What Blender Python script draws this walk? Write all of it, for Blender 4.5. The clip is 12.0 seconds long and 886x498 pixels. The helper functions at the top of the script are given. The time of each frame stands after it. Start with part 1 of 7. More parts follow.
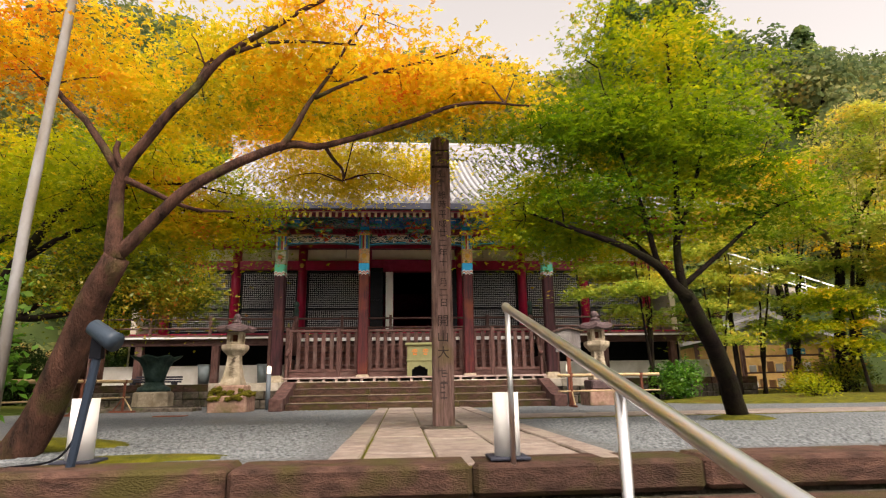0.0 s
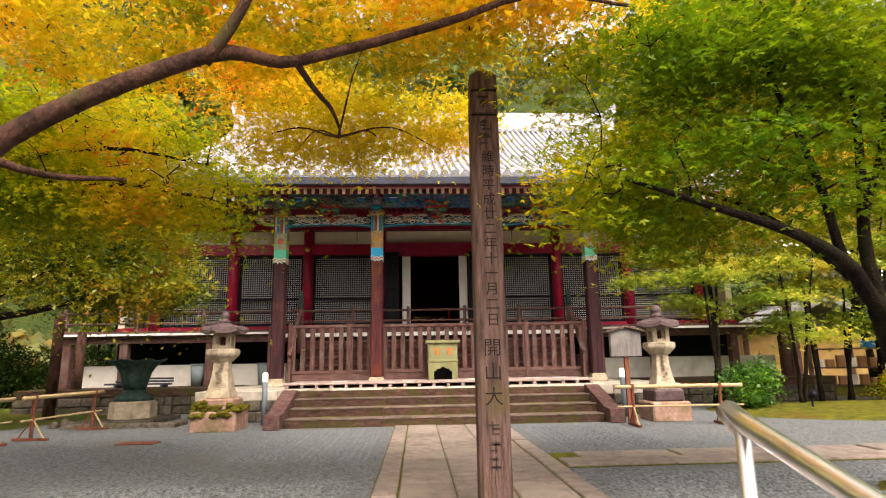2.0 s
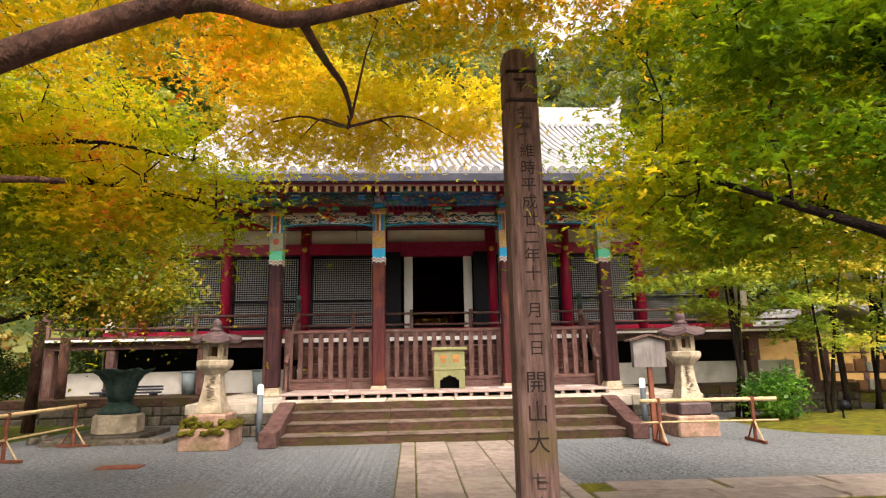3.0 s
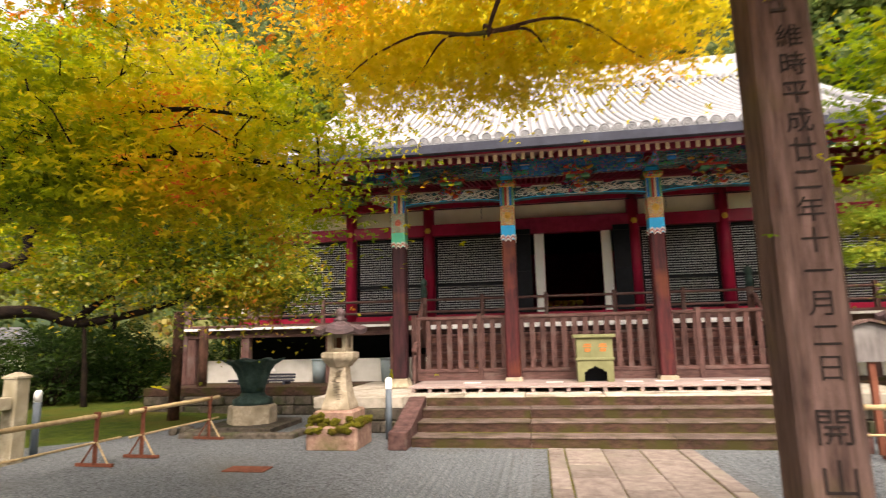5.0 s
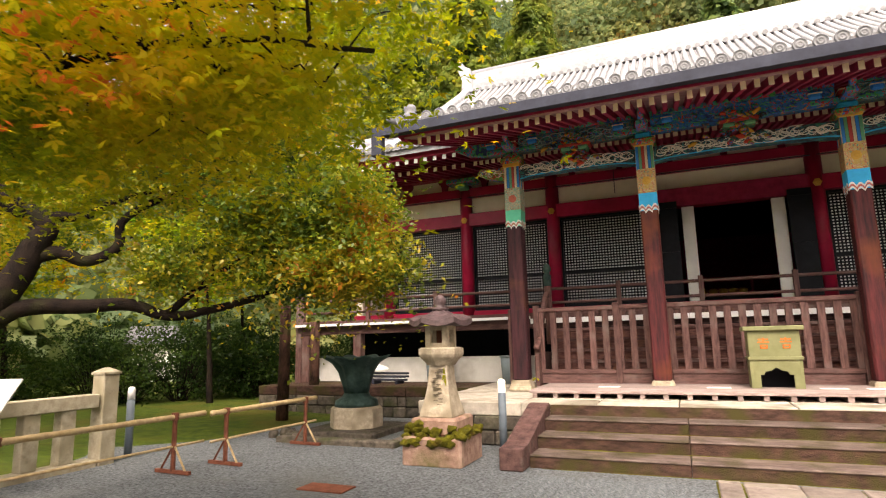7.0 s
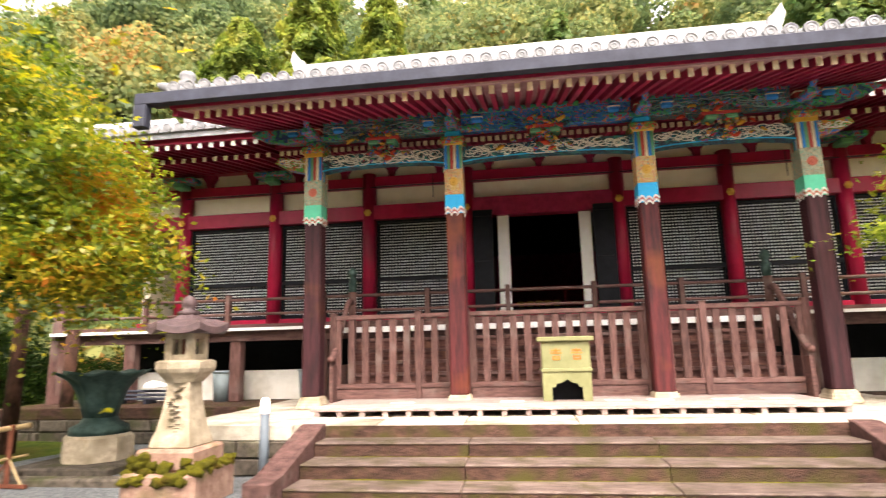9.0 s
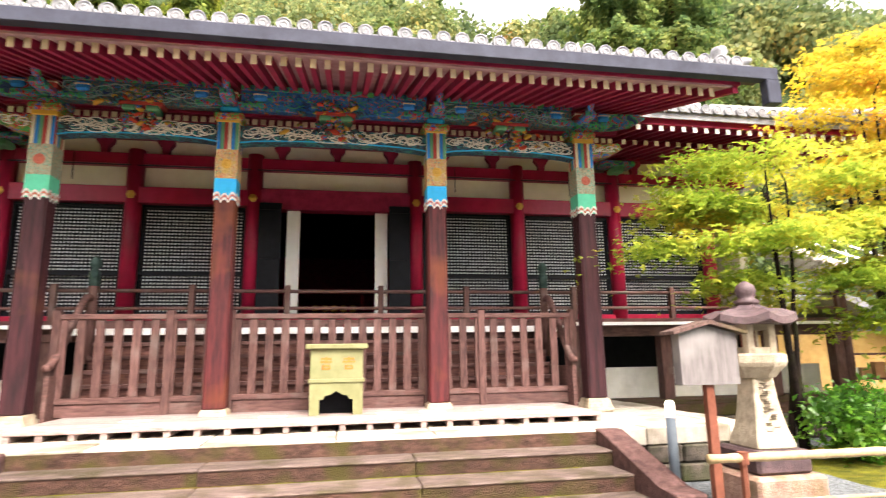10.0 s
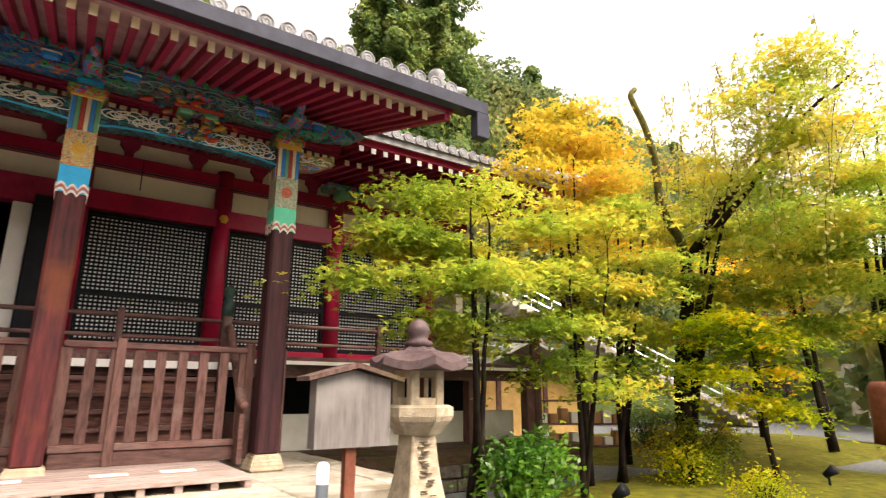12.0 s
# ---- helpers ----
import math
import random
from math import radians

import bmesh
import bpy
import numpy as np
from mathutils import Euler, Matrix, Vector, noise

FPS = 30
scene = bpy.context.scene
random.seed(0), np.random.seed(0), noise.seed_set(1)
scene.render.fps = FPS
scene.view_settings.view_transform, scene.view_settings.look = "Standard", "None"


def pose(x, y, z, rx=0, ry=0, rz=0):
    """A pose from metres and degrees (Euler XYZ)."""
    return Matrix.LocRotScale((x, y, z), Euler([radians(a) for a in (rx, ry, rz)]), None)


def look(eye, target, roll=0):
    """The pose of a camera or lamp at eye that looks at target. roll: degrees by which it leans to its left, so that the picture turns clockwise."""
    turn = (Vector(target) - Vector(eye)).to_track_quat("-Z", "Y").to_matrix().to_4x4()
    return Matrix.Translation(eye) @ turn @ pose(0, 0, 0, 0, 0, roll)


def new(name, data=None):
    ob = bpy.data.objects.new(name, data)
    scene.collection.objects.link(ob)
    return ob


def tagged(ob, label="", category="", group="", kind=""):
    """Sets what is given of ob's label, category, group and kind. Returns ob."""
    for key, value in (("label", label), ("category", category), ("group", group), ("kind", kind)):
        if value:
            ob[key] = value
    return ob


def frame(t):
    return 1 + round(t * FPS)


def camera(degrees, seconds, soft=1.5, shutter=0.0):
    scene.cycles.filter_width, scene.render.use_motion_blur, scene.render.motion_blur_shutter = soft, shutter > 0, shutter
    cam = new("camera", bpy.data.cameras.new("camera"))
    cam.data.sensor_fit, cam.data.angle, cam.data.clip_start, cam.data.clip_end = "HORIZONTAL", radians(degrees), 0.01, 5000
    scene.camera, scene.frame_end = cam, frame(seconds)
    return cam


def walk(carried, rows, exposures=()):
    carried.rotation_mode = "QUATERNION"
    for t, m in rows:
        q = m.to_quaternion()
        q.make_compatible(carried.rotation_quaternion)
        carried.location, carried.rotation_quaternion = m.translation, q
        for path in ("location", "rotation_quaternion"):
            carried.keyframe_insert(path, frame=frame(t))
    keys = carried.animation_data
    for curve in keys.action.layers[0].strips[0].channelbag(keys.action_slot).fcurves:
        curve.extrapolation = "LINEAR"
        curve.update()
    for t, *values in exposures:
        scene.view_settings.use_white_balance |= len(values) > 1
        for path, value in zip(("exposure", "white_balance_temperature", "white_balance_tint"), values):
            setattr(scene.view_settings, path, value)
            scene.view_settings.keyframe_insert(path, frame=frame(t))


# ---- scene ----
cam = camera(75.8, 12.0, soft=1.15, shutter=0.3)
PATH = [
    (0, (-0.449, -16.845, 0.521), (-0.302, -14.905, 0.985), -0.9),
    (0.5, (-0.486, -16.256, 0.681), (-0.382, -14.313, 1.145), -0.9),
    (1, (-0.500, -15.70, 0.835), (-0.400, -13.756, 1.30), -1.0),
    (1.5, (-0.508, -15.136, 0.965), (-0.414, -13.192, 1.423), -1.2),
    (2, (-0.542, -14.519, 1.17), (-0.448, -12.56, 1.56), -1.0),
    (2.5, (-0.633, -14.083, 1.321), (-0.521, -12.124, 1.708), -1.1),
    (4.5, (-1.035, -12.786, 1.656), (-1.059, -10.813, 1.978), -1.0),
    (5, (-1.045, -12.387, 1.641), (-1.355, -10.437, 1.957), -1.3),
    (5.5, (-1.054, -11.906, 1.616), (-1.591, -10.005, 1.933), -1.3),
    (6, (-1.095, -11.439, 1.629), (-1.774, -9.585, 1.948), -1.4),
    (6.5, (-1.169, -10.972, 1.594), (-1.932, -9.152, 1.918), -1.3),
    (8.5, (-0.741, -9.562, 1.505), (-1.279, -7.667, 1.851), -1.5),
    (9, (-0.504, -9.245, 1.515), (-0.773, -7.295, 1.869), -1.4),
    (9.5, (-0.226, -8.813, 1.532), (-0.182, -6.843, 1.872), -1.3),
    (10, (0.118, -8.484, 1.528), (0.469, -6.548, 1.892), -0.9),
    (10.5, (0.404, -8.161, 1.566), (0.973, -6.287, 1.973), -0.7),
    (11, (0.78, -7.818, 1.586), (1.567, -6.027, 2.003), -0.6),
    (11.5, (1.185, -7.648, 1.57), (2.162, -5.964, 2.029), -0.0),
    (12, (1.583, -7.525, 1.602), (2.678, -5.923, 2.088), 0.2),
]
EXPOSURE, TINT = 1.58, 17
walk(cam, [(t, look(eye, target, roll)) for t, eye, target, roll in PATH], [(t, EXPOSURE + e, k, TINT) for t, e, k in ((0, -0.42, 7550), (1.5, -0.1, 7550), (2.5, 0.08, 7550), (6.5, 0.1, 7600), (8.5, 0.5, 7500), (9.5, 0.98, 7000), (10.5, 0.92, 7000), (12, 0.25, 7700))])

# ---- world and light: a bright overcast morning ----
world = bpy.data.worlds.new("world")
scene.world = world
world.use_nodes = True
wn = world.node_tree
sky = wn.nodes.new("ShaderNodeTexSky")
sky.sky_type, sky.sun_disc = "NISHITA", False
sky.sun_elevation, sky.sun_rotation = radians(54), radians(162)
sky.air_density, sky.dust_density, sky.ozone_density = 1.0, 4.0, 1.0
hsv = wn.nodes.new("ShaderNodeHueSaturation")
hsv.inputs["Saturation"].default_value = 0.15
wn.links.new(sky.outputs[0], hsv.inputs["Color"])
wn.links.new(hsv.outputs[0], wn.nodes["Background"].inputs[0])
wn.nodes["Background"].inputs[1].default_value = 0.15
sun = new("sun", bpy.data.lights.new("sun", "SUN"))
sun.data.energy, sun.data.angle, sun.data.color = 1.25, radians(35), (1.0, 0.95, 0.87)
sun.matrix_world = look((0, 0, 0), (-0.222, 0.69, -1.0))


# ---- building helpers ----
def finish(bm, mesh_name):
    me = bpy.data.meshes.new(mesh_name)
    bmesh.ops.recalc_face_normals(bm, faces=bm.faces)
    bm.to_mesh(me)
    bm.free()
    return me


def part(name, bm, material, parent=None, label="", loc=(0, 0, 0), smooth=False):
    """Links a bmesh (or a ready mesh) as one object under a thing."""
    me = bm if isinstance(bm, bpy.types.Mesh) else finish(bm, name)
    if material and not me.materials:
        me.materials.append(material)
    if smooth:
        me.polygons.foreach_set("use_smooth", [True] * len(me.polygons))
    ob = new(name, me)
    ob.location = loc
    if parent:
        ob.parent = parent
    if label:
        ob["label"] = label
    return ob


def thing(name, label, category, loc=(0, 0, 0), rz=0, group="", kind=""):
    ob = new(name)
    ob.matrix_basis = pose(*loc, 0, 0, rz)
    ob.empty_display_size = 0.1
    return tagged(ob, label, category, group, kind)


def structure(name, bm, material, label, category, smooth=False):
    return tagged(part(name, bm, material, smooth=smooth), label, category, kind="structure")


def box(bm, x0, x1, y0, y1, z0, z1, bevel=0.0):
    vs = [bm.verts.new((x, y, z)) for x in (x0, x1) for y in (y0, y1) for z in (z0, z1)]
    fs = [bm.faces.new([vs[i] for i in q]) for q in
          ((0, 1, 3, 2), (4, 6, 7, 5), (0, 4, 5, 1), (2, 3, 7, 6), (0, 2, 6, 4), (1, 5, 7, 3))]
    if bevel:
        es = list({e for f in fs for e in f.edges})
        bmesh.ops.bevel(bm, geom=es, offset=bevel, segments=1, affect="EDGES")
    return bm


def bx(*a, **k):
    return box(bmesh.new(), *a, **k)


def ring(bm, c, r, axis_u, axis_v, n):
    return [bm.verts.new(Vector(c) + axis_u * (r * math.cos(2 * math.pi * i / n)) + axis_v * (r * math.sin(2 * math.pi * i / n))) for i in range(n)]


def tube(bm, pts, radii, n=8, cap=True):
    """A tapered tube through points."""
    pts = [Vector(p) for p in pts]
    if not isinstance(radii, (list, tuple)):
        radii = [radii] * len(pts)
    loops = []
    u = None
    for i, p in enumerate(pts):
        d = (pts[min(i + 1, len(pts) - 1)] - pts[max(i - 1, 0)]).normalized()
        if u is None:
            u = d.orthogonal().normalized()
        u = (u - d * u.dot(d)).normalized()
        loops.append(ring(bm, p, radii[i], u, d.cross(u), n))
    for a, b in zip(loops, loops[1:]):
        for i in range(n):
            bm.faces.new((a[i], a[(i + 1) % n], b[(i + 1) % n], b[i]))
    if cap:
        bm.faces.new(loops[0][::-1])
        bm.faces.new(loops[-1])
    return bm


def lathe(bm, profile, n=16, c=(0, 0, 0), turn=0.0):
    """A body of revolution from (radius, z) pairs; n=4 or 6 gives a faceted body."""
    loops = []
    for r, z in profile:
        loops.append([bm.verts.new((c[0] + r * math.cos(turn + 2 * math.pi * i / n), c[1] + r * math.sin(turn + 2 * math.pi * i / n), c[2] + z)) for i in range(n)])
    for a, b in zip(loops, loops[1:]):
        for i in range(n):
            bm.faces.new((a[i], a[(i + 1) % n], b[(i + 1) % n], b[i]))
    bm.faces.new(loops[0][::-1])
    bm.faces.new(loops[-1])
    return bm


def prism(bm, outline, y0, y1):
    """An outline in x, z drawn out along y."""
    a = [bm.verts.new((x, y0, z)) for x, z in outline]
    b = [bm.verts.new((x, y1, z)) for x, z in outline]
    bm.faces.new(a[::-1])
    bm.faces.new(b)
    for i in range(len(a)):
        j = (i + 1) % len(a)
        bm.faces.new((a[i], a[j], b[j], b[i]))
    return bm


def mesh_from(name, verts, faces):
    me = bpy.data.meshes.new(name)
    me.from_pydata(verts, [], faces)
    me.update()
    return me


def smooth_path(pts, n):
    """Catmull-Rom through points."""
    p = [Vector(q) for q in pts]
    p = [2 * p[0] - p[1]] + p + [2 * p[-1] - p[-2]]
    out = []
    for i in range(1, len(p) - 2):
        for k in range(n):
            t = k / n
            out.append(0.5 * ((2 * p[i]) + (p[i + 1] - p[i - 1]) * t + (2 * p[i - 1] - 5 * p[i] + 4 * p[i + 1] - p[i + 2]) * t * t
                              + (3 * p[i] - p[i - 1] - 3 * p[i + 1] + p[i + 2]) * t ** 3))
    return out + [p[-2]]


# ---- materials ----
def surface(name, c1, c2, scale=4.0, rough=0.7, bump=0.2, metal=0.0, stretch=(1, 1, 1), stain=None, stain_scale=0.7, stain_at=(0.5, 0.7), vary=0.0, fine=8.0, spec=0.22):
    """A two-scale noisy surface: grain between c1 and c2, larger stains, fine bump, and a shift from piece to piece."""
    m = bpy.data.materials.new(name)
    m.use_nodes = True
    nt = m.node_tree
    N, Lk = nt.nodes.new, nt.links.new
    b = nt.nodes["Principled BSDF"]
    tc, oi, add = N("ShaderNodeTexCoord"), N("ShaderNodeObjectInfo"), N("ShaderNodeVectorMath")
    mul = N("ShaderNodeMath")
    mul.operation, mul.inputs[1].default_value = "MULTIPLY", 37.0
    Lk(oi.outputs["Random"], mul.inputs[0])
    Lk(tc.outputs["Object"], add.inputs[0])
    Lk(mul.outputs[0], add.inputs[1])
    mp = N("ShaderNodeMapping")
    mp.inputs["Scale"].default_value = stretch
    Lk(add.outputs[0], mp.inputs[0])
    n1 = N("ShaderNodeTexNoise")
    n1.inputs["Scale"].default_value, n1.inputs["Detail"].default_value, n1.inputs["Roughness"].default_value = scale, 6, 0.65
    Lk(mp.outputs[0], n1.inputs["Vector"])
    r1 = N("ShaderNodeValToRGB")
    r1.color_ramp.elements[0].position, r1.color_ramp.elements[1].position = 0.32, 0.68
    r1.color_ramp.elements[0].color, r1.color_ramp.elements[1].color = (*c1, 1), (*c2, 1)
    Lk(n1.outputs[0], r1.inputs[0])
    col = r1.outputs[0]
    if stain:
        n2 = N("ShaderNodeTexNoise")
        n2.inputs["Scale"].default_value, n2.inputs["Detail"].default_value = stain_scale, 5
        Lk(add.outputs[0], n2.inputs["Vector"])
        r2 = N("ShaderNodeValToRGB")
        r2.color_ramp.elements[0].position, r2.color_ramp.elements[1].position = stain_at
        r2.color_ramp.elements[0].color, r2.color_ramp.elements[1].color = (0, 0, 0, 1), (1, 1, 1, 1)
        Lk(n2.outputs[0], r2.inputs[0])
        mx = N("ShaderNodeMixRGB")
        mx.inputs[2].default_value = (*stain, 1)
        Lk(r2.outputs[0], mx.inputs[0])
        Lk(col, mx.inputs[1])
        col = mx.outputs[0]
    if vary:
        hv, mr = N("ShaderNodeHueSaturation"), N("ShaderNodeMapRange")
        mr.inputs["To Min"].default_value, mr.inputs["To Max"].default_value = 1 - vary, 1 + vary
        Lk(oi.outputs["Random"], mr.inputs[0])
        Lk(mr.outputs[0], hv.inputs["Value"])
        Lk(col, hv.inputs["Color"])
        col = hv.outputs[0]
    Lk(col, b.inputs["Base Color"])
    b.inputs["Roughness"].default_value, b.inputs["Metallic"].default_value = rough, metal
    b.inputs["Specular IOR Level"].default_value = spec
    if bump:
        n3 = N("ShaderNodeTexNoise")
        n3.inputs["Scale"].default_value, n3.inputs["Detail"].default_value = scale * fine, 4
        Lk(mp.outputs[0], n3.inputs["Vector"])
        bp = N("ShaderNodeBump")
        bp.inputs["Strength"].default_value, bp.inputs["Distance"].default_value = bump, 0.02
        Lk(n3.outputs[0], bp.inputs["Height"])
        Lk(bp.outputs[0], b.inputs["Normal"])
    return m


def leaf_material(name, stops, scale=0.6, shine=0.35, single=0.5):
    """Leaves: each leaf its own shade, drifting over the crown; light comes through them."""
    m = bpy.data.materials.new(name)
    m.use_nodes = True
    nt = m.node_tree
    N, Lk = nt.nodes.new, nt.links.new
    nt.nodes.remove(nt.nodes["Principled BSDF"])
    geo, no, ad, ramp = N("ShaderNodeNewGeometry"), N("ShaderNodeTexNoise"), N("ShaderNodeMath"), N("ShaderNodeValToRGB")
    no.inputs["Scale"].default_value, no.inputs["Detail"].default_value = scale, 2
    Lk(geo.outputs["Position"], no.inputs["Vector"])
    ad.operation, ad.inputs[1].default_value = "MULTIPLY_ADD", single
    Lk(geo.outputs["Random Per Island"], ad.inputs[0])
    sh = N("ShaderNodeMath")
    sh.operation, sh.inputs[1].default_value, sh.inputs[2].default_value = "MULTIPLY_ADD", 1.9, -0.45 - single / 2
    Lk(no.outputs[0], sh.inputs[0])
    Lk(sh.outputs[0], ad.inputs[2])
    el = ramp.color_ramp.elements
    while len(el) < len(stops):
        el.new(0.5)
    for e, (p, c) in zip(el, stops):
        e.position, e.color = p, (*c, 1)
    Lk(ad.outputs[0], ramp.inputs[0])
    d, tr, gl, m1, m2 = N("ShaderNodeBsdfDiffuse"), N("ShaderNodeBsdfTranslucent"), N("ShaderNodeBsdfGlossy"), N("ShaderNodeMixShader"), N("ShaderNodeMixShader")
    gl.inputs["Roughness"].default_value = 0.45
    m1.inputs[0].default_value, m2.inputs[0].default_value = 0.58, 0.03 * shine
    Lk(ramp.outputs[0], d.inputs[0])
    Lk(ramp.outputs[0], tr.inputs[0])
    Lk(d.outputs[0], m1.inputs[1])
    Lk(tr.outputs[0], m1.inputs[2])
    Lk(m1.outputs[0], m2.inputs[1])
    Lk(gl.outputs[0], m2.inputs[2])
    Lk(m2.outputs[0], nt.nodes["Material Output"].inputs[0])
    return m


def plain(name, c, rough=0.6, metal=0.0, k=0.82, scale=9.0):
    return surface(name, tuple(v * k for v in c), c, scale, rough, 0.08, metal)


M_GRAVEL = surface("gravel", (0.030, 0.036, 0.040), (0.21, 0.225, 0.235), 30, 0.9, 1.0, stain=(0.12, 0.12, 0.11), stain_scale=0.5, stain_at=(0.55, 0.85), fine=1.5)
M_RAKED = surface("raked_gravel", (0.034, 0.042, 0.047), (0.235, 0.255, 0.265), 32, 0.9, 1.0, fine=1.5)
M_MOSS = surface("moss", (0.034, 0.042, 0.003), (0.145, 0.135, 0.007), 6, 0.95, 1.0, stain=(0.10, 0.066, 0.011), stain_scale=1.2, stain_at=(0.56, 0.75), fine=10)
M_LAWN = surface("green_moss_lawn", (0.020, 0.042, 0.003), (0.075, 0.105, 0.006), 5, 0.95, 1.0, stain=(0.085, 0.075, 0.010), stain_scale=0.8, stain_at=(0.5, 0.75), fine=10)
M_SLAB = surface("slab_stone", (0.15, 0.115, 0.10), (0.29, 0.24, 0.21), 7, 0.75, 0.5, stain=(0.24, 0.21, 0.17), stain_scale=1.6, vary=0.15)
# riser stone: moss stains, plus a base darkened to carry the risers' shade
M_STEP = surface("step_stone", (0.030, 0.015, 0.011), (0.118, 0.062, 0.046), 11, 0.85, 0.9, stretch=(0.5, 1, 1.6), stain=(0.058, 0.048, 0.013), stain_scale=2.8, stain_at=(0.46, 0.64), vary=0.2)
# same stone worn, and coloured paler for the light from above
M_TREAD = surface("worn_lit_tread_stone", (0.066, 0.044, 0.037), (0.180, 0.132, 0.114), 9, 0.8, 0.7, stretch=(0.4, 1, 1), stain=(0.052, 0.043, 0.018), stain_scale=2.6, stain_at=(0.48, 0.70), vary=0.15)
M_STEPTOP = surface("platform_stone", (0.34, 0.30, 0.245), (0.54, 0.485, 0.41), 7, 0.7, 0.4, stain=(0.17, 0.145, 0.10), stain_scale=1.3, stain_at=(0.5, 0.70), vary=0.12)
M_CHEEK = surface("cheek_stone", (0.050, 0.025, 0.023), (0.150, 0.080, 0.071), 9, 0.8, 0.6, stain=(0.20, 0.155, 0.13), stain_scale=2.2, stain_at=(0.6, 0.76))
M_GRANITE = surface("granite", (0.30, 0.25, 0.18), (0.56, 0.47, 0.35), 14, 0.8, 0.5, stain=(0.17, 0.14, 0.085), stain_scale=3.5, stain_at=(0.5, 0.75))
M_WALLSTONE = surface("wall_stone", (0.04, 0.033, 0.026), (0.15, 0.125, 0.10), 8, 0.85, 0.8, stain=(0.05, 0.055, 0.022), stain_scale=2.5, vary=0.25)
M_RED = surface("red_lacquer", (0.27, 0.008, 0.036), (0.40, 0.016, 0.056), 3, 0.38, 0.06, stain=(0.22, 0.012, 0.034), stain_scale=1.5)
M_REDDARK = surface("red_timber", (0.20, 0.010, 0.040), (0.34, 0.024, 0.070), 5, 0.55, 0.1, vary=0.15)
M_COLUMN = surface("weathered_red_timber", (0.022, 0.008, 0.010), (0.105, 0.020, 0.021), 3, 0.6, 0.3, stretch=(5, 5, 0.5), stain=(0.15, 0.042, 0.016), stain_scale=1.1, stain_at=(0.56, 0.76), vary=0.3)
M_COLUMNDARK = surface("weathered_dark_timber", (0.014, 0.007, 0.009), (0.060, 0.018, 0.022), 3, 0.6, 0.3, stretch=(5, 5, 0.5), stain=(0.10, 0.040, 0.018), stain_scale=1.0, stain_at=(0.60, 0.78), vary=0.2)
M_TIMBER = surface("brown_timber", (0.060, 0.030, 0.027), (0.165, 0.085, 0.074), 4, 0.7, 0.3, stretch=(1, 6, 6), stain=(0.16, 0.115, 0.10), stain_scale=2.2, stain_at=(0.55, 0.75), vary=0.2)
M_TIMBERV = surface("brown_timber_upright", (0.060, 0.030, 0.027), (0.165, 0.085, 0.074), 4, 0.7, 0.3, stretch=(6, 6, 1), stain=(0.16, 0.115, 0.10), stain_scale=2.2, stain_at=(0.55, 0.75), vary=0.2)
M_DECK = surface("grey_deck_timber", (0.20, 0.145, 0.135), (0.40, 0.315, 0.29), 5, 0.7, 0.3, stretch=(1, 6, 6), vary=0.18)
M_POST = surface("grey_post_timber", (0.050, 0.028, 0.024), (0.205, 0.128, 0.110), 6, 0.8, 0.7, stretch=(5, 5, 0.45), stain=(0.11, 0.088, 0.032), stain_scale=1.4, stain_at=(0.58, 0.76))
M_INK = plain("faded_ink", (0.022, 0.015, 0.014), 0.85)
M_PLASTER = surface("plaster", (0.76, 0.69, 0.52), (0.84, 0.78, 0.62), 3, 0.85, 0.05)
M_WHITE = surface("white_paint", (0.74, 0.73, 0.70), (0.82, 0.81, 0.79), 4, 0.7, 0.05)
M_WHITEWALL = surface("whitewash", (0.66, 0.64, 0.58), (0.80, 0.78, 0.73), 3, 0.85, 0.1, stain=(0.45, 0.42, 0.35), stain_scale=1.3)
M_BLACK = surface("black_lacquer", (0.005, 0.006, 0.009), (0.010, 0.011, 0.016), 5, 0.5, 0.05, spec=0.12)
M_PAPER = surface("lattice_paper", (0.74, 0.75, 0.77), (0.84, 0.85, 0.86), 3, 0.8, 0.0)
M_TILE = surface("roof_tile", (0.27, 0.27, 0.283), (0.41, 0.41, 0.424), 5, 0.42, 0.15, stain=(0.21, 0.21, 0.215), stain_scale=1.5, stain_at=(0.55, 0.8), spec=0.6, vary=0.12)
# pans coloured darker than M_TILE to paint the shadow lines between cover rows
M_PAN = surface("roof_pan_tile_shaded", (0.17, 0.172, 0.18), (0.30, 0.30, 0.31), 4, 0.5, 0.3, stretch=(1, 3, 3), stain=(0.12, 0.12, 0.12), stain_scale=1.2, spec=0.5)
M_TILEDARK = surface("roof_tile_dark", (0.13, 0.135, 0.14), (0.26, 0.26, 0.27), 8, 0.5, 0.15)
M_ZINC = surface("gutter_metal", (0.024, 0.026, 0.038), (0.048, 0.052, 0.073), 3, 0.65, 0.05, spec=0.15)
M_EAVE = surface("eave_copper", (0.045, 0.026, 0.029), (0.085, 0.053, 0.058), 3, 0.6, 0.05)
M_STEEL = surface("stainless_steel", (0.70, 0.70, 0.70), (0.85, 0.85, 0.86), 6, 0.3, 0.02, metal=1.0)
M_BARK = surface("maple_bark", (0.014, 0.008, 0.006), (0.115, 0.055, 0.038), 9, 0.9, 1.0, stretch=(1, 1, 0.4), stain=(0.07, 0.062, 0.02), stain_scale=3, stain_at=(0.55, 0.72), spec=0.15)
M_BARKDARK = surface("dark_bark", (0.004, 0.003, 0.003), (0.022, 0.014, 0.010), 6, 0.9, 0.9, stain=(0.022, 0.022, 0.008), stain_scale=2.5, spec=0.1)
M_CREAM = plain("cream_paint", (0.66, 0.55, 0.38))
M_GOLD = plain("gold_paint", (0.62, 0.36, 0.06), 0.4)
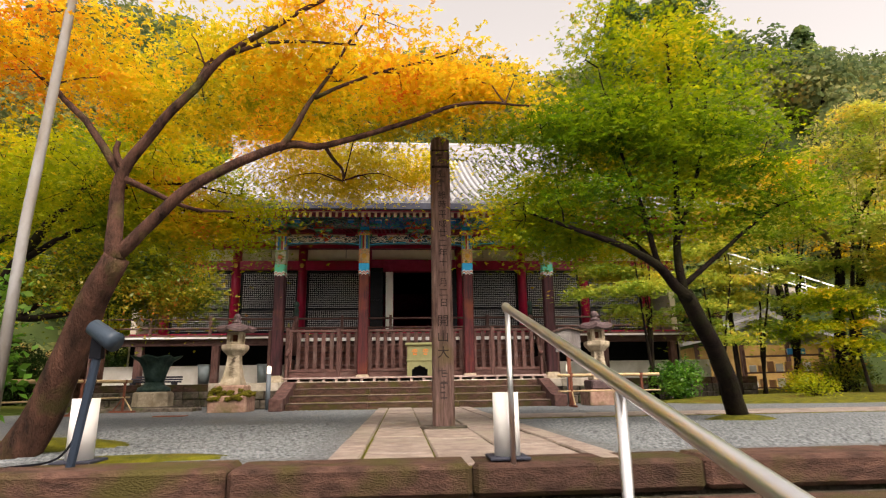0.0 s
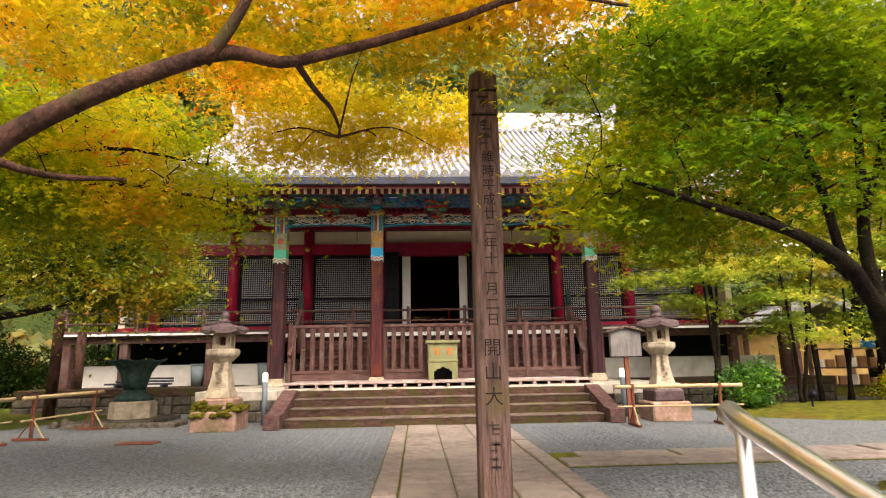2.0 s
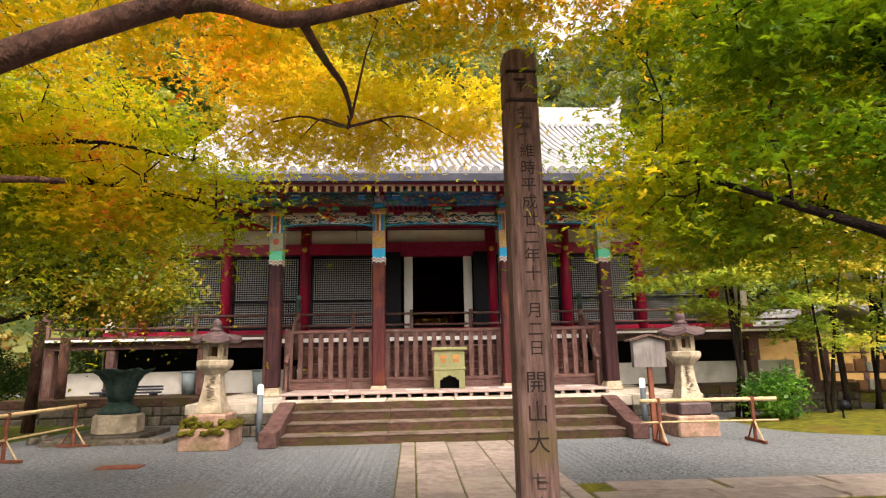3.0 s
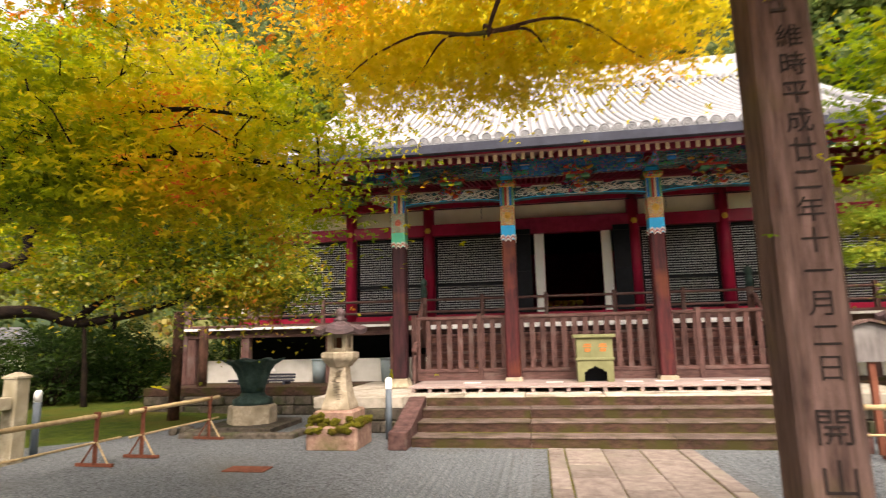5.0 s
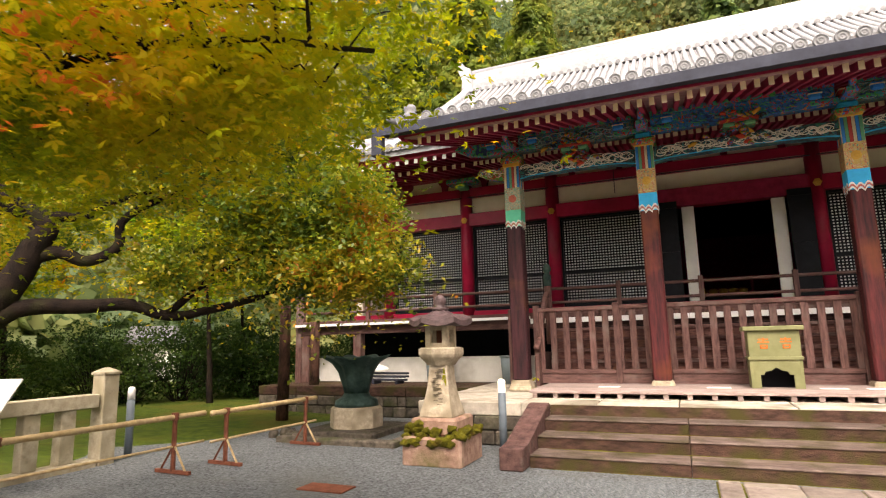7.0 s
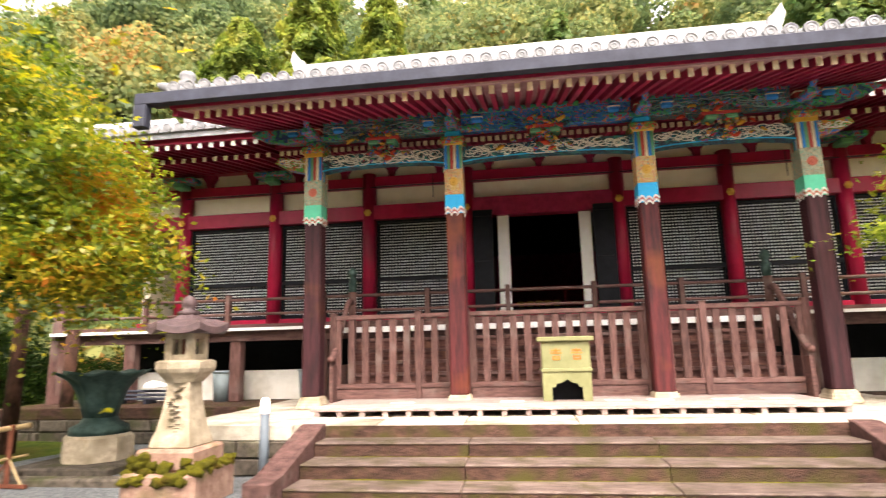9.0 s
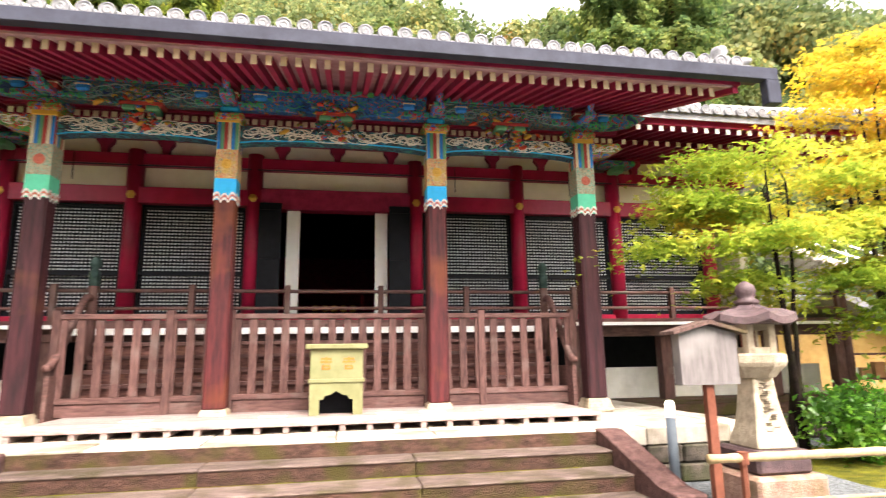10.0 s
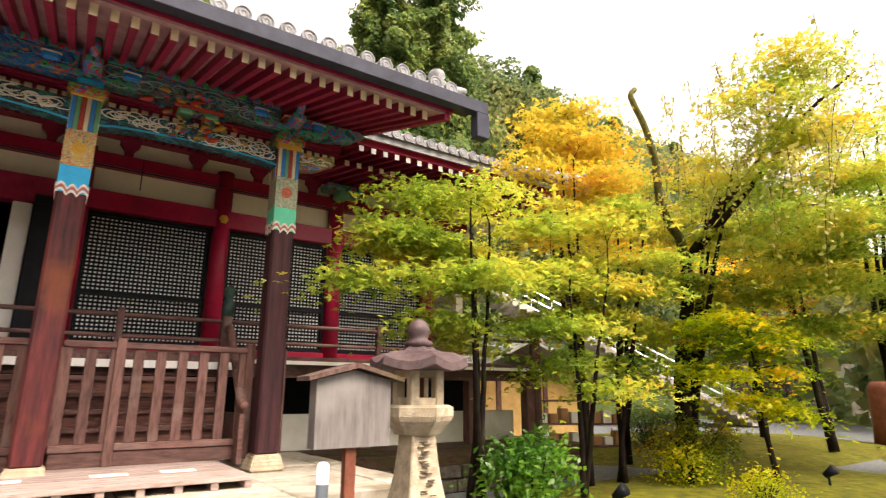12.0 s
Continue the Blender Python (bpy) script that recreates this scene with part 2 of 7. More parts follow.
M_BAMBOO = surface("bamboo", (0.31, 0.215, 0.11), (0.50, 0.375, 0.21), 5, 0.5, 0.05, stretch=(3, 3, 3), vary=0.1)
M_RUST = surface("red_brown_timber", (0.11, 0.035, 0.02), (0.22, 0.075, 0.045), 6, 0.7, 0.2)
M_GREENBOX = surface("yellow_green_paint", (0.16, 0.165, 0.075), (0.24, 0.24, 0.12), 3, 0.5, 0.05)
M_BRONZE = surface("green_bronze", (0.014, 0.036, 0.032), (0.060, 0.105, 0.092), 7, 0.55, 0.3, metal=0.3, stain=(0.10, 0.16, 0.14), stain_scale=4, stain_at=(0.58, 0.75))
M_SOIL = surface("hillside", (0.018, 0.035, 0.008), (0.05, 0.07, 0.016), 0.3, 0.95, 0.5)


# ---- ground ----
def sheet(x0, x1, y0, y1, z, nx=1, ny=1, wob=0.0, seed=0):
    vs, fs = [], []
    for j in range(ny + 1):
        for i in range(nx + 1):
            x, y = x0 + (x1 - x0) * i / nx, y0 + (y1 - y0) * j / ny
            vs.append((x, y, z + (noise.noise((x * 0.6 + seed, y * 0.6, seed)) * wob if wob else 0)))
    for j in range(ny):
        for i in range(nx):
            a = j * (nx + 1) + i
            fs.append((a, a + 1, a + nx + 2, a + nx + 1))
    return mesh_from("sheet", vs, fs)


EDGE = -13.0
gv = [(-900, EDGE, 0), (900, EDGE, 0), (900, 900, 0), (-900, 900, 0), (-900, EDGE, -1.1), (900, EDGE, -1.1), (900, -900, -1.1), (-900, -900, -1.1)]
structure("ground", mesh_from("ground", gv, [(0, 1, 2, 3), (5, 4, 0, 1)[::-1], (4, 5, 6, 7)[::-1]]), M_GRAVEL, "grey gravel yard of the temple", "ground")


def ridged(name, x0, x1, y0, y1, pitch, along_y=True, label=""):
    """Gravel raked into ridges."""
    span, length = ((x1 - x0), (y1 - y0)) if along_y else ((y1 - y0), (x1 - x0))
    n, m = int(span / pitch) * 4, int(length / 0.25)
    vs, fs = [], []
    for i in range(n + 1):
        for j in range(m + 1):
            u, v = span * i / n, length * j / m
            fade = min(1.0, min(u, span - u, v, length - v) / 0.45)
            h = -0.012 + fade * (0.032 + 0.018 * math.cos(2 * math.pi * u / pitch) + 0.010 * noise.noise((u * 9, v * 9, 3)))
            wv = 0.015 * noise.noise((v * 1.5, 0, u * 0.5))
            vs.append((x0 + u + wv, y0 + v, h) if along_y else (x0 + v, y0 + u + wv, h))
    for i in range(n):
        for j in range(m):
            a = i * (m + 1) + j
            fs.append((a, a + 1, a + m + 2, a + m + 1))
    return structure(name, mesh_from(name, vs, fs), M_RAKED, label or "blue-grey gravel raked into parallel ridges", "raked gravel", smooth=True)


ridged("raked_gravel_1", -3.2, -1.0, -7.3, -3.55, 0.105)
ridged("raked_gravel_2", 1.1, 3.3, -6.9, -3.55, 0.105)
ridged("raked_gravel_3", -4.4, -1.05, -12.4, -8.2, 0.13, False)
ridged("raked_gravel_4", 1.2, 9.0, -12.4, -8.1, 0.13, False)

# stone path from the lower steps to the stairs, in rows of slabs between kerbs
random.seed(11)
path = structure("stone_path", bx(-0.97, 1.09, EDGE, -3.5, -0.2, 0.012), M_MOSS, "mossy joints of the stone-slab path", "path")
slab_meshes = {}


def slab(parent, x0, x1, y0, y1, top, mat, name="paving_slab", depth=0.12, gap=0.012, bevel=0.012):
    w, d = round(x1 - x0 - gap, 2), round(y1 - y0 - gap, 2)
    key = (w, d, depth, mat.name)
    if key not in slab_meshes:
        slab_meshes[key] = finish(box(bmesh.new(), -w / 2, w / 2, -d / 2, d / 2, -depth, 0, bevel), name)
    ob = part(name, slab_meshes[key], mat, parent, loc=((x0 + x1) / 2, (y0 + y1) / 2, top + random.uniform(-0.006, 0.006)))
    ob.rotation_euler = (random.uniform(-0.004, 0.004), random.uniform(-0.004, 0.004), random.uniform(-0.006, 0.006))
    return ob


y = EDGE
while y < -3.6:
    d = random.choice((1.0, 1.2, 1.4))
    y1 = min(y + d, -3.5)
    slab(path, -0.96, -0.73, y, y1, 0.035, M_SLAB, "kerb_stone")
    slab(path, 0.86, 1.08, y, y1, 0.035, M_SLAB, "kerb_stone")
    y = y1
for x0, x1, sd in ((-0.72, -0.2, 1), (-0.2, 0.33, 2), (0.33, 0.85, 3)):
    y = EDGE
    while y < -3.6:
        y1 = min(y + random.choice((0.7, 0.9, 1.1)), -3.5)
        if not (x0 < 0.1 < x1 and y < -9.7 < y1):
            slab(path, x0, x1, y, y1, 0.03, M_SLAB)
        else:
            slab(path, x0, x1, y, -10.1, 0.03, M_SLAB)
            slab(path, x0, x1, -9.5, y1, 0.03, M_SLAB)
        y = y1
cross = structure("cross_path", bx(1.1, 15, -7.95, -6.95, -0.2, 0.01), M_MOSS, "mossy bed of the side path", "path")
for i in range(11):
    x = 1.12 + i * 1.25
    slab(cross, x, x + 1.24, -7.93, -7.45, 0.03, M_SLAB)
    slab(cross, x + 0.3, x + 1.5, -7.44, -6.96, 0.03, M_SLAB)

# stone edge of the terrace and the broad low steps that lead up to it
edge = structure("terrace_edge", bx(-30, 30, EDGE - 0.02, EDGE + 0.3, -1.1, -0.03), M_WALLSTONE, "dark stone retaining edge of the terrace", "retaining wall")
for i in range(26):
    slab(edge, -19.5 + i * 1.5, -18.0 + i * 1.5, EDGE - 0.12, EDGE + 0.32, 0.045, M_STEP, "edge_stone", 0.2, 0.006, 0.03)
for k in range(1, 6):
    st = structure(f"lower_step_{k}", bx(-4.2, 4.2, EDGE - 0.62 * k, EDGE - 0.05, -1.1, -0.18 * k - 0.01), M_WALLSTONE, "broad dark stone step", "step")
    for i in range(6):
        slab(st, -4.2 + 1.4 * i, -2.8 + 1.4 * i, EDGE - 0.62 * k - 0.02, EDGE - 0.62 * (k - 1) - 0.13, -0.18 * k, M_STEP, "step_stone", 0.14)

# moss beds of the garden
def mound(name, cx, cy, rx, ry, h, label, n=28, mat=M_MOSS):
    vs, fs = [(cx, cy, h)], []
    rings = 7
    for r in range(1, rings + 1):
        t = r / rings
        for i in range(n):
            a = 2 * math.pi * i / n
            k = 1 + 0.16 * noise.noise((math.cos(a) * 1.3 + cx, math.sin(a) * 1.3 + cy, 1))
            x, y = cx + rx * k * t * math.cos(a), cy + ry * k * t * math.sin(a)
            vs.append((x, y, h * (1 - t * t) + 0.05 * h * noise.noise((x * 2, y * 2, 5)) - (0.03 if r == rings else 0) + 0.006))
    for i in range(n):
        fs.append((0, 1 + i, 1 + (i + 1) % n))
        for r in range(rings - 1):
            a, b = 1 + r * n + i, 1 + r * n + (i + 1) % n
            fs.append((a, a + n, b + n, b))
    return structure(name, mesh_from(name, vs, fs), mat, label, "moss", smooth=True)


mound("moss_bed_1", 11.0, -2.2, 5.6, 2.6, 0.16, "yellow-green moss bed under the garden maples")
mound("moss_bed_2", 18.5, 3.2, 7.5, 5.0, 0.30, "yellow-green moss bed beside the far stairs")
mound("moss_bed_3", 24, -3.5, 7.0, 3.0, 0.6, "sunny moss bank beyond the gravel")
mound("moss_bed_6", -24, 3, 11, 14, 0.08, "shaded mossy ground below the trees", mat=M_LAWN)
mound("moss_bed_4", -12.8, 0.2, 5.4, 5.2, 0.10, "green moss lawn behind the stone fence", mat=M_LAWN)
mound("moss_patch_1", 3.95, -9.45, 0.55, 0.4, 0.09, "moss at the foot of the maple")
mound("moss_patch_2", -3.7, -11.2, 0.9, 0.6, 0.10, "moss at the foot of the old maple")
mound("moss_patch_3", -2.4, -12.1, 0.7, 0.22, 0.03, "thin moss strip beside the path")
mound("moss_bed_5", -13.5, -8.0, 5.0, 5.5, 0.12, "mossy ground under the big tree", mat=M_LAWN)

# ---- podium and stone stairs ----
Z_P = 0.64
podium = structure("stone_podium", prism(bmesh.new(), [(-10.6, 0), (10.6, 0), (10.6, Z_P - 0.012), (-10.6, Z_P - 0.012)], 0.6, 20.5), M_WALLSTONE, "old stone podium under the hall", "podium")
structure("stone_forecourt", bx(-5.2, 5.2, -1.95, 0.58, 0, Z_P - 0.012), M_WALLSTONE, "old stone forecourt in front of the porch", "podium")
random.seed(5)


def stone_edge(xa, xb, yf, rows, skip, top=None):
    top = top or M_STEPTOP
    x = xa
    while x < xb - 0.1:
        x1 = min(x + random.choice((1.1, 1.4, 1.7)), xb)
        slab(podium, x, x1, yf - 0.07, yf + 0.45, Z_P, top, "edge_stone", 0.2)
        y = yf + 0.45
        for d in rows:
            slab(podium, x, x1, y, y + d, Z_P, top, "paving_slab", 0.08)
            y += d
        if abs((x + x1) / 2) > skip:
            for z0 in (0.0, 0.22):
                xx = x
                while xx < x1 - 0.1:
                    xw = min(xx + random.uniform(0.35, 0.6), x1)
                    me = finish(box(bmesh.new(), 0.008, xw - xx - 0.008, -0.05, 0.05, 0.006, 0.212, 0.02), "wall_stone")
                    part("wall_stone", me, M_WALLSTONE, podium, loc=(xx, yf - 0.02 + random.uniform(-0.012, 0.012), z0))
                    xx = xw
        x = x1


stone_edge(-5.2, 5.2, -1.95, (0.8, 0.9, 0.95, 0.9), 3.3)
stone_edge(-10.6, -5.22, 0.6, (0.9,), 0, M_STEP)
stone_edge(5.22, 10.6, 0.6, (0.9,), 0, M_STEP)
TREAD = 0.45
stairs = thing("stone_stairs", "worn brown stone stairs with moss in their corners", "stairs", (0, -2.0, 0))
for k in range(4):
    z1 = Z_P - 0.16 * k
    y0 = -TREAD * k - (0.02 if k == 0 else 0)
    if k:
        for x0, x1 in ((-3.05, -1.2), (-1.2, 0.9), (0.9, 3.05)):
            # dark riser body and pale tread slab put top light into the colours
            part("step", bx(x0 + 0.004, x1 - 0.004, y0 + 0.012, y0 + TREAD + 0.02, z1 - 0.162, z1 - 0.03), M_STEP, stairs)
            part("tread", bx(x0 + 0.004, x1 - 0.004, y0, y0 + TREAD + 0.02, z1 - 0.032, z1, bevel=0.012), M_TREAD, stairs, "worn stone tread, coloured paler as lit from above")
    bmm = bmesh.new()
    tube(bmm, [(-2.9 + 0.31 * i, y0 - 0.012, z1 - 0.16) for i in range(19)], [0.004 + 0.014 * abs(noise.noise((i * 0.7, k * 3.1, 2))) for i in range(19)], 5)
    part("moss_strip", bmm, M_MOSS, stairs, "green moss in the joint of the steps")
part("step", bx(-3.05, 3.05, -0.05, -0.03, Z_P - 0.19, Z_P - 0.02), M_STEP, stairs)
for s in (-1, 1):
    b = bmesh.new()
    xa, xb = sorted((s * 3.06, s * 3.36))
    out = [(0.05, Z_P + 0.005), (-0.12, Z_P + 0.005), (-1.30, 0.27), (-1.62, 0.27), (-1.62, 0), (0.05, 0)]
    va = [b.verts.new((xa, yy, zz)) for yy, zz in out]
    vb = [b.verts.new((xb, yy, zz)) for yy, zz in out]
    b.faces.new(va)
    b.faces.new(vb[::-1])
    for i in range(6):
        b.faces.new((va[i], vb[i], vb[(i + 1) % 6], va[(i + 1) % 6]))
    bmesh.ops.bevel(b, geom=list(b.edges), offset=0.015, segments=1, affect="EDGES")
    part("cheek_stone", b, M_CHEEK, stairs, "reddish stone cheek of the stairs")

# ---- slatted deck ----
Z_D = 0.76
deck = thing("slatted_deck", "weathered grey-brown timber deck on battens", "deck", (0, 0, Z_P))
for i in range(12):
    yy = -1.28 + i * 0.15
    part("plank", bx(-3.55, 3.5, yy, yy + 0.138, 0.075, Z_D - Z_P, bevel=0.006), M_DECK, deck)
for i in range(22):
    xx = -3.5 + i * 0.33
    part("batten", bx(xx, xx + 0.07, -1.26, 0.5, 0.002, 0.073), M_DECK, deck)
deck_mats = thing("deck_papers", "pale printed sheets fixed on the deck", "sheet", (0, 0, Z_D))
for xx in (-2.55, -0.9, 0.62, 1.2, 2.1, 2.75):
    part("sheet", bx(xx, xx + 0.34, -0.62, -0.42, 0.002, 0.006), M_WHITE, deck_mats)

# ---- hall: veranda, walls, doorway ----
Z_V, Y_V, Y_W = 2.07, 1.4, 3.3
COLS = [-8.5, -6.2, -3.92, -1.65, 1.65, 3.92, 6.2, 8.5]
veranda = thing("veranda", "old timber veranda with white-painted board ends", "veranda", (0, Y_V, 0))
for i in range(69):
    xx = -10.2 + i * 0.2965
    part("floor_board", bx(xx, xx + 0.288, 0.0, 1.9, Z_V - 0.06, Z_V), M_TIMBERV, veranda)
for xa, xb in ((-10.2, -4.15), (4.15, 10.2)):
    part("edge_board", bx(xa, xb, -0.035, -0.005, Z_V - 0.062, Z_V - 0.004), M_WHITE, veranda, "white-painted edge board")
part("beam", bx(-10.1, 10.1, 0.1, 0.32, Z_V - 0.26, Z_V - 0.062), M_TIMBER, veranda)
for i in range(24):
    xx = -4.14 + i * 0.345
    part("joist_end", bx(xx, xx + 0.341, -0.045, -0.01, Z_V - 0.165, Z_V - 0.062), M_WHITE, veranda, "white-painted board end")
for xx in (-10.0, -8.5, -6.2, -4.4, 4.4, 6.2, 8.5, 10.0):
    part("post", bx(xx - 0.11, xx + 0.11, 0.12, 0.34, Z_P, Z_V - 0.26, bevel=0.015), M_TIMBERV, veranda)
tagged(part("underfloor_wall", bx(-10.0, 10.0, Y_V + 0.7, Y_V + 0.85, Z_P, 1.22), M_WHITEWALL), "whitewashed rounded footing wall under the veranda", "footing", kind="structure")
# black sheet closing the underfloor; its colour stands in for deep shade
structure("underfloor_back", bx(-9.5, 9.5, Y_W - 0.1, Y_W + 0.1, Z_P, Z_V), M_BLACK, "black sheet standing in for the shade under the hall", "wall")

railing = thing("veranda_railing", "brown timber railing of the veranda", "railing", (0, Y_V + 0.16, Z_V))
for xa, xb in ((-10.2, 10.2),):
    for z0, r in ((0.56, 0.032), (0.27, 0.03)):
        part("rail", tube(bmesh.new(), [(xa, 0, z0), (xb, 0, z0)], r, 10), M_TIMBER, railing, smooth=True)
    part("sill_rail", bx(xa, xb, -0.05, 0.05, 0.0, 0.07), M_TIMBER, railing)
for xx in (-10.1, -8.2, -6.4, -4.4, -2.32, -0.78, 0.81, 2.35, 4.4, 6.4, 8.2, 10.1):
    part("post", bx(xx - 0.045, xx + 0.045, -0.06, 0.04, 0.05, 0.66 if abs(xx) < 9 else 0.52, bevel=0.006), M_TIMBERV, railing)
for s in (-1, 1):
    nw = thing("newel_post", "timber newel with a green bronze finial", "newel", (s * 3.72, Y_V - 0.12, Z_V - 0.6))
    part("shaft", lathe(bmesh.new(), [(0.075, 0), (0.075, 1.2), (0.07, 1.22)], 12), M_TIMBERV, nw, smooth=True)
    part("finial", lathe(bmesh.new(), [(0.083, 1.2), (0.083, 1.42), (0.06, 1.45), (0.055, 1.49), (0.085, 1.53), (0.09, 1.58), (0.06, 1.64), (0.015, 1.68)], 14), M_BRONZE, nw, "green bronze finial", smooth=True)
    b = bmesh.new()
    tube(b, smooth_path([(0, 0.02, 0.98), (0, -0.22, 1.0), (0, -0.5, 0.72), (0, -0.85, 0.25), (0, -1.1, 0.0), (0, -1.25, -0.05)], 5), 0.055, 8)
    part("stair_rail", b, M_TIMBER, nw, smooth=True)
    part("side_board", bx(-0.03, 0.03, -1.2, -0.1, -0.75, -0.15), M_TIMBER, nw)
    far = thing("corner_post", "timber corner post with a dark finial", "newel", (s * 10.2, Y_V + 0.16, Z_P))
    part("shaft", lathe(bmesh.new(), [(0.1, 0), (0.1, 2.15)], 10), M_TIMBERV, far)
    part("finial", lathe(bmesh.new(), [(0.11, 2.15), (0.11, 2.3), (0.07, 2.34), (0.1, 2.4), (0.1, 2.45), (0.02, 2.53)], 12), M_BRONZE, far, smooth=True)

M_OLDBOARD = surface("old_brown_board", (0.065, 0.028, 0.024), (0.18, 0.082, 0.066), 5, 0.8, 0.3, stretch=(1, 6, 6), stain=(0.22, 0.10, 0.05), stain_scale=1.8, stain_at=(0.6, 0.8))
wood_stairs = thing("wooden_stairs", "broad brown timber stairs up to the veranda", "stairs", (0, 0.5, Z_D))
for k in range(5):
    y0, z1 = 0.15 * k, 0.205 * (k + 1)
    part("tread", bx(-3.6, 3.6, y0, y0 + 0.22, z1 - 0.06, z1, bevel=0.005), M_TIMBER, wood_stairs)
    part("riser", bx(-3.6, 3.6, y0 + 0.05, y0 + 0.08, z1 - 0.22, z1 - 0.06), M_OLDBOARD, wood_stairs)

# hall wall
for i, x in enumerate(COLS):
    col = tagged(part("wall_column", lathe(bmesh.new(), [(0.16, 0), (0.16, 3.55)], 20), M_RED, loc=(x, Y_W - 0.06, Z_V), smooth=True), "round red-lacquered column of the hall wall", "column", "wall columns")
    boss = lathe(bmesh.new(), [(0.085, 0), (0.085, 0.02), (0.05, 0.03), (0.03, 0.05)], 6)
    bmesh.ops.rotate(boss, cent=(0, 0, 0), matrix=Matrix.Rotation(radians(90), 3, "X"), verts=boss.verts)
    part("boss", boss, M_GOLD, col, "gilt boss", loc=(0, -0.19, 2.6))
wall = structure("wall_front", bx(-9.6, 9.6, Y_W + 0.12, Y_W + 0.2, 4.53, 6.6), M_PLASTER, "cream plaster wall above the beams", "wall")
for nm, z0, z1, yy in (("lower_beam", 4.53, 4.86, -0.17), ("upper_beam", 5.33, 5.55, -0.14), ("top_plate", 5.9, 6.15, -0.12), ("sill_beam", Z_V, Z_V + 0.26, -0.12)):
    part(nm, bx(-9.6, 9.6, Y_W + yy, Y_W + 0.12, z0, z1, bevel=0.01), M_RED, wall, "red-lacquered beam")
for i in range(15):
    x = -7.98 + i * 1.14
    b = bmesh.new()
    prism(b, [(-0.16, 5.9), (-0.16, 5.82), (-0.08, 5.72), (-0.055, 5.56), (0.055, 5.56), (0.08, 5.72), (0.16, 5.82), (0.16, 5.9)], Y_W - 0.02, Y_W + 0.12)
    part("strut", b, M_REDDARK, wall, loc=(x, 0, 0))
part("conduit", tube(bmesh.new(), [(-9.5, Y_W - 0.2, 5.28), (9.5, Y_W - 0.2, 5.28)], 0.012, 6), M_ZINC, wall, "thin cable pipe")
for x in (-5.0, -2.4, 2.5, 5.1, 7.3):
    part("hook_rod", tube(bmesh.new(), [(x, Y_W - 0.22, 5.5), (x, Y_W - 0.22, 4.95)], 0.01, 5), M_BLACK, wall, "black iron shutter hook")


def lattice(x0, x1):
    sh = tagged(part("lattice_shutter", bx(x0, x1, Y_W + 0.05, Y_W + 0.09, Z_V + 0.26, 4.53), M_PAPER), "black lattice shutter with pale paper behind", "shutter", "lattice shutters")
    b = bmesh.new()
    z0, z1, w, p = Z_V + 0.27, 4.52, 0.023, 0.066
    n = int((x1 - x0) / p)
    for i in range(n + 1):
        x = x0 + (x1 - x0) * i / n
        box(b, x - w * 0.68, x + w * 0.68, Y_W + 0.040, Y_W + 0.049, z0, z1)
    n = int((z1 - z0) / p)
    for i in range(n + 1):
        z = z0 + (z1 - z0) * i / n
        box(b, x0, x1, Y_W + 0.036, Y_W + 0.047, z - w * 0.76, z + w * 0.76)
    part("lattice", b, M_BLACK, sh)
    for nm, za, zb in (("middle_rail", 3.12, 3.2), ("top_rail", z1 - 0.05, z1), ("bottom_rail", z0, z0 + 0.05)):
        part(nm, bx(x0, x1, Y_W - 0.03, Y_W + 0.05, za, zb), M_BLACK, sh)
    for xa in (x0, x1 - 0.05):
        part("stile", bx(xa, xa + 0.05, Y_W - 0.028, Y_W + 0.05, z0, z1), M_BLACK, sh)


for a, b_ in zip(COLS, COLS[1:]):
    if a != -1.65:
        lattice(a + 0.15, b_ - 0.15)
for s in (-1, 1):
    dl = thing("folding_door", "black-lacquered door leaf standing open", "door", (s * 1.3, Y_W, Z_V + 0.26))
    part("leaf", bx(-0.22, 0.22, -0.28, -0.22, 0, 2.25, bevel=0.008), M_BLACK, dl)
    for z in (0.1, 1.1, 2.1):
        part("crossbar", bx(-0.21, 0.21, -0.3, -0.28, z, z + 0.06), M_BLACK, dl)
    jx = -0.99 if s < 0 else 0.80
    tagged(part("door_jamb", bx(jx, jx + 0.26, Y_W - 0.08, Y_W + 0.0, Z_V + 0.06, 4.47, bevel=0.01), M_WHITE), "white-papered sliding door edge", "door panel", "door panels")
structure("door_lintel", bx(-1.5, 1.5, Y_W - 0.2, Y_W + 0.1, 4.47, 4.9, bevel=0.01), M_REDDARK, "dark red lintel over the doorway", "lintel")
structure("door_sill", bx(-1.5, 1.5, Y_W - 0.3, Y_W + 0.1, Z_V, Z_V + 0.1), M_RED, "red-lacquered door sill", "sill")
structure("hall_floor", bx(-9.6, 9.6, Y_W - 0.1, 20, Z_V - 0.06, Z_V - 0.004), M_TIMBER, "dark timber floor inside the hall", "floor")
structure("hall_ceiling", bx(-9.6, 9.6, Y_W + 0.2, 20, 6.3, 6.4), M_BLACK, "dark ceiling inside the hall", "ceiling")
structure("wall_back", bx(-9.6, 9.6, 19.9, 20.1, 0.6, 7.5), M_REDDARK, "back wall of the hall", "wall")
for s in (-1, 1):
    structure("wall_east" if s > 0 else "wall_west", bx(s * 9.6 - 0.1, s * 9.6 + 0.1, Y_W + 0.2, 20, 0.6, 7.5), M_PLASTER, "side wall of the hall", "wall")
altar = thing("altar_table", "dark altar table with gilt lotus ornaments in the gloom", "altar", (-0.05, 7.5, Z_V))
part("table", bx(-1.2, 1.2, -0.4, 0.4, 0, 0.62, bevel=0.02), M_BLACK, altar)
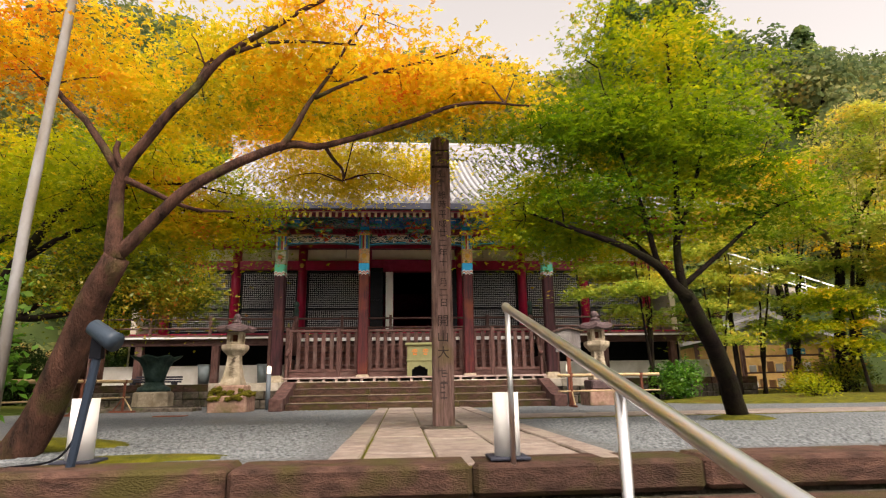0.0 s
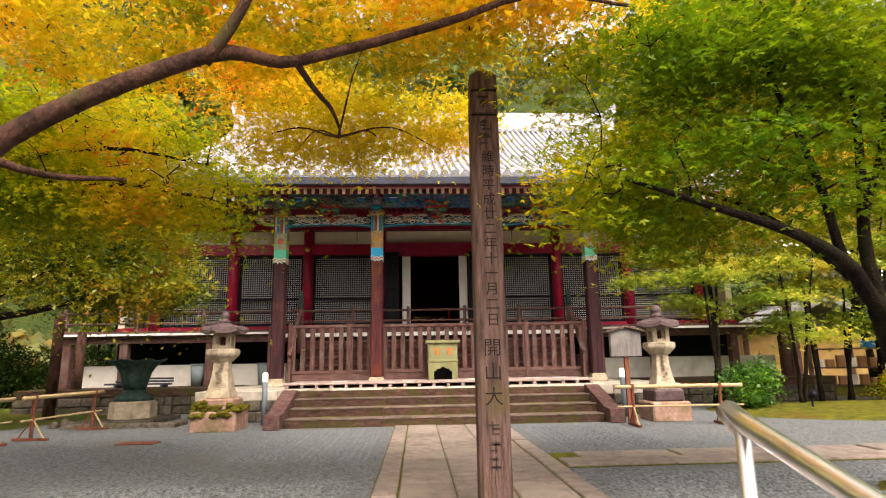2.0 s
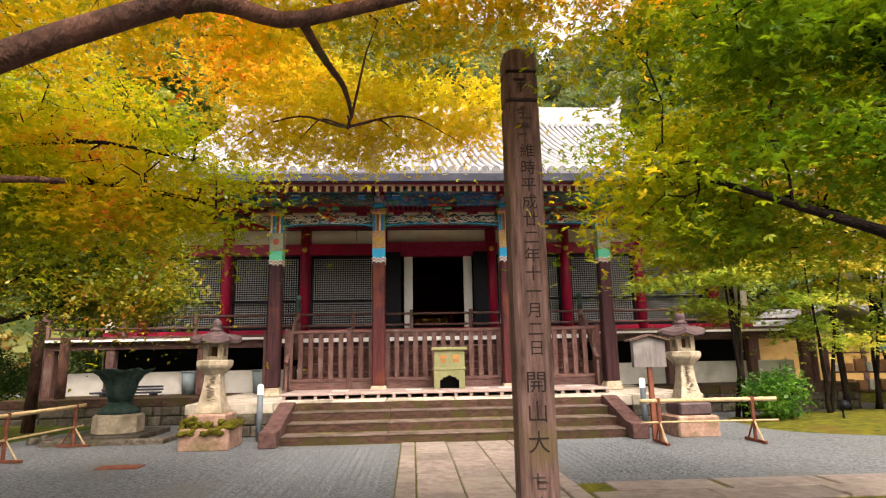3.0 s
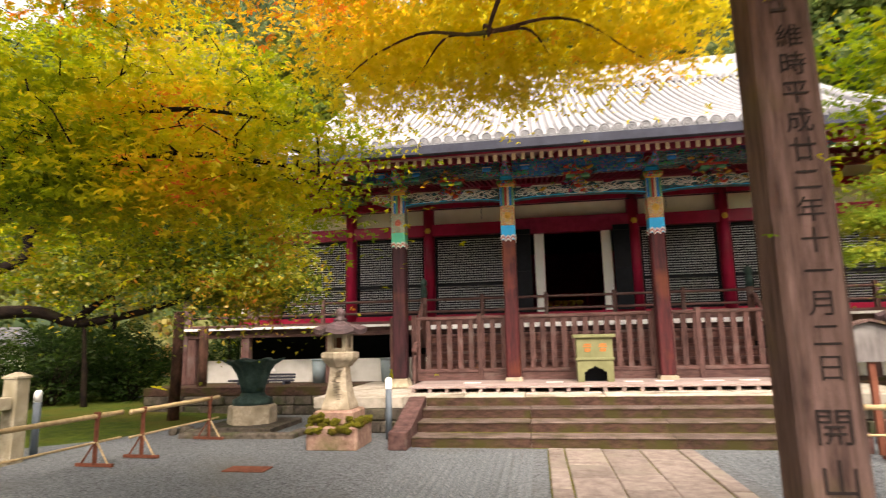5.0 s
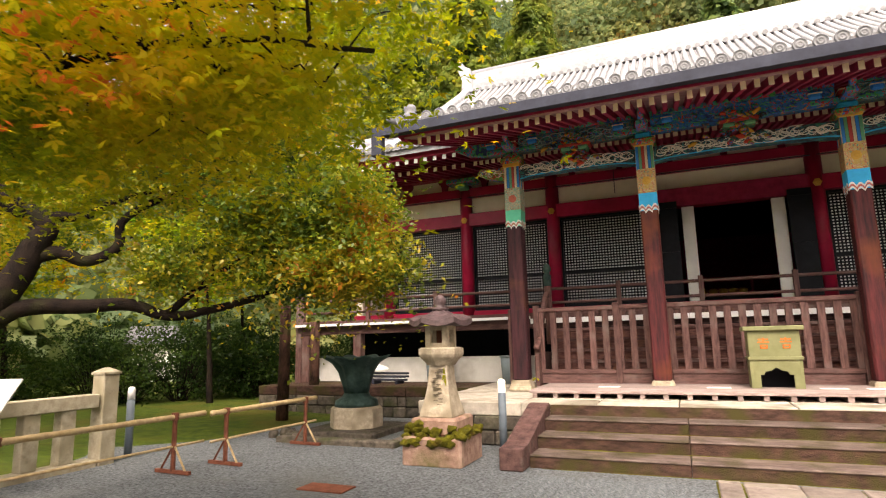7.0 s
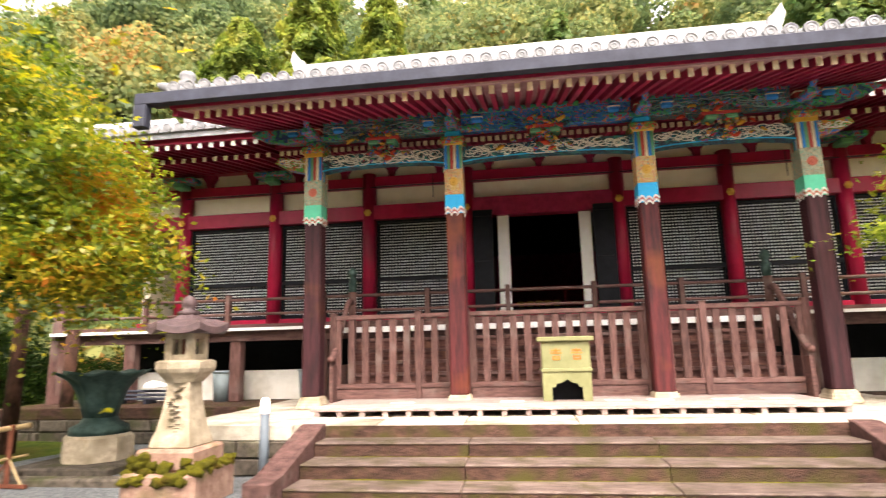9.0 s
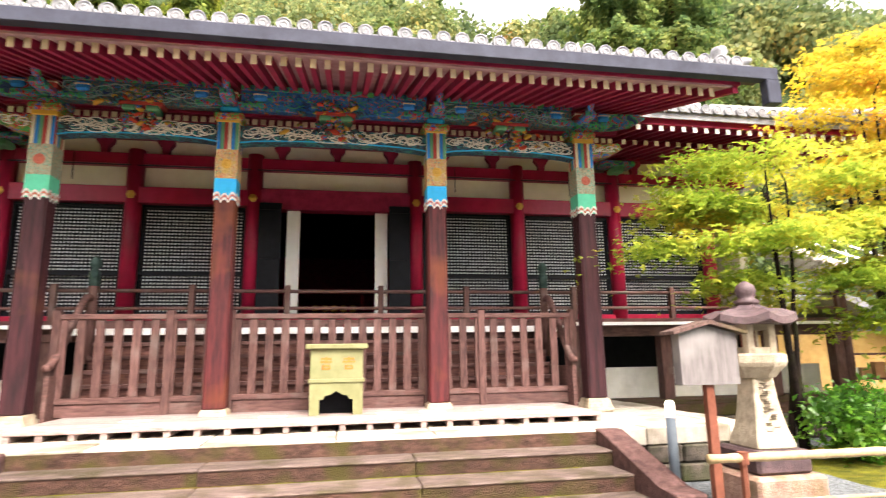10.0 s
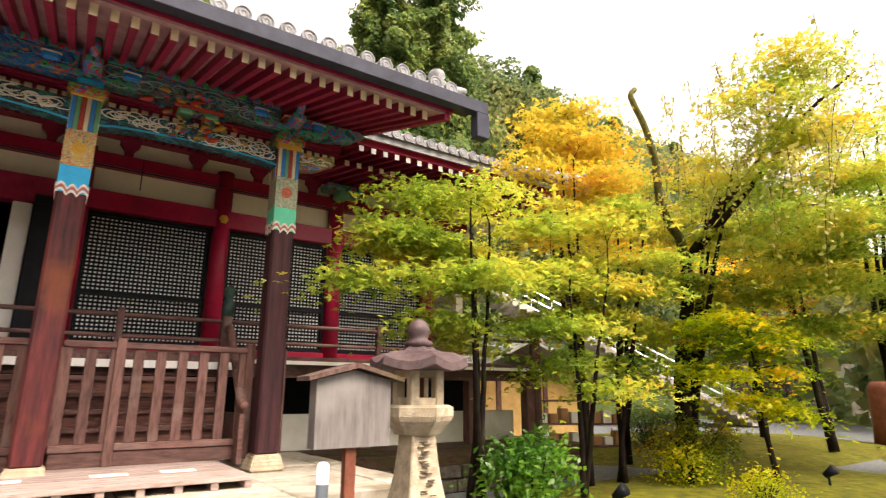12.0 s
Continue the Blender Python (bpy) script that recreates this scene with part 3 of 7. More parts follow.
for i in range(5):
    part("lotus", lathe(bmesh.new(), [(0.05, 0.62), (0.11, 0.7), (0.13, 0.78), (0.06, 0.82)], 10, (-0.5 + 0.25 * i, -0.1, 0)), M_GOLD, altar, "gilt lotus")
part("candle", tube(bmesh.new(), [(0.75, -0.1, 0.62), (0.75, -0.1, 1.1)], 0.05, 8), M_RED, altar, "red candle")

# ---- porch: columns, carved beams, eaves ----
def painted(name, stops, scale=6.0, dist=1.5):
    """Polychrome painted carving: patches of bright mineral paint."""
    m = bpy.data.materials.new(name)
    m.use_nodes = True
    nt = m.node_tree
    N, Lk = nt.nodes.new, nt.links.new
    b = nt.nodes["Principled BSDF"]
    tc, n, v, r = N("ShaderNodeTexCoord"), N("ShaderNodeTexNoise"), N("ShaderNodeTexNoise"), N("ShaderNodeValToRGB")
    n.inputs["Scale"].default_value, n.inputs["Detail"].default_value, n.inputs["Distortion"].default_value = scale, 3, dist
    Lk(tc.outputs["Object"], n.inputs["Vector"])
    r.color_ramp.interpolation = "CONSTANT"
    el = r.color_ramp.elements
    while len(el) < len(stops):
        el.new(0.5)
    for e, (p, c) in zip(el, stops):
        e.position, e.color = p, (*c, 1)
    Lk(n.outputs[0], r.inputs[0])
    v.inputs["Scale"].default_value, v.inputs["Detail"].default_value = 25, 5
    Lk(tc.outputs["Object"], v.inputs["Vector"])
    mx = N("ShaderNodeMixRGB")
    mx.blend_type, mx.inputs[0].default_value = "MULTIPLY", 0.45
    Lk(r.outputs[0], mx.inputs[1])
    Lk(v.outputs[0], mx.inputs[2])
    Lk(mx.outputs[0], b.inputs["Base Color"])
    b.inputs["Roughness"].default_value = 0.65
    bp = N("ShaderNodeBump")
    bp.inputs["Strength"].default_value, bp.inputs["Distance"].default_value = 0.8, 0.04
    Lk(n.outputs[0], bp.inputs["Height"])
    Lk(bp.outputs[0], b.inputs["Normal"])
    return m


TEAL, BLUE, GREEN, ORANGE, REDP, WHITEP, NAVY, DARK = (0.03, 0.34, 0.38), (0.015, 0.20, 0.62), (0.06, 0.42, 0.09), (0.75, 0.30, 0.04), (0.55, 0.035, 0.03), (0.7, 0.7, 0.66), (0.02, 0.06, 0.20), (0.03, 0.025, 0.03)
M_WAVE = painted("painted_wave_beam", [(0, DARK), (0.40, (0.02, 0.20, 0.24)), (0.45, DARK), (0.52, NAVY), (0.55, (0.02, 0.24, 0.28)), (0.62, (0.03, 0.22, 0.12))], 7, 1.5)
M_FRIEZE = painted("painted_frieze", [(0, DARK), (0.36, (0.02, 0.12, 0.14)), (0.44, (0.10, 0.16, 0.17)), (0.49, (0.45, 0.06, 0.04)), (0.515, (0.05, 0.26, 0.09)), (0.55, (0.02, 0.10, 0.28)), (0.60, (0.03, 0.20, 0.22)), (0.65, GREEN)], 8, 2)
M_FRIEZEBLUE = painted("painted_blue_frieze", [(0, NAVY), (0.38, (0.015, 0.17, 0.55)), (0.50, (0.05, 0.30, 0.10)), (0.535, (0.015, 0.20, 0.62)), (0.60, (0.6, 0.08, 0.04)), (0.64, (0.62, 0.3, 0.05))], 7, 2)
M_CARVE = painted("painted_carving", [(0, GREEN), (0.40, REDP), (0.46, GREEN), (0.51, ORANGE), (0.57, BLUE), (0.63, REDP)], 9, 1)
M_BRACKET = painted("painted_bracket", [(0, NAVY), (0.42, GREEN), (0.48, TEAL), (0.54, REDP), (0.6, BLUE)], 8, 0.5)
M_BROCADE = painted("painted_brocade", [(0, (0.62, 0.42, 0.12)), (0.45, (0.70, 0.58, 0.34)), (0.5, REDP), (0.54, (0.68, 0.5, 0.2)), (0.62, (0.10, 0.3, 0.25))], 22, 0.5)
M_BROCADEG = painted("painted_brocade_green", [(0, (0.50, 0.45, 0.30)), (0.45, (0.16, 0.42, 0.30)), (0.5, (0.5, 0.14, 0.08)), (0.53, (0.36, 0.52, 0.38)), (0.6, (0.55, 0.48, 0.32))], 20, 0.5)
M_CYAN, M_MINT = plain("cyan_paint", (0.01, 0.42, 0.78)), plain("mint_paint", (0.10, 0.60, 0.38))
M_PALE, M_SALMON = plain("pale_paint", (0.76, 0.74, 0.68)), plain("salmon_paint", (0.55, 0.14, 0.09))
M_STRIPE = [plain("stripe_blue", (0.02, 0.22, 0.62)), plain("stripe_cream", (0.68, 0.6, 0.42)), plain("stripe_red", (0.45, 0.06, 0.05)), plain("stripe_green", (0.12, 0.36, 0.2))]
M_GREYWAVE = plain("grey_green_paint", (0.24, 0.34, 0.33))
M_VIVID = [plain("vivid_green", (0.06, 0.30, 0.07)), plain("vermilion", (0.55, 0.07, 0.04)), plain("bright_blue", (0.02, 0.25, 0.7))]
HW = 0.148


def porch_column(x, outer):
    c = thing("porch_column", "weathered dark-red square timber column with a painted brocade top", "column", (x, 0, Z_P), group="porch columns")
    b = bmesh.new()
    lathe(b, [(0.30, 0), (0.30, 0.06), (0.255, 0.12), (0.245, 0.2)], 4, turn=math.pi / 4)
    bmesh.ops.bevel(b, geom=[e for e in b.edges], offset=0.02, segments=2, affect="EDGES")
    part("base_stone", b, M_GRANITE, c, "pale dressed granite base")
    part("shaft", bx(-HW, HW, -HW, HW, 0.19, 4.36, bevel=0.028), M_COLUMNDARK if outer else M_COLUMN, c)
    zt = 3.06 if outer else 3.1
    ground_paint, brocade = (M_MINT, M_BROCADEG) if outer else (M_CYAN, M_BROCADE)
    s = HW + 0.004
    part("painted_field", bx(-s, s, -s, s, zt + 0.02, zt + 0.34), ground_paint, c, "bright painted field")
    part("brocade_band", bx(-s - 0.003, s + 0.003, -s - 0.003, s + 0.003, zt + 0.34, zt + 0.78), brocade, c, "gold brocade pattern")
    for i in range(6):
        w = 2 * s / 6
        st = bx(-s + i * w + 0.003, -s + (i + 1) * w - 0.003, -s - 0.002, -s + 0.01, zt + 0.78, zt + 1.2)
        part("stripe", st, M_STRIPE[(i * 3 + outer) % 4], c)
        for sx in (-1, 1):
            xa, xb = sorted((sx * (s - 0.01), sx * (s + 0.002)))
            part("stripe", bx(xa, xb, -s + i * w + 0.003, -s + (i + 1) * w - 0.003, zt + 0.78, zt + 1.2), M_STRIPE[(i * 3 + outer + 1) % 4], c)
    for dz, mt, off in ((0.0, M_PALE, 0.006), (0.035, M_SALMON, 0.009), (0.07, M_PALE, 0.012)):
        b = bmesh.new()
        zz = zt + dz
        pts = []
        for i in range(25):
            u = i / 24
            pts.append((-s + 2 * s * u, zz + 0.055 * abs(math.sin(u * 3 * math.pi)) - 0.03 * math.sin(u * math.pi)))
        outl = pts + [(px, pz + 0.028) for px, pz in pts[::-1]]
        prism(b, outl, -s - off, -s - off + 0.006)
        part("scallop_trim", b, mt, c)
        b = bmesh.new()
        prism(b, outl, -s - off, -s - off + 0.006)
        b2 = b.copy()
        bmesh.ops.rotate(b, cent=(0, 0, 0), matrix=Matrix.Rotation(radians(90), 3, "Z"), verts=b.verts)
        part("scallop_trim", b, mt, c)
        bmesh.ops.rotate(b2, cent=(0, 0, 0), matrix=Matrix.Rotation(radians(-90), 3, "Z"), verts=b2.verts)
        part("scallop_trim", b2, mt, c)
    md = lathe(bmesh.new(), [(0.075, 0), (0.075, 0.012), (0.05, 0.016), (0.045, 0.008), (0.02, 0.02)], 14)
    bmesh.ops.rotate(md, cent=(0, 0, 0), matrix=Matrix.Rotation(radians(90), 3, "X"), verts=md.verts)
    part("medallion", md, M_SALMON if outer else M_GOLD, c, loc=(0, -s - 0.003, zt + 0.56))
    part("cap_band", bx(-s - 0.02, s + 0.02, -s - 0.02, s + 0.02, zt + 1.2, zt + 1.29, bevel=0.012), M_GOLD, c, "gold cap band")
    # bracket blocks above
    zb = 4.33
    for (w, d, z0, z1, mt) in ((0.21, 0.21, zb, zb + 0.12, M_CARVE), (0.14, 0.14, zb + 0.12, zb + 0.24, M_CYAN if not outer else M_BRACKET), (0.52, 0.1, zb + 0.24, zb + 0.36, M_BRACKET), (0.1, 0.5, zb + 0.24, zb + 0.36, M_BRACKET)):
        part("bracket_block", bx(-w, w, -d, d, z0, z1, bevel=0.03), mt, c)
    for dx in (-0.42, 0, 0.42):
        part("bearing_block", bx(dx - 0.095, dx + 0.095, -0.13, 0.13, zb + 0.36, zb + 0.5, bevel=0.03), M_STRIPE[0] if dx else M_STRIPE[2], c)
        part("bearing_trim", bx(dx - 0.1, dx + 0.1, -0.134, 0.134, zb + 0.44, zb + 0.46), M_CREAM, c)
    nose = tube(bmesh.new(), smooth_path([(0, -0.1, zb + 0.3), (0, -0.4, zb + 0.34), (0, -0.55, zb + 0.5), (0, -0.42, zb + 0.72)], 4), [0.055] * 9 + [0.045, 0.035, 0.03, 0.02], 8)
    part("carved_nose", nose, M_BRACKET, c, "painted carved beam nose", smooth=True)
    return c


for x, o in ((-4.0, 1), (-1.55, 0), (1.55, 0), (4.0, 1)):
    porch_column(x, o)


def scrolls(x0, x1, zc, hh, y, seed, n):
    """White carved wave scrolls in relief."""
    random.seed(seed)
    b = bmesh.new()
    for i in range(n):
        cx = x0 + (x1 - x0) * (i + 0.5 + random.uniform(-0.3, 0.3)) / n
        cz = zc + random.uniform(-0.3, 0.3) * hh
        r, a0, sgn = random.uniform(0.25, 0.5) * hh, random.uniform(0, 6.3), random.choice((-1, 1))
        pts = []
        for k in range(13):
            t = k / 12
            a = a0 + sgn * t * 5.2
            rr = r * (1 - 0.75 * t)
            pts.append((cx + rr * 1.8 * math.cos(a), y - 0.004 * k / 12, max(zc - hh * 0.55, min(zc + hh * 0.55, cz + rr * math.sin(a)))))
        tube(b, pts, [0.003 + 0.006 * math.sin(math.pi * min(1, 0.15 + k / 13)) for k in range(13)], 5)
    return b


def carved_beam(x0, x1, seed, middle):
    w = x1 - x0
    cb = thing("carved_beam", "polychrome carved rainbow beam with white waves", "beam", ((x0 + x1) / 2, 0, 4.64), group="carved beams")
    h = w / 2
    arch = [(-h + w * i / 12, 0.07 * math.sin(math.pi * i / 12) ** 0.6) for i in range(13)]
    b = prism(bmesh.new(), arch + [(h, 0.28), (-h, 0.28)], -0.10, 0.10)
    part("beam", b, M_WAVE, cb)
    part("waves", scrolls(-h + 0.1, h - 0.1, 0.18, 0.2, -0.105, seed, int(w * 26)), M_PALE, cb, "white carved waves", smooth=True)
    part("edge_line", prism(bmesh.new(), arch + [(p, z + 0.022) for p, z in arch[::-1]], -0.106, -0.1), M_CYAN, cb)
    part("upper_frieze", bx(-h, h, -0.08, 0.08, 0.55, 0.86, bevel=0.01), M_FRIEZEBLUE if middle else M_FRIEZE, cb, "painted upper frieze")
    if not middle:
        part("frieze_waves", scrolls(-h + 0.1, h - 0.1, 0.7, 0.24, -0.088, seed + 20, int(w * 16)), M_GREYWAVE, cb, "grey-green carved waves", smooth=True)
    part("frieze_carving", scrolls(-h + 0.1, h - 0.1, 0.7, 0.24, -0.085, seed + 7, int(w * 11)), M_BRACKET, cb, "carved painted scrolls", smooth=True)
    part("frieze_band", bx(-h, h, -0.1, 0.1, 0.86, 0.94), M_BRACKET, cb)
    # strut in the middle of the bay, a cluster of carved lumps
    random.seed(seed)
    for i in range(64):
        rr = random.uniform(0.018, 0.045)
        cx, cz = random.gauss(0, 0.17) * (1.9 if i % 3 == 0 else 0.9), 0.3 + random.uniform(-0.2, 0.46)
        b = bmesh.new()
        bmesh.ops.create_icosphere(b, subdivisions=2, radius=rr)
        tilt = random.uniform(-1, 1)
        for v in b.verts:
            v.co *= 1 + 0.7 * noise.noise(v.co * 34 + Vector((i * 3, seed, 0)))
            v.co.x *= random.uniform(1.6, 1.7)
            v.co.y *= 0.8
            v.co.z += v.co.x * tilt * 0.6
        part("carving", b, (M_CARVE, M_BRACKET, M_CARVE, M_VIVID[i % 2], M_WAVE, M_FRIEZE, M_BRACKET, M_GOLD)[i % 8], cb, loc=(cx, -0.115, cz), smooth=True)
    part("strut_cap", bx(-0.3, 0.3, -0.14, 0.12, 0.5, 0.56, bevel=0.01), M_STRIPE[2], cb)
    for dx in (-0.16, 0.16):
        part("strut_block", bx(dx - 0.09, dx + 0.09, -0.16, 0.1, 0.42, 0.5, bevel=0.02), M_STRIPE[3], cb)


carved_beam(-3.86, -1.69, 3, 0)
carved_beam(-1.41, 1.41, 4, 1)
carved_beam(1.69, 3.86, 5, 0)
for s in (-1, 1):
    wing = thing("carved_nosing", "painted carved end of the porch beam", "beam", (s * 4.1, 0, 4.66))
    b = prism(bmesh.new(), [(s * p, q) for p, q in ((0.05, 0.0), (0.35, 0.06), (0.62, 0.2), (0.55, 0.3), (0.3, 0.26), (0.05, 0.28))], -0.09, 0.09)
    part("nosing", b, M_CARVE, wing)
    part("waves", scrolls(min(s * 0.1, s * 0.5), max(s * 0.1, s * 0.5), 0.16, 0.16, -0.095, 9 + s, 8), M_PALE, wing, "white carved waves")
    part("frieze_end", prism(bmesh.new(), [(s * p, q) for p, q in ((0.0, 0.55), (0.5, 0.57), (0.85, 0.64), (1.1, 0.78), (1.0, 0.84), (0.0, 0.82))], -0.07, 0.07), M_BRACKET, wing)


def slope_z(y):
    return 5.07 + 0.30 * (y + 1.85)


eaves = structure("porch_soffit", mesh_from("porch_soffit", [(-5.4, -2.0, slope_z(-2.0) + 0.06), (5.4, -2.0, slope_z(-2.0) + 0.06), (5.4, 3.2, slope_z(3.2) + 0.06), (-5.4, 3.2, slope_z(3.2) + 0.06),
                                                                (-5.4, -2.0, slope_z(-2.0) + 0.10), (5.4, -2.0, slope_z(-2.0) + 0.10), (5.4, 3.2, slope_z(3.2) + 0.10), (-5.4, 3.2, slope_z(3.2) + 0.10)],
                                           [(0, 1, 2, 3), (7, 6, 5, 4), (0, 4, 5, 1), (1, 5, 6, 2), (2, 6, 7, 3), (3, 7, 4, 0)]), surface("pink_grey_boards", (0.34, 0.20, 0.215), (0.50, 0.34, 0.355), 4, 0.7, 0.05), "pinkish-white boards between the porch rafters", "soffit")
b = bmesh.new()
ys = (-1.85, 3.0)
vs = [b.verts.new((xx, yy, slope_z(yy) + dz)) for yy in ys for xx, dz in ((-0.035, -0.07), (0.035, -0.07), (0.035, 0.058), (-0.035, 0.058))]
for q in ((0, 1, 2, 3), (7, 6, 5, 4), (0, 4, 5, 1), (1, 5, 6, 2), (2, 6, 7, 3), (3, 7, 4, 0)):
    b.faces.new([vs[i] for i in q])
rafter_me = finish(b, "rafter")
cap_me = finish(bx(-0.037, 0.037, -1.856, -1.85, slope_z(-1.85) - 0.067, slope_z(-1.85) + 0.058), "rafter_cap")
for i in range(60):
    r = part("rafter", rafter_me, M_REDDARK, eaves, loc=(-5.17 + i * 0.1752, 0, 0))
    part("end_cap", cap_me, M_CREAM, r, "cream-painted rafter end")
part("eave_board", bx(-5.5, 5.5, -2.02, -1.9, slope_z(-1.9) + 0.06, slope_z(-1.9) + 0.17), M_REDDARK, eaves)
part("eave_fascia", bx(-5.75, 5.75, -2.08, -1.95, 5.16, 5.33), M_EAVE, eaves, "dull purple-brown metal fascia")
for s in (-1, 1):
    b = prism(bmesh.new(), [(-2.0, slope_z(-2.0) - 0.02), (3.2, slope_z(3.2) - 0.02), (3.2, slope_z(3.2) + 0.35), (-2.0, slope_z(-2.0) + 0.2)], -0.04, 0.04)
    bmesh.ops.rotate(b, cent=(0, 0, 0), matrix=Matrix.Rotation(radians(90), 3, "Z"), verts=b.verts)
    part("barge_board", b, M_REDDARK, eaves, loc=(s * 5.42, 0, 0))
gutter = thing("rain_gutter", "blue-grey metal box gutter along the porch eaves", "gutter", (0, -2.16, 5.12))
part("trough", bx(-5.92, 5.92, -0.07, 0.07, 0, 0.17, bevel=0.006), M_ZINC, gutter)
for s in (-1, 1):
    part("outlet", bx(s * 5.83 - 0.1, s * 5.83 + 0.1, -0.075, 0.075, -0.34, 0.0, bevel=0.01), M_ZINC, gutter)

# ---- tiled roofs ----
def zp(y):
    s_ = y + 2.05
    return 5.36 + 0.30 * s_ + 0.0166 * s_ * s_


def zm(y):
    s_ = y - 0.6
    return 5.95 + 0.42 * s_ + 0.0167 * s_ * s_


RIDGE_Y = 10.5


VERGE_X, EAVE_X = 8.85, 11.05


def roof_top(x, y0):
    """How far up a row of tiles runs: to the ridge, or to the hip outside the gable."""
    return RIDGE_Y if abs(x) < VERGE_X else y0 + max(0.25, 1.15 * (EAVE_X - abs(x)))


def roof_side(name, xs, y0, f, label):
    """One tiled slope: pans, round cover rows with discs at the eave."""
    vs, fs = [], []
    n = 16

    def stations(x):
        return [y0 + (roof_top(x, y0) - y0) * j / n for j in range(n + 1)]

    for x in xs:
        k = len(vs)
        for yv in stations(x):
            vs += [(x - 0.12, yv, f(yv)), (x + 0.12, yv, f(yv)), (x - 0.12, yv, f(yv) - 0.16), (x + 0.12, yv, f(yv) - 0.16)]
        for j in range(n):
            q = k + 4 * j
            fs += [(q, q + 1, q + 5, q + 4), (q + 2, q + 6, q + 7, q + 3)]
            if x in (xs[0], xs[-1]):
                fs += [(q, q + 4, q + 6, q + 2), (q + 1, q + 3, q + 7, q + 5)]
        fs.append((k, k + 2, k + 3, k + 1))
    # M_PAN carries painted shade between the rows
    roof = structure(name, mesh_from(name, vs, fs), M_PAN, label, "roof")
    rows = {}
    for x in xs:
        top = round(roof_top(x, y0), 3)
        if top not in rows:
            rows[top] = finish(tube(bmesh.new(), [(0, yv, f(yv) + 0.035) for yv in [y0 - 0.03] + stations(x)[1:]], 0.078, 8), "tile_row")
    disc = lathe(bmesh.new(), [(0.092, 0), (0.092, 0.05), (0.078, 0.055), (0.074, 0.042), (0.052, 0.042), (0.048, 0.052), (0.03, 0.052), (0.026, 0.044), (0.012, 0.05)], 16)
    bmesh.ops.rotate(disc, cent=(0, 0, 0), matrix=Matrix.Rotation(radians(90), 3, "X"), verts=disc.verts)
    disc = finish(disc, "eave_disc")
    pan = finish(prism(bmesh.new(), [(-0.12, 0.0)] + [(-0.12 + 0.24 * i / 8, -0.045 * math.sin(math.pi * i / 8)) for i in range(9)] + [(0.12, 0.0), (0.12, 0.02), (-0.12, 0.02)], y0 - 0.05, y0 + 0.2), "pan_edge")
    for x in xs:
        r = part("tile_row", rows[round(roof_top(x, y0), 3)], M_TILE, roof, loc=(x, 0, 0), smooth=True)
        part("eave_disc", disc, M_TILEDARK, r, "round eave-end tile with rings", loc=(0, y0 - 0.03, f(y0) + 0.035), smooth=True)
        part("pan_edge", pan, M_TILEDARK, roof, loc=(x + 0.12, 0, f(y0) + 0.0))
    return roof


roof_side("porch_roof", [-5.4 + i * 0.24 for i in range(46)], -2.05, zp, "silver-grey tiled roof of the porch")
roof_side("hall_roof_1", [-10.9 + i * 0.24 for i in range(23)], 0.6, zm, "silver-grey tiled roof of the hall")
roof_side("hall_roof_2", [5.62 + i * 0.24 for i in range(23)], 0.6, zm, "silver-grey tiled roof of the hall")
ZR = zm(RIDGE_Y)
structure("hall_roof_back", mesh_from("hall_roof_back", [(-10.9, 21, 6), (10.9, 21, 6), (VERGE_X, 18, 7.3), (-VERGE_X, 18, 7.3), (VERGE_X, RIDGE_Y, ZR), (-VERGE_X, RIDGE_Y, ZR), (-10.9, 21, 5.9), (10.9, 21, 5.9)], [(0, 1, 2, 3), (3, 2, 4, 5), (0, 6, 7, 1)]), M_TILE, "rear slope of the hall roof", "roof")
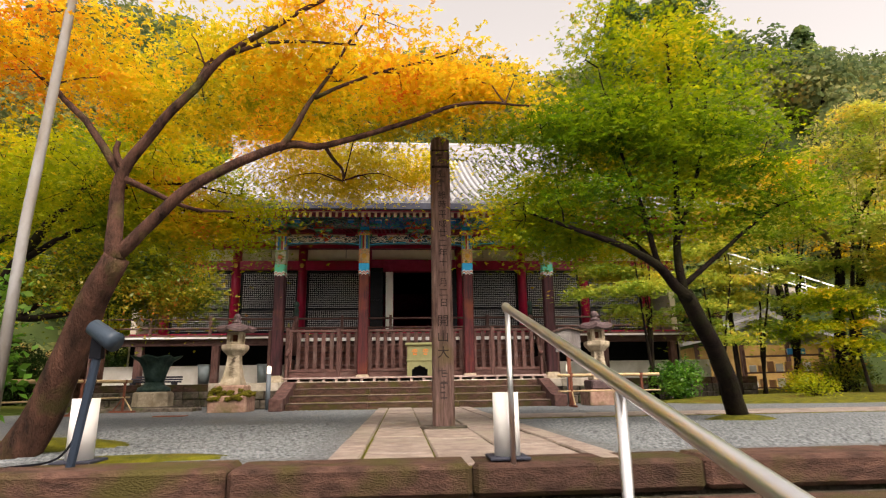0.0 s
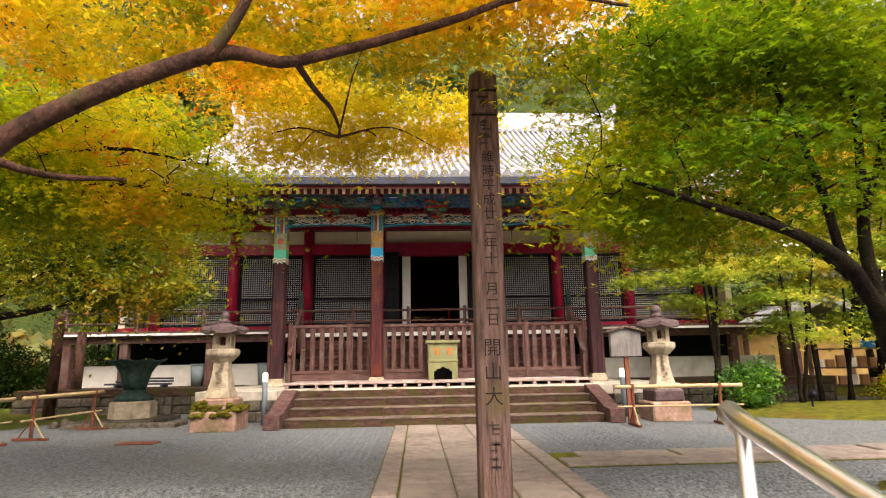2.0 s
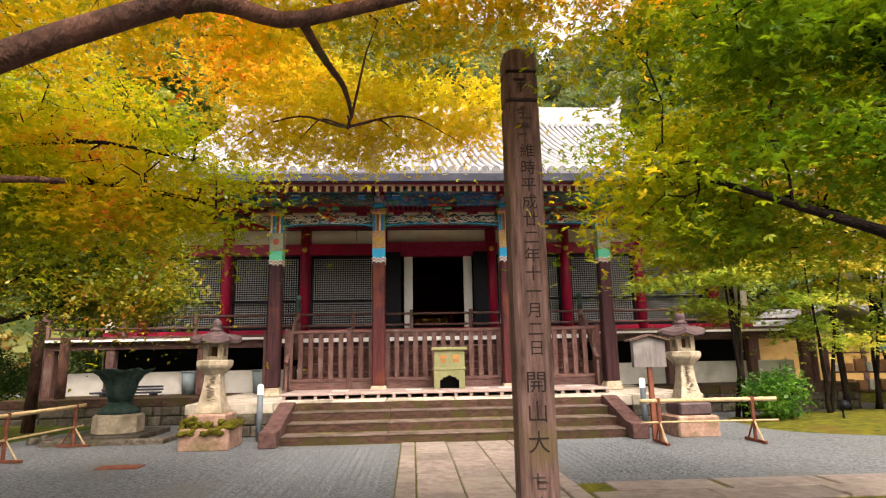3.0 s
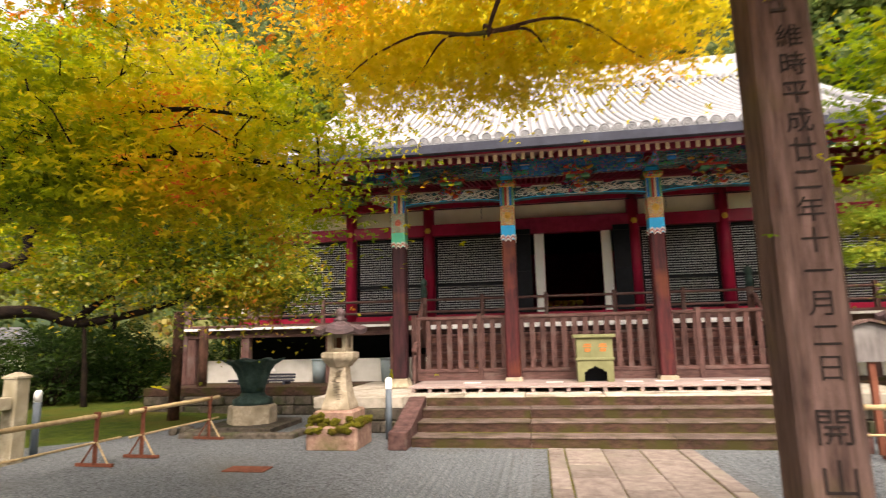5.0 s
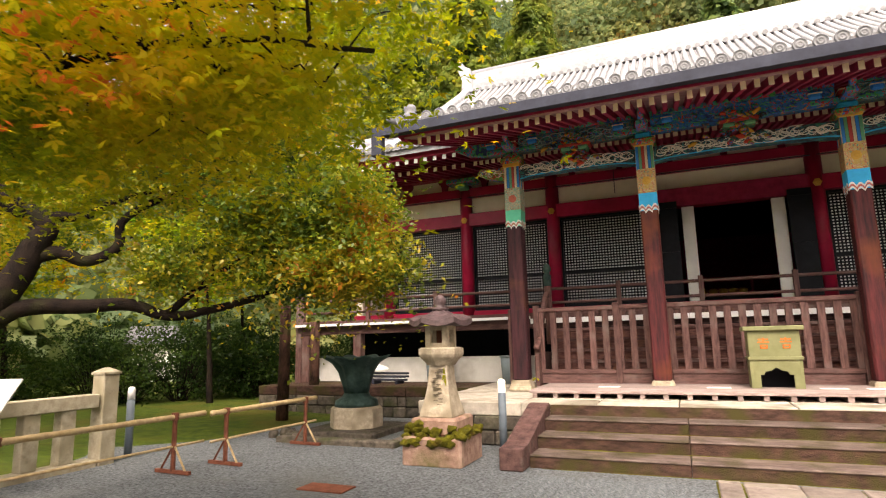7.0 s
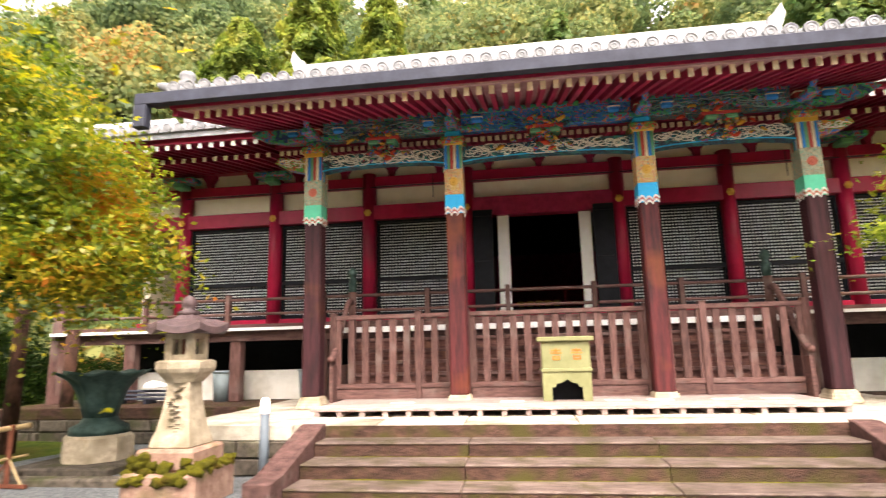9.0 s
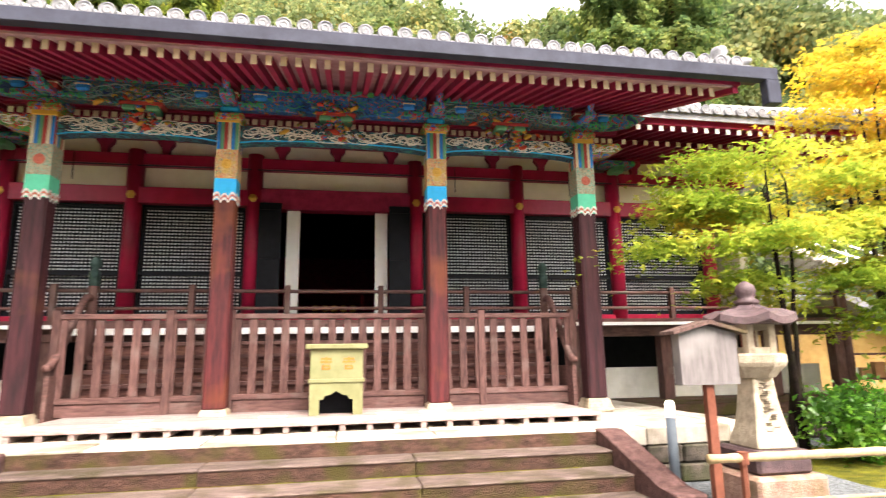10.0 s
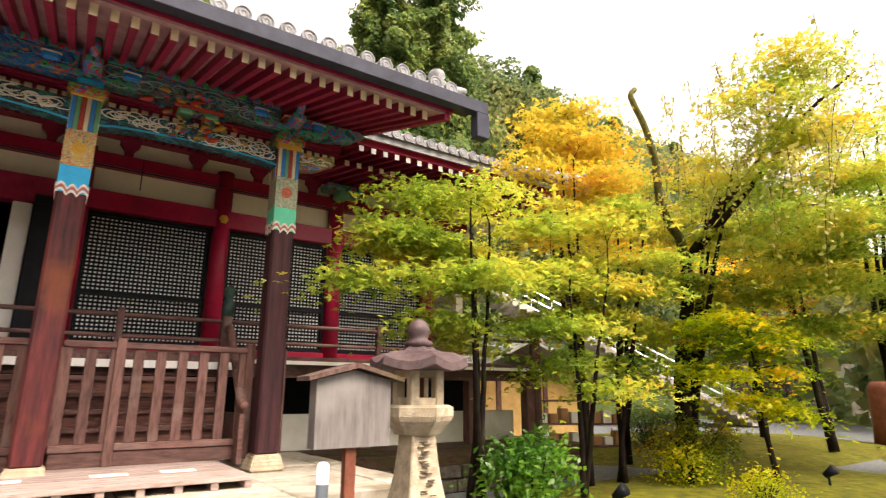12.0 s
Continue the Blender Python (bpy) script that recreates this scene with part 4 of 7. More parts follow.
for s in (-1, 1):
    yh = 0.6 + 1.15 * (EAVE_X - VERGE_X)
    gx = s * (VERGE_X - 0.5)
    structure(f"gable_{'east' if s > 0 else 'west'}", mesh_from("gable", [(gx, yh, zm(yh) - 0.2), (gx, 18, 7.0), (gx, RIDGE_Y, ZR - 0.2), (gx - s * 0.1, yh, zm(yh) - 0.2), (gx - s * 0.1, 18, 7.0), (gx - s * 0.1, RIDGE_Y, ZR - 0.2)], [(0, 1, 2), (3, 5, 4), (0, 2, 5, 3), (2, 1, 4, 5), (1, 0, 3, 4)]), M_PLASTER, "pale plaster gable under the roof verge", "gable")
    sv = [(s * EAVE_X, 0.6, 5.95), (s * EAVE_X, 21, 5.95), (s * (VERGE_X - 0.5), 18.3, 7.25), (s * (VERGE_X - 0.5), yh + 0.3, zm(yh) + 0.12)]
    structure(f"hall_roof_side_{'east' if s > 0 else 'west'}", mesh_from("side_roof", sv + [(x, y, z - 0.14) for x, y, z in sv], [(0, 1, 2, 3), (7, 6, 5, 4), (0, 4, 5, 1), (1, 5, 6, 2), (2, 6, 7, 3), (3, 7, 4, 0)]), M_TILE, "side slope of the hall roof", "roof")
    hip = thing("hip_ridge", "tiled hip ridge with an upturned corner tile", "ridge", (0, 0, 0), group="hip ridges")
    part("hip_roll", tube(bmesh.new(), [(s * (VERGE_X + (EAVE_X - VERGE_X) * t), yh + (0.62 - yh) * t, zm(yh + (0.62 - yh) * t) + 0.13 + 0.12 * t * t) for t in (0, 0.2, 0.4, 0.6, 0.8, 1.0)], [0.15, 0.15, 0.14, 0.14, 0.13, 0.11], 10), M_TILE, hip, smooth=True)
    part("corner_tile", lathe(bmesh.new(), [(0.13, 0), (0.16, 0.12), (0.09, 0.2), (0.12, 0.28), (0.03, 0.36)], 10, (s * EAVE_X, 0.66, zm(0.62) + 0.08)), M_TILEDARK, hip, smooth=True)
ridge = thing("roof_ridge", "tall pale tiled roof ridge with upturned end tiles", "ridge", (0, RIDGE_Y, zm(RIDGE_Y) - 0.1))
for i in range(5):
    part("ridge_course", bx(-8.5, 8.5, -0.3 + 0.03 * i, 0.3 - 0.03 * i, 0.17 * i, 0.17 * i + 0.15), M_TILE, ridge)
part("ridge_cap", tube(bmesh.new(), [(-8.6, 0, 0.9), (8.6, 0, 0.9)], 0.14, 10), M_TILE, ridge, smooth=True)
for i in range(56):
    part("ridge_disc", tube(bmesh.new(), [(-8.3 + i * 0.3, -0.34, 0.03), (-8.3 + i * 0.3, -0.2, 0.03)], 0.09, 8), M_TILEDARK, ridge)
for s in (-1, 1):
    b = prism(bmesh.new(), [(s * p, q) for p, q in ((8.3, 0), (8.8, 0), (8.75, 0.5), (8.95, 1.1), (8.85, 1.5), (8.65, 1.15), (8.4, 1.0))], -0.35, 0.35)
    part("ridge_end", b, M_TILE, ridge, "upturned ogre tile")
for s in (-1, 1):
    dr = thing("descending_ridge", "tiled ridge running down the roof edge", "ridge", (s * 8.6, 0, 0))
    b = tube(bmesh.new(), [(0, yv, zm(yv) + 0.14) for yv in [RIDGE_Y - 1.2 * i for i in range(7)]], 0.17, 8)
    part("ridge_roll", b, M_TILE, dr, smooth=True)
    hr = thing("porch_corner_ornament", "grey ornamental corner tile of the porch roof", "roof tile", (s * 5.35, -1.85, zp(-1.85) + 0.05))
    part("ornament", lathe(bmesh.new(), [(0.12, 0), (0.14, 0.1), (0.08, 0.14), (0.12, 0.2), (0.1, 0.27), (0.03, 0.3)], 10), M_TILEDARK, hr, smooth=True)
    part("corner_tip", tube(bmesh.new(), smooth_path([(0, 0.3, 0.05), (s * 0.2, 0, 0.02), (s * 0.42, -0.1, 0.08)], 4), [0.08] * 7 + [0.06, 0.03], 8), M_TILEDARK, hr, smooth=True)
    er = structure(f"hall_eaves_{'east' if s > 0 else 'west'}", bx(*sorted((s * 5.45, s * 10.9)), 0.75, 0.95, 5.72, 5.86), M_RED, "red eaves board of the hall roof", "eaves")
    part("white_board", bx(*sorted((s * 5.45, s * 10.95)), 0.66, 0.9, 5.85, 5.92), M_WHITE, er, "white eave board")
    part("soffit", mesh_from("soffit", [(s * 5.4, 0.8, 5.72), (s * 10.9, 0.8, 5.72), (s * 10.9, 3.4, 6.35), (s * 5.4, 3.4, 6.35)], [(0, 1, 2, 3)]), M_REDDARK, er)
    for lay, (ya, za, yb, zb) in enumerate(((0.78, 5.66, 3.3, 6.2), (1.35, 5.58, 3.3, 5.95))):
        b = bmesh.new()
        vs = [b.verts.new((xx, yy, zz)) for yy, zz in ((ya, za), (yb, zb)) for xx, zz in ((-0.035, zz - 0.035), (0.035, zz - 0.035), (0.035, zz + 0.05), (-0.035, zz + 0.05))]
        for q in ((0, 1, 2, 3), (7, 6, 5, 4), (0, 4, 5, 1), (1, 5, 6, 2), (2, 6, 7, 3), (3, 7, 4, 0)):
            b.faces.new([vs[i] for i in q])
        rm, cm = finish(b, "rafter"), finish(bx(-0.045, 0.045, ya - 0.006, ya - 0.001, za - 0.045, za + 0.055), "rafter_cap")
        for i in range(23):
            r = part("rafter", rm, M_REDDARK, er, loc=(s * (5.55 + i * 0.235), 0, 0))
            part("end_cap", cm, M_WHITE if lay == 0 else M_CREAM, r, "white-painted rafter end")
    if s > 0:
        # the hall's lower rafters run on behind the porch
        mid = structure("hall_eaves_middle", mesh_from("hall_soffit", [(-5.4, 1.36, 5.68), (5.4, 1.36, 5.68), (5.4, 3.3, 6.05), (-5.4, 3.3, 6.05), (-5.4, 1.36, 5.72), (5.4, 1.36, 5.72), (5.4, 3.3, 6.09), (-5.4, 3.3, 6.09)], [(0, 1, 2, 3), (7, 6, 5, 4), (0, 4, 5, 1), (1, 5, 6, 2), (2, 6, 7, 3), (3, 7, 4, 0)]), M_REDDARK, "dark red boards over the hall rafters", "eaves")
        for i in range(75):
            r = part("rafter", rm, M_REDDARK, mid, loc=(-5.25 + i * 0.142, 0, 0))
            part("end_cap", cm, M_CREAM, r, "cream-painted rafter end")
        part("eave_board", bx(-5.4, 5.4, 1.30, 1.42, 5.73, 5.95, bevel=0.01), M_REDDARK, mid)
    for xx in (6.2, 8.5):
        bk = tagged(part("hall_bracket", bx(s * xx - 0.4, s * xx + 0.4, Y_W - 0.5, Y_W - 0.1, 5.62, 5.75, bevel=0.03), M_BRACKET), "painted bracket arm under the hall eaves", "bracket", "hall brackets")
        part("block", bx(s * xx - 0.13, s * xx + 0.13, Y_W - 0.5, Y_W - 0.1, 5.48, 5.62, bevel=0.03), M_STRIPE[3], bk)

# ---- trees ----
def leaf_mesh(name, cen, size, nrm, kind="maple", seed=0):
    """Many leaves as small folded blades: cen (n,3), size (n), nrm (n,3) the way each leaf faces."""
    rng = np.random.default_rng(seed)
    n = len(cen)
    nrm = nrm / np.linalg.norm(nrm, axis=1, keepdims=True)
    ref = rng.normal(size=(n, 3))
    u = np.cross(nrm, ref)
    u /= np.linalg.norm(u, axis=1, keepdims=True)
    v = np.cross(nrm, u)
    if kind == "maple":
        pts = [(0, 0, 0)]
        quads = []
        for a, ln, w in ((0, 1.0, 0.20), (1.0, 0.85, 0.18), (-1.0, 0.85, 0.18)):
            k = len(pts)
            for r, o in ((0.45, -w), (ln, 0), (0.45, w)):
                pts.append((r * math.cos(a) - o * math.sin(a), r * math.sin(a) + o * math.cos(a), -0.25 * r * r))
            quads.append((0, k, k + 1, k + 2))
    elif kind == "clump":
        pts = [(-0.6, -0.4, 0), (0.5, -0.6, 0.15), (0.65, 0.45, -0.1), (-0.45, 0.6, 0.2)]
        quads = [(0, 1, 2, 3)]
    else:
        pts = [(0, 0, 0), (0.5, -0.28, 0.06), (1, 0, -0.08), (0.5, 0.28, 0.06)]
        quads = [(0, 1, 2, 3)]
    P = np.array(pts)
    V = cen[:, None, :] + size[:, None, None] * (P[None, :, 0:1] * u[:, None, :] + P[None, :, 1:2] * v[:, None, :] + P[None, :, 2:3] * nrm[:, None, :])
    Q = (np.array(quads)[None] + (np.arange(n) * len(pts))[:, None, None]).reshape(-1, 4)
    me = bpy.data.meshes.new(name)
    me.vertices.add(n * len(pts))
    me.vertices.foreach_set("co", V.reshape(-1))
    me.loops.add(Q.size)
    me.loops.foreach_set("vertex_index", Q.reshape(-1).astype(np.int32))
    me.polygons.add(len(Q))
    me.polygons.foreach_set("loop_start", np.arange(0, Q.size, 4, dtype=np.int32))
    me.update(calc_edges=True)
    return me


def pads_in(blobs, rng):
    """Leaf pads scattered in ellipsoids: (centre, radii, pads). Returns pad centres."""
    out = []
    for c, r, n in blobs:
        p = rng.normal(size=(n, 3))
        p /= np.linalg.norm(p, axis=1, keepdims=True)
        p *= rng.uniform(0.15, 1.0, size=(n, 1)) ** 0.55
        out.append(np.array(c) + p * np.array(r))
    return np.concatenate(out)


def foliage(pads, per, rx, rz, leaf, rng, droop=0.25, flat=1.0):
    cs, ss, ns = [], [], []
    for p in pads:
        k = int(per * rng.uniform(0.6, 1.3))
        r = rx * rng.uniform(0.6, 1.25)
        q = rng.normal(size=(k, 3)) * np.array([r, r, rz])
        q[:, 2] -= droop * (q[:, 0] ** 2 + q[:, 1] ** 2) / r
        cs.append(p + q)
        nn = rng.normal(size=(k, 3)) * 0.45
        nn[:, 2] += flat
        ns.append(nn)
        ss.append(leaf * rng.uniform(0.6, 1.2, k))
    return np.concatenate(cs), np.concatenate(ss), np.concatenate(ns)


def limb(bm, pts, r0, r1, n=10, sub=5, wob=0.03, seed=0):
    p = smooth_path(pts, sub)
    p = [q + Vector((noise.noise(q * 2.3 + Vector((seed, 0, 0))), noise.noise(q * 2.3 + Vector((0, seed, 9))), 0.5 * noise.noise(q * 2.3 + Vector((4, 0, seed))))) * wob for q in p]
    m = len(p) - 1
    tube(bm, p, [r0 + (r1 - r0) * (i / m) ** 0.8 for i in range(m + 1)], n)
    return p


def tree(name, label, base, limbs, blobs, leafmat, bark, per=130, rx=0.32, rz=0.07, leaf=0.06, kind="maple", seed=1, twigs=True, droop=0.25, flat=1.0, category="maple tree"):
    """A trunk with limbs, twigs out to every leaf pad, and a crown of single leaves."""
    rng = np.random.default_rng(seed)
    t = thing(name, label, category, base)
    B = Vector(base)
    spine = []
    for i, (pts, r0, r1) in enumerate(limbs):
        bm = bmesh.new()
        p = limb(bm, [Vector(q) - B for q in pts], r0, r1, 10 if r0 > 0.05 else 7, seed=seed + i)
        part("trunk" if i == 0 else "limb", bm, bark, t, smooth=True)
        spine += p[2:]
    pads = pads_in(blobs, rng) - np.array(base)
    if twigs:
        bm = bmesh.new()
        nodes = [Vector(w) for w in spine]
        arr = np.array([tuple(w) for w in nodes])
        order = sorted(range(len(pads)), key=lambda k: float(np.min(np.sum((arr - pads[k]) ** 2, 1))))
        grown = arr
        for k in order:
            q = Vector(pads[k])
            d2 = np.sum((grown - pads[k]) ** 2, 1) + rng.uniform(0, 0.15, len(grown))
            w = int(np.argmin(d2))
            s = Vector(grown[w])
            mid = s.lerp(q, 0.5) + Vector((rng.normal() * 0.05, rng.normal() * 0.05, 0.05 + 0.06 * (s - q).length))
            r_ = 0.011 if w < len(arr) else 0.007
            tube(bm, [s, s.lerp(mid, 0.55), mid, mid.lerp(q, 0.55), q], [r_, r_ * 0.85, r_ * 0.7, r_ * 0.5, r_ * 0.35], 4, cap=False)
            grown = np.vstack([grown, pads[k], np.array(mid)])
        tagged(part("twigwork", bm, bark, t), kind="stuff")
    c, s_, n_ = foliage(pads, per, rx, rz, leaf, rng, droop, flat)
    tagged(part("crown", leaf_mesh("crown", c, s_, n_, kind, seed), leafmat, t), kind="stuff")
    return t


L_ORANGE = leaf_material("autumn_maple_leaves", [(0.0, (0.34, 0.36, 0.02)), (0.25, (0.60, 0.49, 0.02)), (0.55, (0.78, 0.52, 0.025)), (0.8, (0.80, 0.40, 0.02)), (1.0, (0.72, 0.18, 0.02))], 0.55)
L_OLIVE = leaf_material("turning_maple_leaves", [(0.0, (0.11, 0.18, 0.008)), (0.35, (0.28, 0.34, 0.010)), (0.65, (0.51, 0.46, 0.015)), (0.9, (0.64, 0.40, 0.018)), (1.0, (0.58, 0.14, 0.02))], 0.7, 0.35, 0.3)
L_GREEN = leaf_material("green_maple_leaves", [(0.0, (0.045, 0.115, 0.005)), (0.3, (0.14, 0.235, 0.007)), (0.58, (0.29, 0.35, 0.010)), (0.84, (0.58, 0.48, 0.016)), (1.0, (0.68, 0.34, 0.02))], 0.6, 0.35, 0.36)
L_OLD = leaf_material("old_tree_leaves", [(0.0, (0.03, 0.07, 0.008)), (0.3, (0.11, 0.17, 0.012)), (0.55, (0.25, 0.27, 0.018)), (0.8, (0.50, 0.37, 0.025)), (1.0, (0.64, 0.21, 0.03))], 0.75, 0.8, 0.5)
L_YELLOW = leaf_material("yellow_green_leaves", [(0.0, (0.12, 0.23, 0.03)), (0.3, (0.28, 0.39, 0.045)), (0.6, (0.50, 0.50, 0.065)), (0.85, (0.72, 0.49, 0.055)), (1.0, (0.72, 0.27, 0.05))], 0.5, 0.35, 0.34)
# brighter copy of L_CEDAR, with sunlight put into the needle colour
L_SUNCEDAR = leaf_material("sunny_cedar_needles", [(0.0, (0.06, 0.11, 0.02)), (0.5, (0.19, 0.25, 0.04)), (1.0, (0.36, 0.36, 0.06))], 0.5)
L_BUSH = leaf_material("bright_green_leaves", [(0.0, (0.03, 0.11, 0.012)), (0.5, (0.085, 0.24, 0.02)), (1.0, (0.20, 0.36, 0.04))], 1.5, 1.0)
# distance haze is mixed into these leaf colours: paler, with more blue
L_HAZEWOODS = leaf_material("hill_woods", [(0.0, (0.075, 0.12, 0.055)), (0.35, (0.13, 0.185, 0.07)), (0.62, (0.20, 0.235, 0.085)), (0.85, (0.30, 0.295, 0.10)), (0.96, (0.40, 0.32, 0.09)), (1.0, (0.43, 0.24, 0.08))], 0.10)
# evergreen leaves with the understory's shade put into their colour
L_SHADE = leaf_material("shaded_evergreen_leaves", [(0.0, (0.012, 0.03, 0.008)), (0.5, (0.03, 0.065, 0.012)), (1.0, (0.075, 0.12, 0.02))], 0.6)
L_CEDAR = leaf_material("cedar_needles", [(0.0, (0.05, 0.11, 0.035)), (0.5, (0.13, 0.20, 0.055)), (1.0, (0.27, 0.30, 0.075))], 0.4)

autumn = tree("autumn_maple", "old maple with orange-yellow leaves and a dark leaning trunk", (-3.3, -11.95, 0),
     [([(-3.5, -11.85, -0.05), (-3.25, -11.95, 0.4), (-2.95, -12.15, 1.0), (-2.68, -12.3, 1.55)], 0.17, 0.10),
      ([(-2.7, -12.3, 1.5), (-2.25, -12.2, 2.12), (-1.55, -11.98, 2.63), (-1.16, -11.64, 2.8), (-0.4, -11.5, 3.12), (0.27, -11.3, 3.46), (1.0, -11.0, 3.6)], 0.058, 0.012),
      ([(-2.7, -12.3, 1.5), (-2.8, -12.2, 2.0), (-2.75, -12.2, 2.3), (-2.55, -12.2, 2.65), (-2.2, -12.2, 3.15), (-1.96, -12.2, 3.42), (-1.4, -12.2, 3.85), (-0.8, -12.1, 4.3)], 0.07, 0.016),
      ([(-1.55, -11.98, 2.6), (-1.35, -12.0, 2.95), (-1.15, -12.0, 3.3), (-0.8, -12.0, 3.9)], 0.036, 0.01),
      ([(-1.25, -12.0, 3.1), (-0.8, -11.9, 3.4), (0.1, -11.7, 3.8)], 0.022, 0.008),
      ([(-2.0, -12.2, 3.4), (-1.5, -12.2, 3.55), (-0.8, -12.1, 3.6)], 0.025, 0.008),
      ([(-1.2, -11.68, 2.78), (-1.1, -11.3, 2.75), (-1.1, -10.6, 2.9), (-1.2, -9.8, 3.1)], 0.022, 0.008),
      ([(-2.72, -12.25, 2.2), (-2.3, -12.0, 2.05), (-2.0, -11.7, 2.1)], 0.03, 0.01),
      ([(-2.76, -12.2, 2.25), (-3.4, -11.9, 3.0), (-4.2, -11.2, 3.7), (-4.6, -10.2, 4.2)], 0.04, 0.012),
      ([(-2.2, -12.2, 3.15), (-2.4, -11.4, 3.8), (-2.6, -10.2, 4.2)], 0.035, 0.012),
      ([(-2.75, -12.2, 2.3), (-2.82, -12.2, 2.45), (-2.8, -12.2, 2.55)], 0.035, 0.02)],
     [((-2.6, -9.9, 4.35), (2.4, 1.2, 0.65), 105), ((-0.7, -10.4, 4.1), (1.7, 0.9, 0.5), 50), ((-1.3, -11.7, 3.75), (1.5, 0.6, 0.4), 40), ((-4.2, -11.4, 3.9), (1.0, 0.7, 0.6), 36),
      ((0.3, -10.6, 4.0), (1.1, 0.6, 0.35), 28), ((-2.6, -6.6, 5.2), (1.6, 0.7, 0.5), 34)],
     L_ORANGE, M_BARK, per=130, rx=0.27, rz=0.05, leaf=0.058, seed=3, droop=0.12)
L_GOLD = leaf_material("golden_maple_leaves", [(0.0, (0.46, 0.46, 0.03)), (0.4, (0.76, 0.64, 0.03)), (0.8, (0.84, 0.68, 0.05)), (1.0, (0.80, 0.44, 0.03))], 0.9)
rng = np.random.default_rng(19)
spray = pads_in([((-1.5, -8.95, 3.5), (1.05, 0.5, 0.36), 64), ((-0.4, -8.9, 3.62), (0.75, 0.45, 0.33), 46)], rng) - np.array((-3.3, -11.95, 0))
c, s_, n_ = foliage(spray, 85, 0.19, 0.06, 0.052, rng, 0.1, 0.8)
tagged(part("hanging_spray", leaf_mesh("hanging_spray", c, s_, n_, "maple", 19), L_GOLD, autumn, "golden hanging leaves"), kind="stuff")
for k in range(5):
    bm = bmesh.new()
    e = Vector((-2.3 + k * 0.5, -8.9 + 0.1 * (k % 2), 3.35)) - Vector((-3.3, -11.95, 0))
    limb(bm, [Vector((2.1, 2.1, 3.1)), Vector((2.1, 2.1, 3.1)).lerp(e, 0.5) + Vector((0, 0, 0.15)), e], 0.012, 0.004, 5, seed=k)
    part("twig", bm, M_BARK, autumn)
tree("turning_maple", "maple with olive-yellow leaves hanging in flat sprays", (-6.4, -8.6, 0),
     [([(-6.4, -8.6, -0.05), (-6.3, -8.5, 0.9), (-6.1, -8.5, 1.9), (-5.6, -8.5, 2.8), (-5.0, -8.5, 3.5)], 0.13, 0.05),
      ([(-5.9, -8.5, 2.3), (-5.0, -8.7, 2.75), (-4.0, -8.7, 3.05), (-3.0, -8.7, 2.95), (-2.2, -8.7, 2.7)], 0.05, 0.01),
      ([(-5.2, -8.5, 3.3), (-4.0, -8.3, 3.6), (-3.0, -8.0, 3.5)], 0.04, 0.01),
      ([(-5.6, -8.5, 2.9), (-5.2, -7.5, 3.3), (-4.6, -6.8, 3.4)], 0.04, 0.01)],
     [((-3.7, -8.6, 2.95), (1.6, 0.75, 0.38), 70), ((-4.3, -7.9, 3.5), (2.0, 1.0, 0.55), 70), ((-5.2, -9.2, 3.4), (1.2, 0.9, 0.6), 40), ((-5.0, -8.0, 4.3), (1.8, 1.2, 0.5), 60), ((-6.6, -8.0, 3.6), (1.3, 1.3, 0.9), 50)],
     L_OLIVE, M_BARKDARK, per=135, rx=0.28, rz=0.05, leaf=0.055, seed=5)
tree("green_maple", "leaning maple with green leaves turning yellow", (3.95, -9.4, 0),
     [([(4.0, -9.35, -0.05), (3.7, -9.7, 0.5), (3.3, -10.1, 1.0), (2.85, -10.5, 1.5)], 0.14, 0.09),
      ([(2.87, -10.5, 1.45), (2.45, -10.75, 1.75), (2.02, -10.95, 1.95), (1.5, -10.8, 2.2), (1.0, -10.5, 2.5)], 0.07, 0.014),
      ([(2.85, -10.5, 1.5), (2.82, -10.5, 2.1), (2.9, -10.5, 2.8), (2.95, -10.5, 4.1), (3.0, -10.5, 5.0)], 0.06, 0.01),
      ([(2.5, -10.7, 1.75), (2.3, -10.7, 2.7), (2.15, -10.6, 3.4), (2.05, -10.5, 4.4)], 0.038, 0.008),
      ([(2.85, -10.5, 2.2), (3.2, -10.4, 2.9), (3.5, -10.3, 3.9), (3.6, -10.2, 4.8)], 0.04, 0.008),
      ([(2.85, -10.5, 1.6), (3.5, -10.4, 2.1), (4.2, -10.3, 2.6), (4.9, -10.2, 2.9)], 0.04, 0.008),
      ([(2.7, -10.6, 1.65), (2.3, -9.8, 2.5), (1.7, -8.9, 3.0)], 0.035, 0.008)],
     [((2.0, -10.0, 2.55), (1.5, 1.1, 0.55), 85), ((2.9, -10.1, 3.5), (1.7, 1.3, 0.75), 110), ((2.9, -10.2, 4.7), (1.6, 1.1, 0.8), 60), ((4.3, -10.0, 2.9), (1.0, 0.9, 0.6), 46), ((1.7, -8.6, 3.3), (0.9, 0.7, 0.45), 36), ((1.5, -10.2, 3.5), (0.9, 0.9, 0.5), 34), ((3.2, -8.8, 4.2), (1.6, 0.8, 0.9), 34)],
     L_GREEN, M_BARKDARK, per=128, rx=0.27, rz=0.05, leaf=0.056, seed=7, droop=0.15)
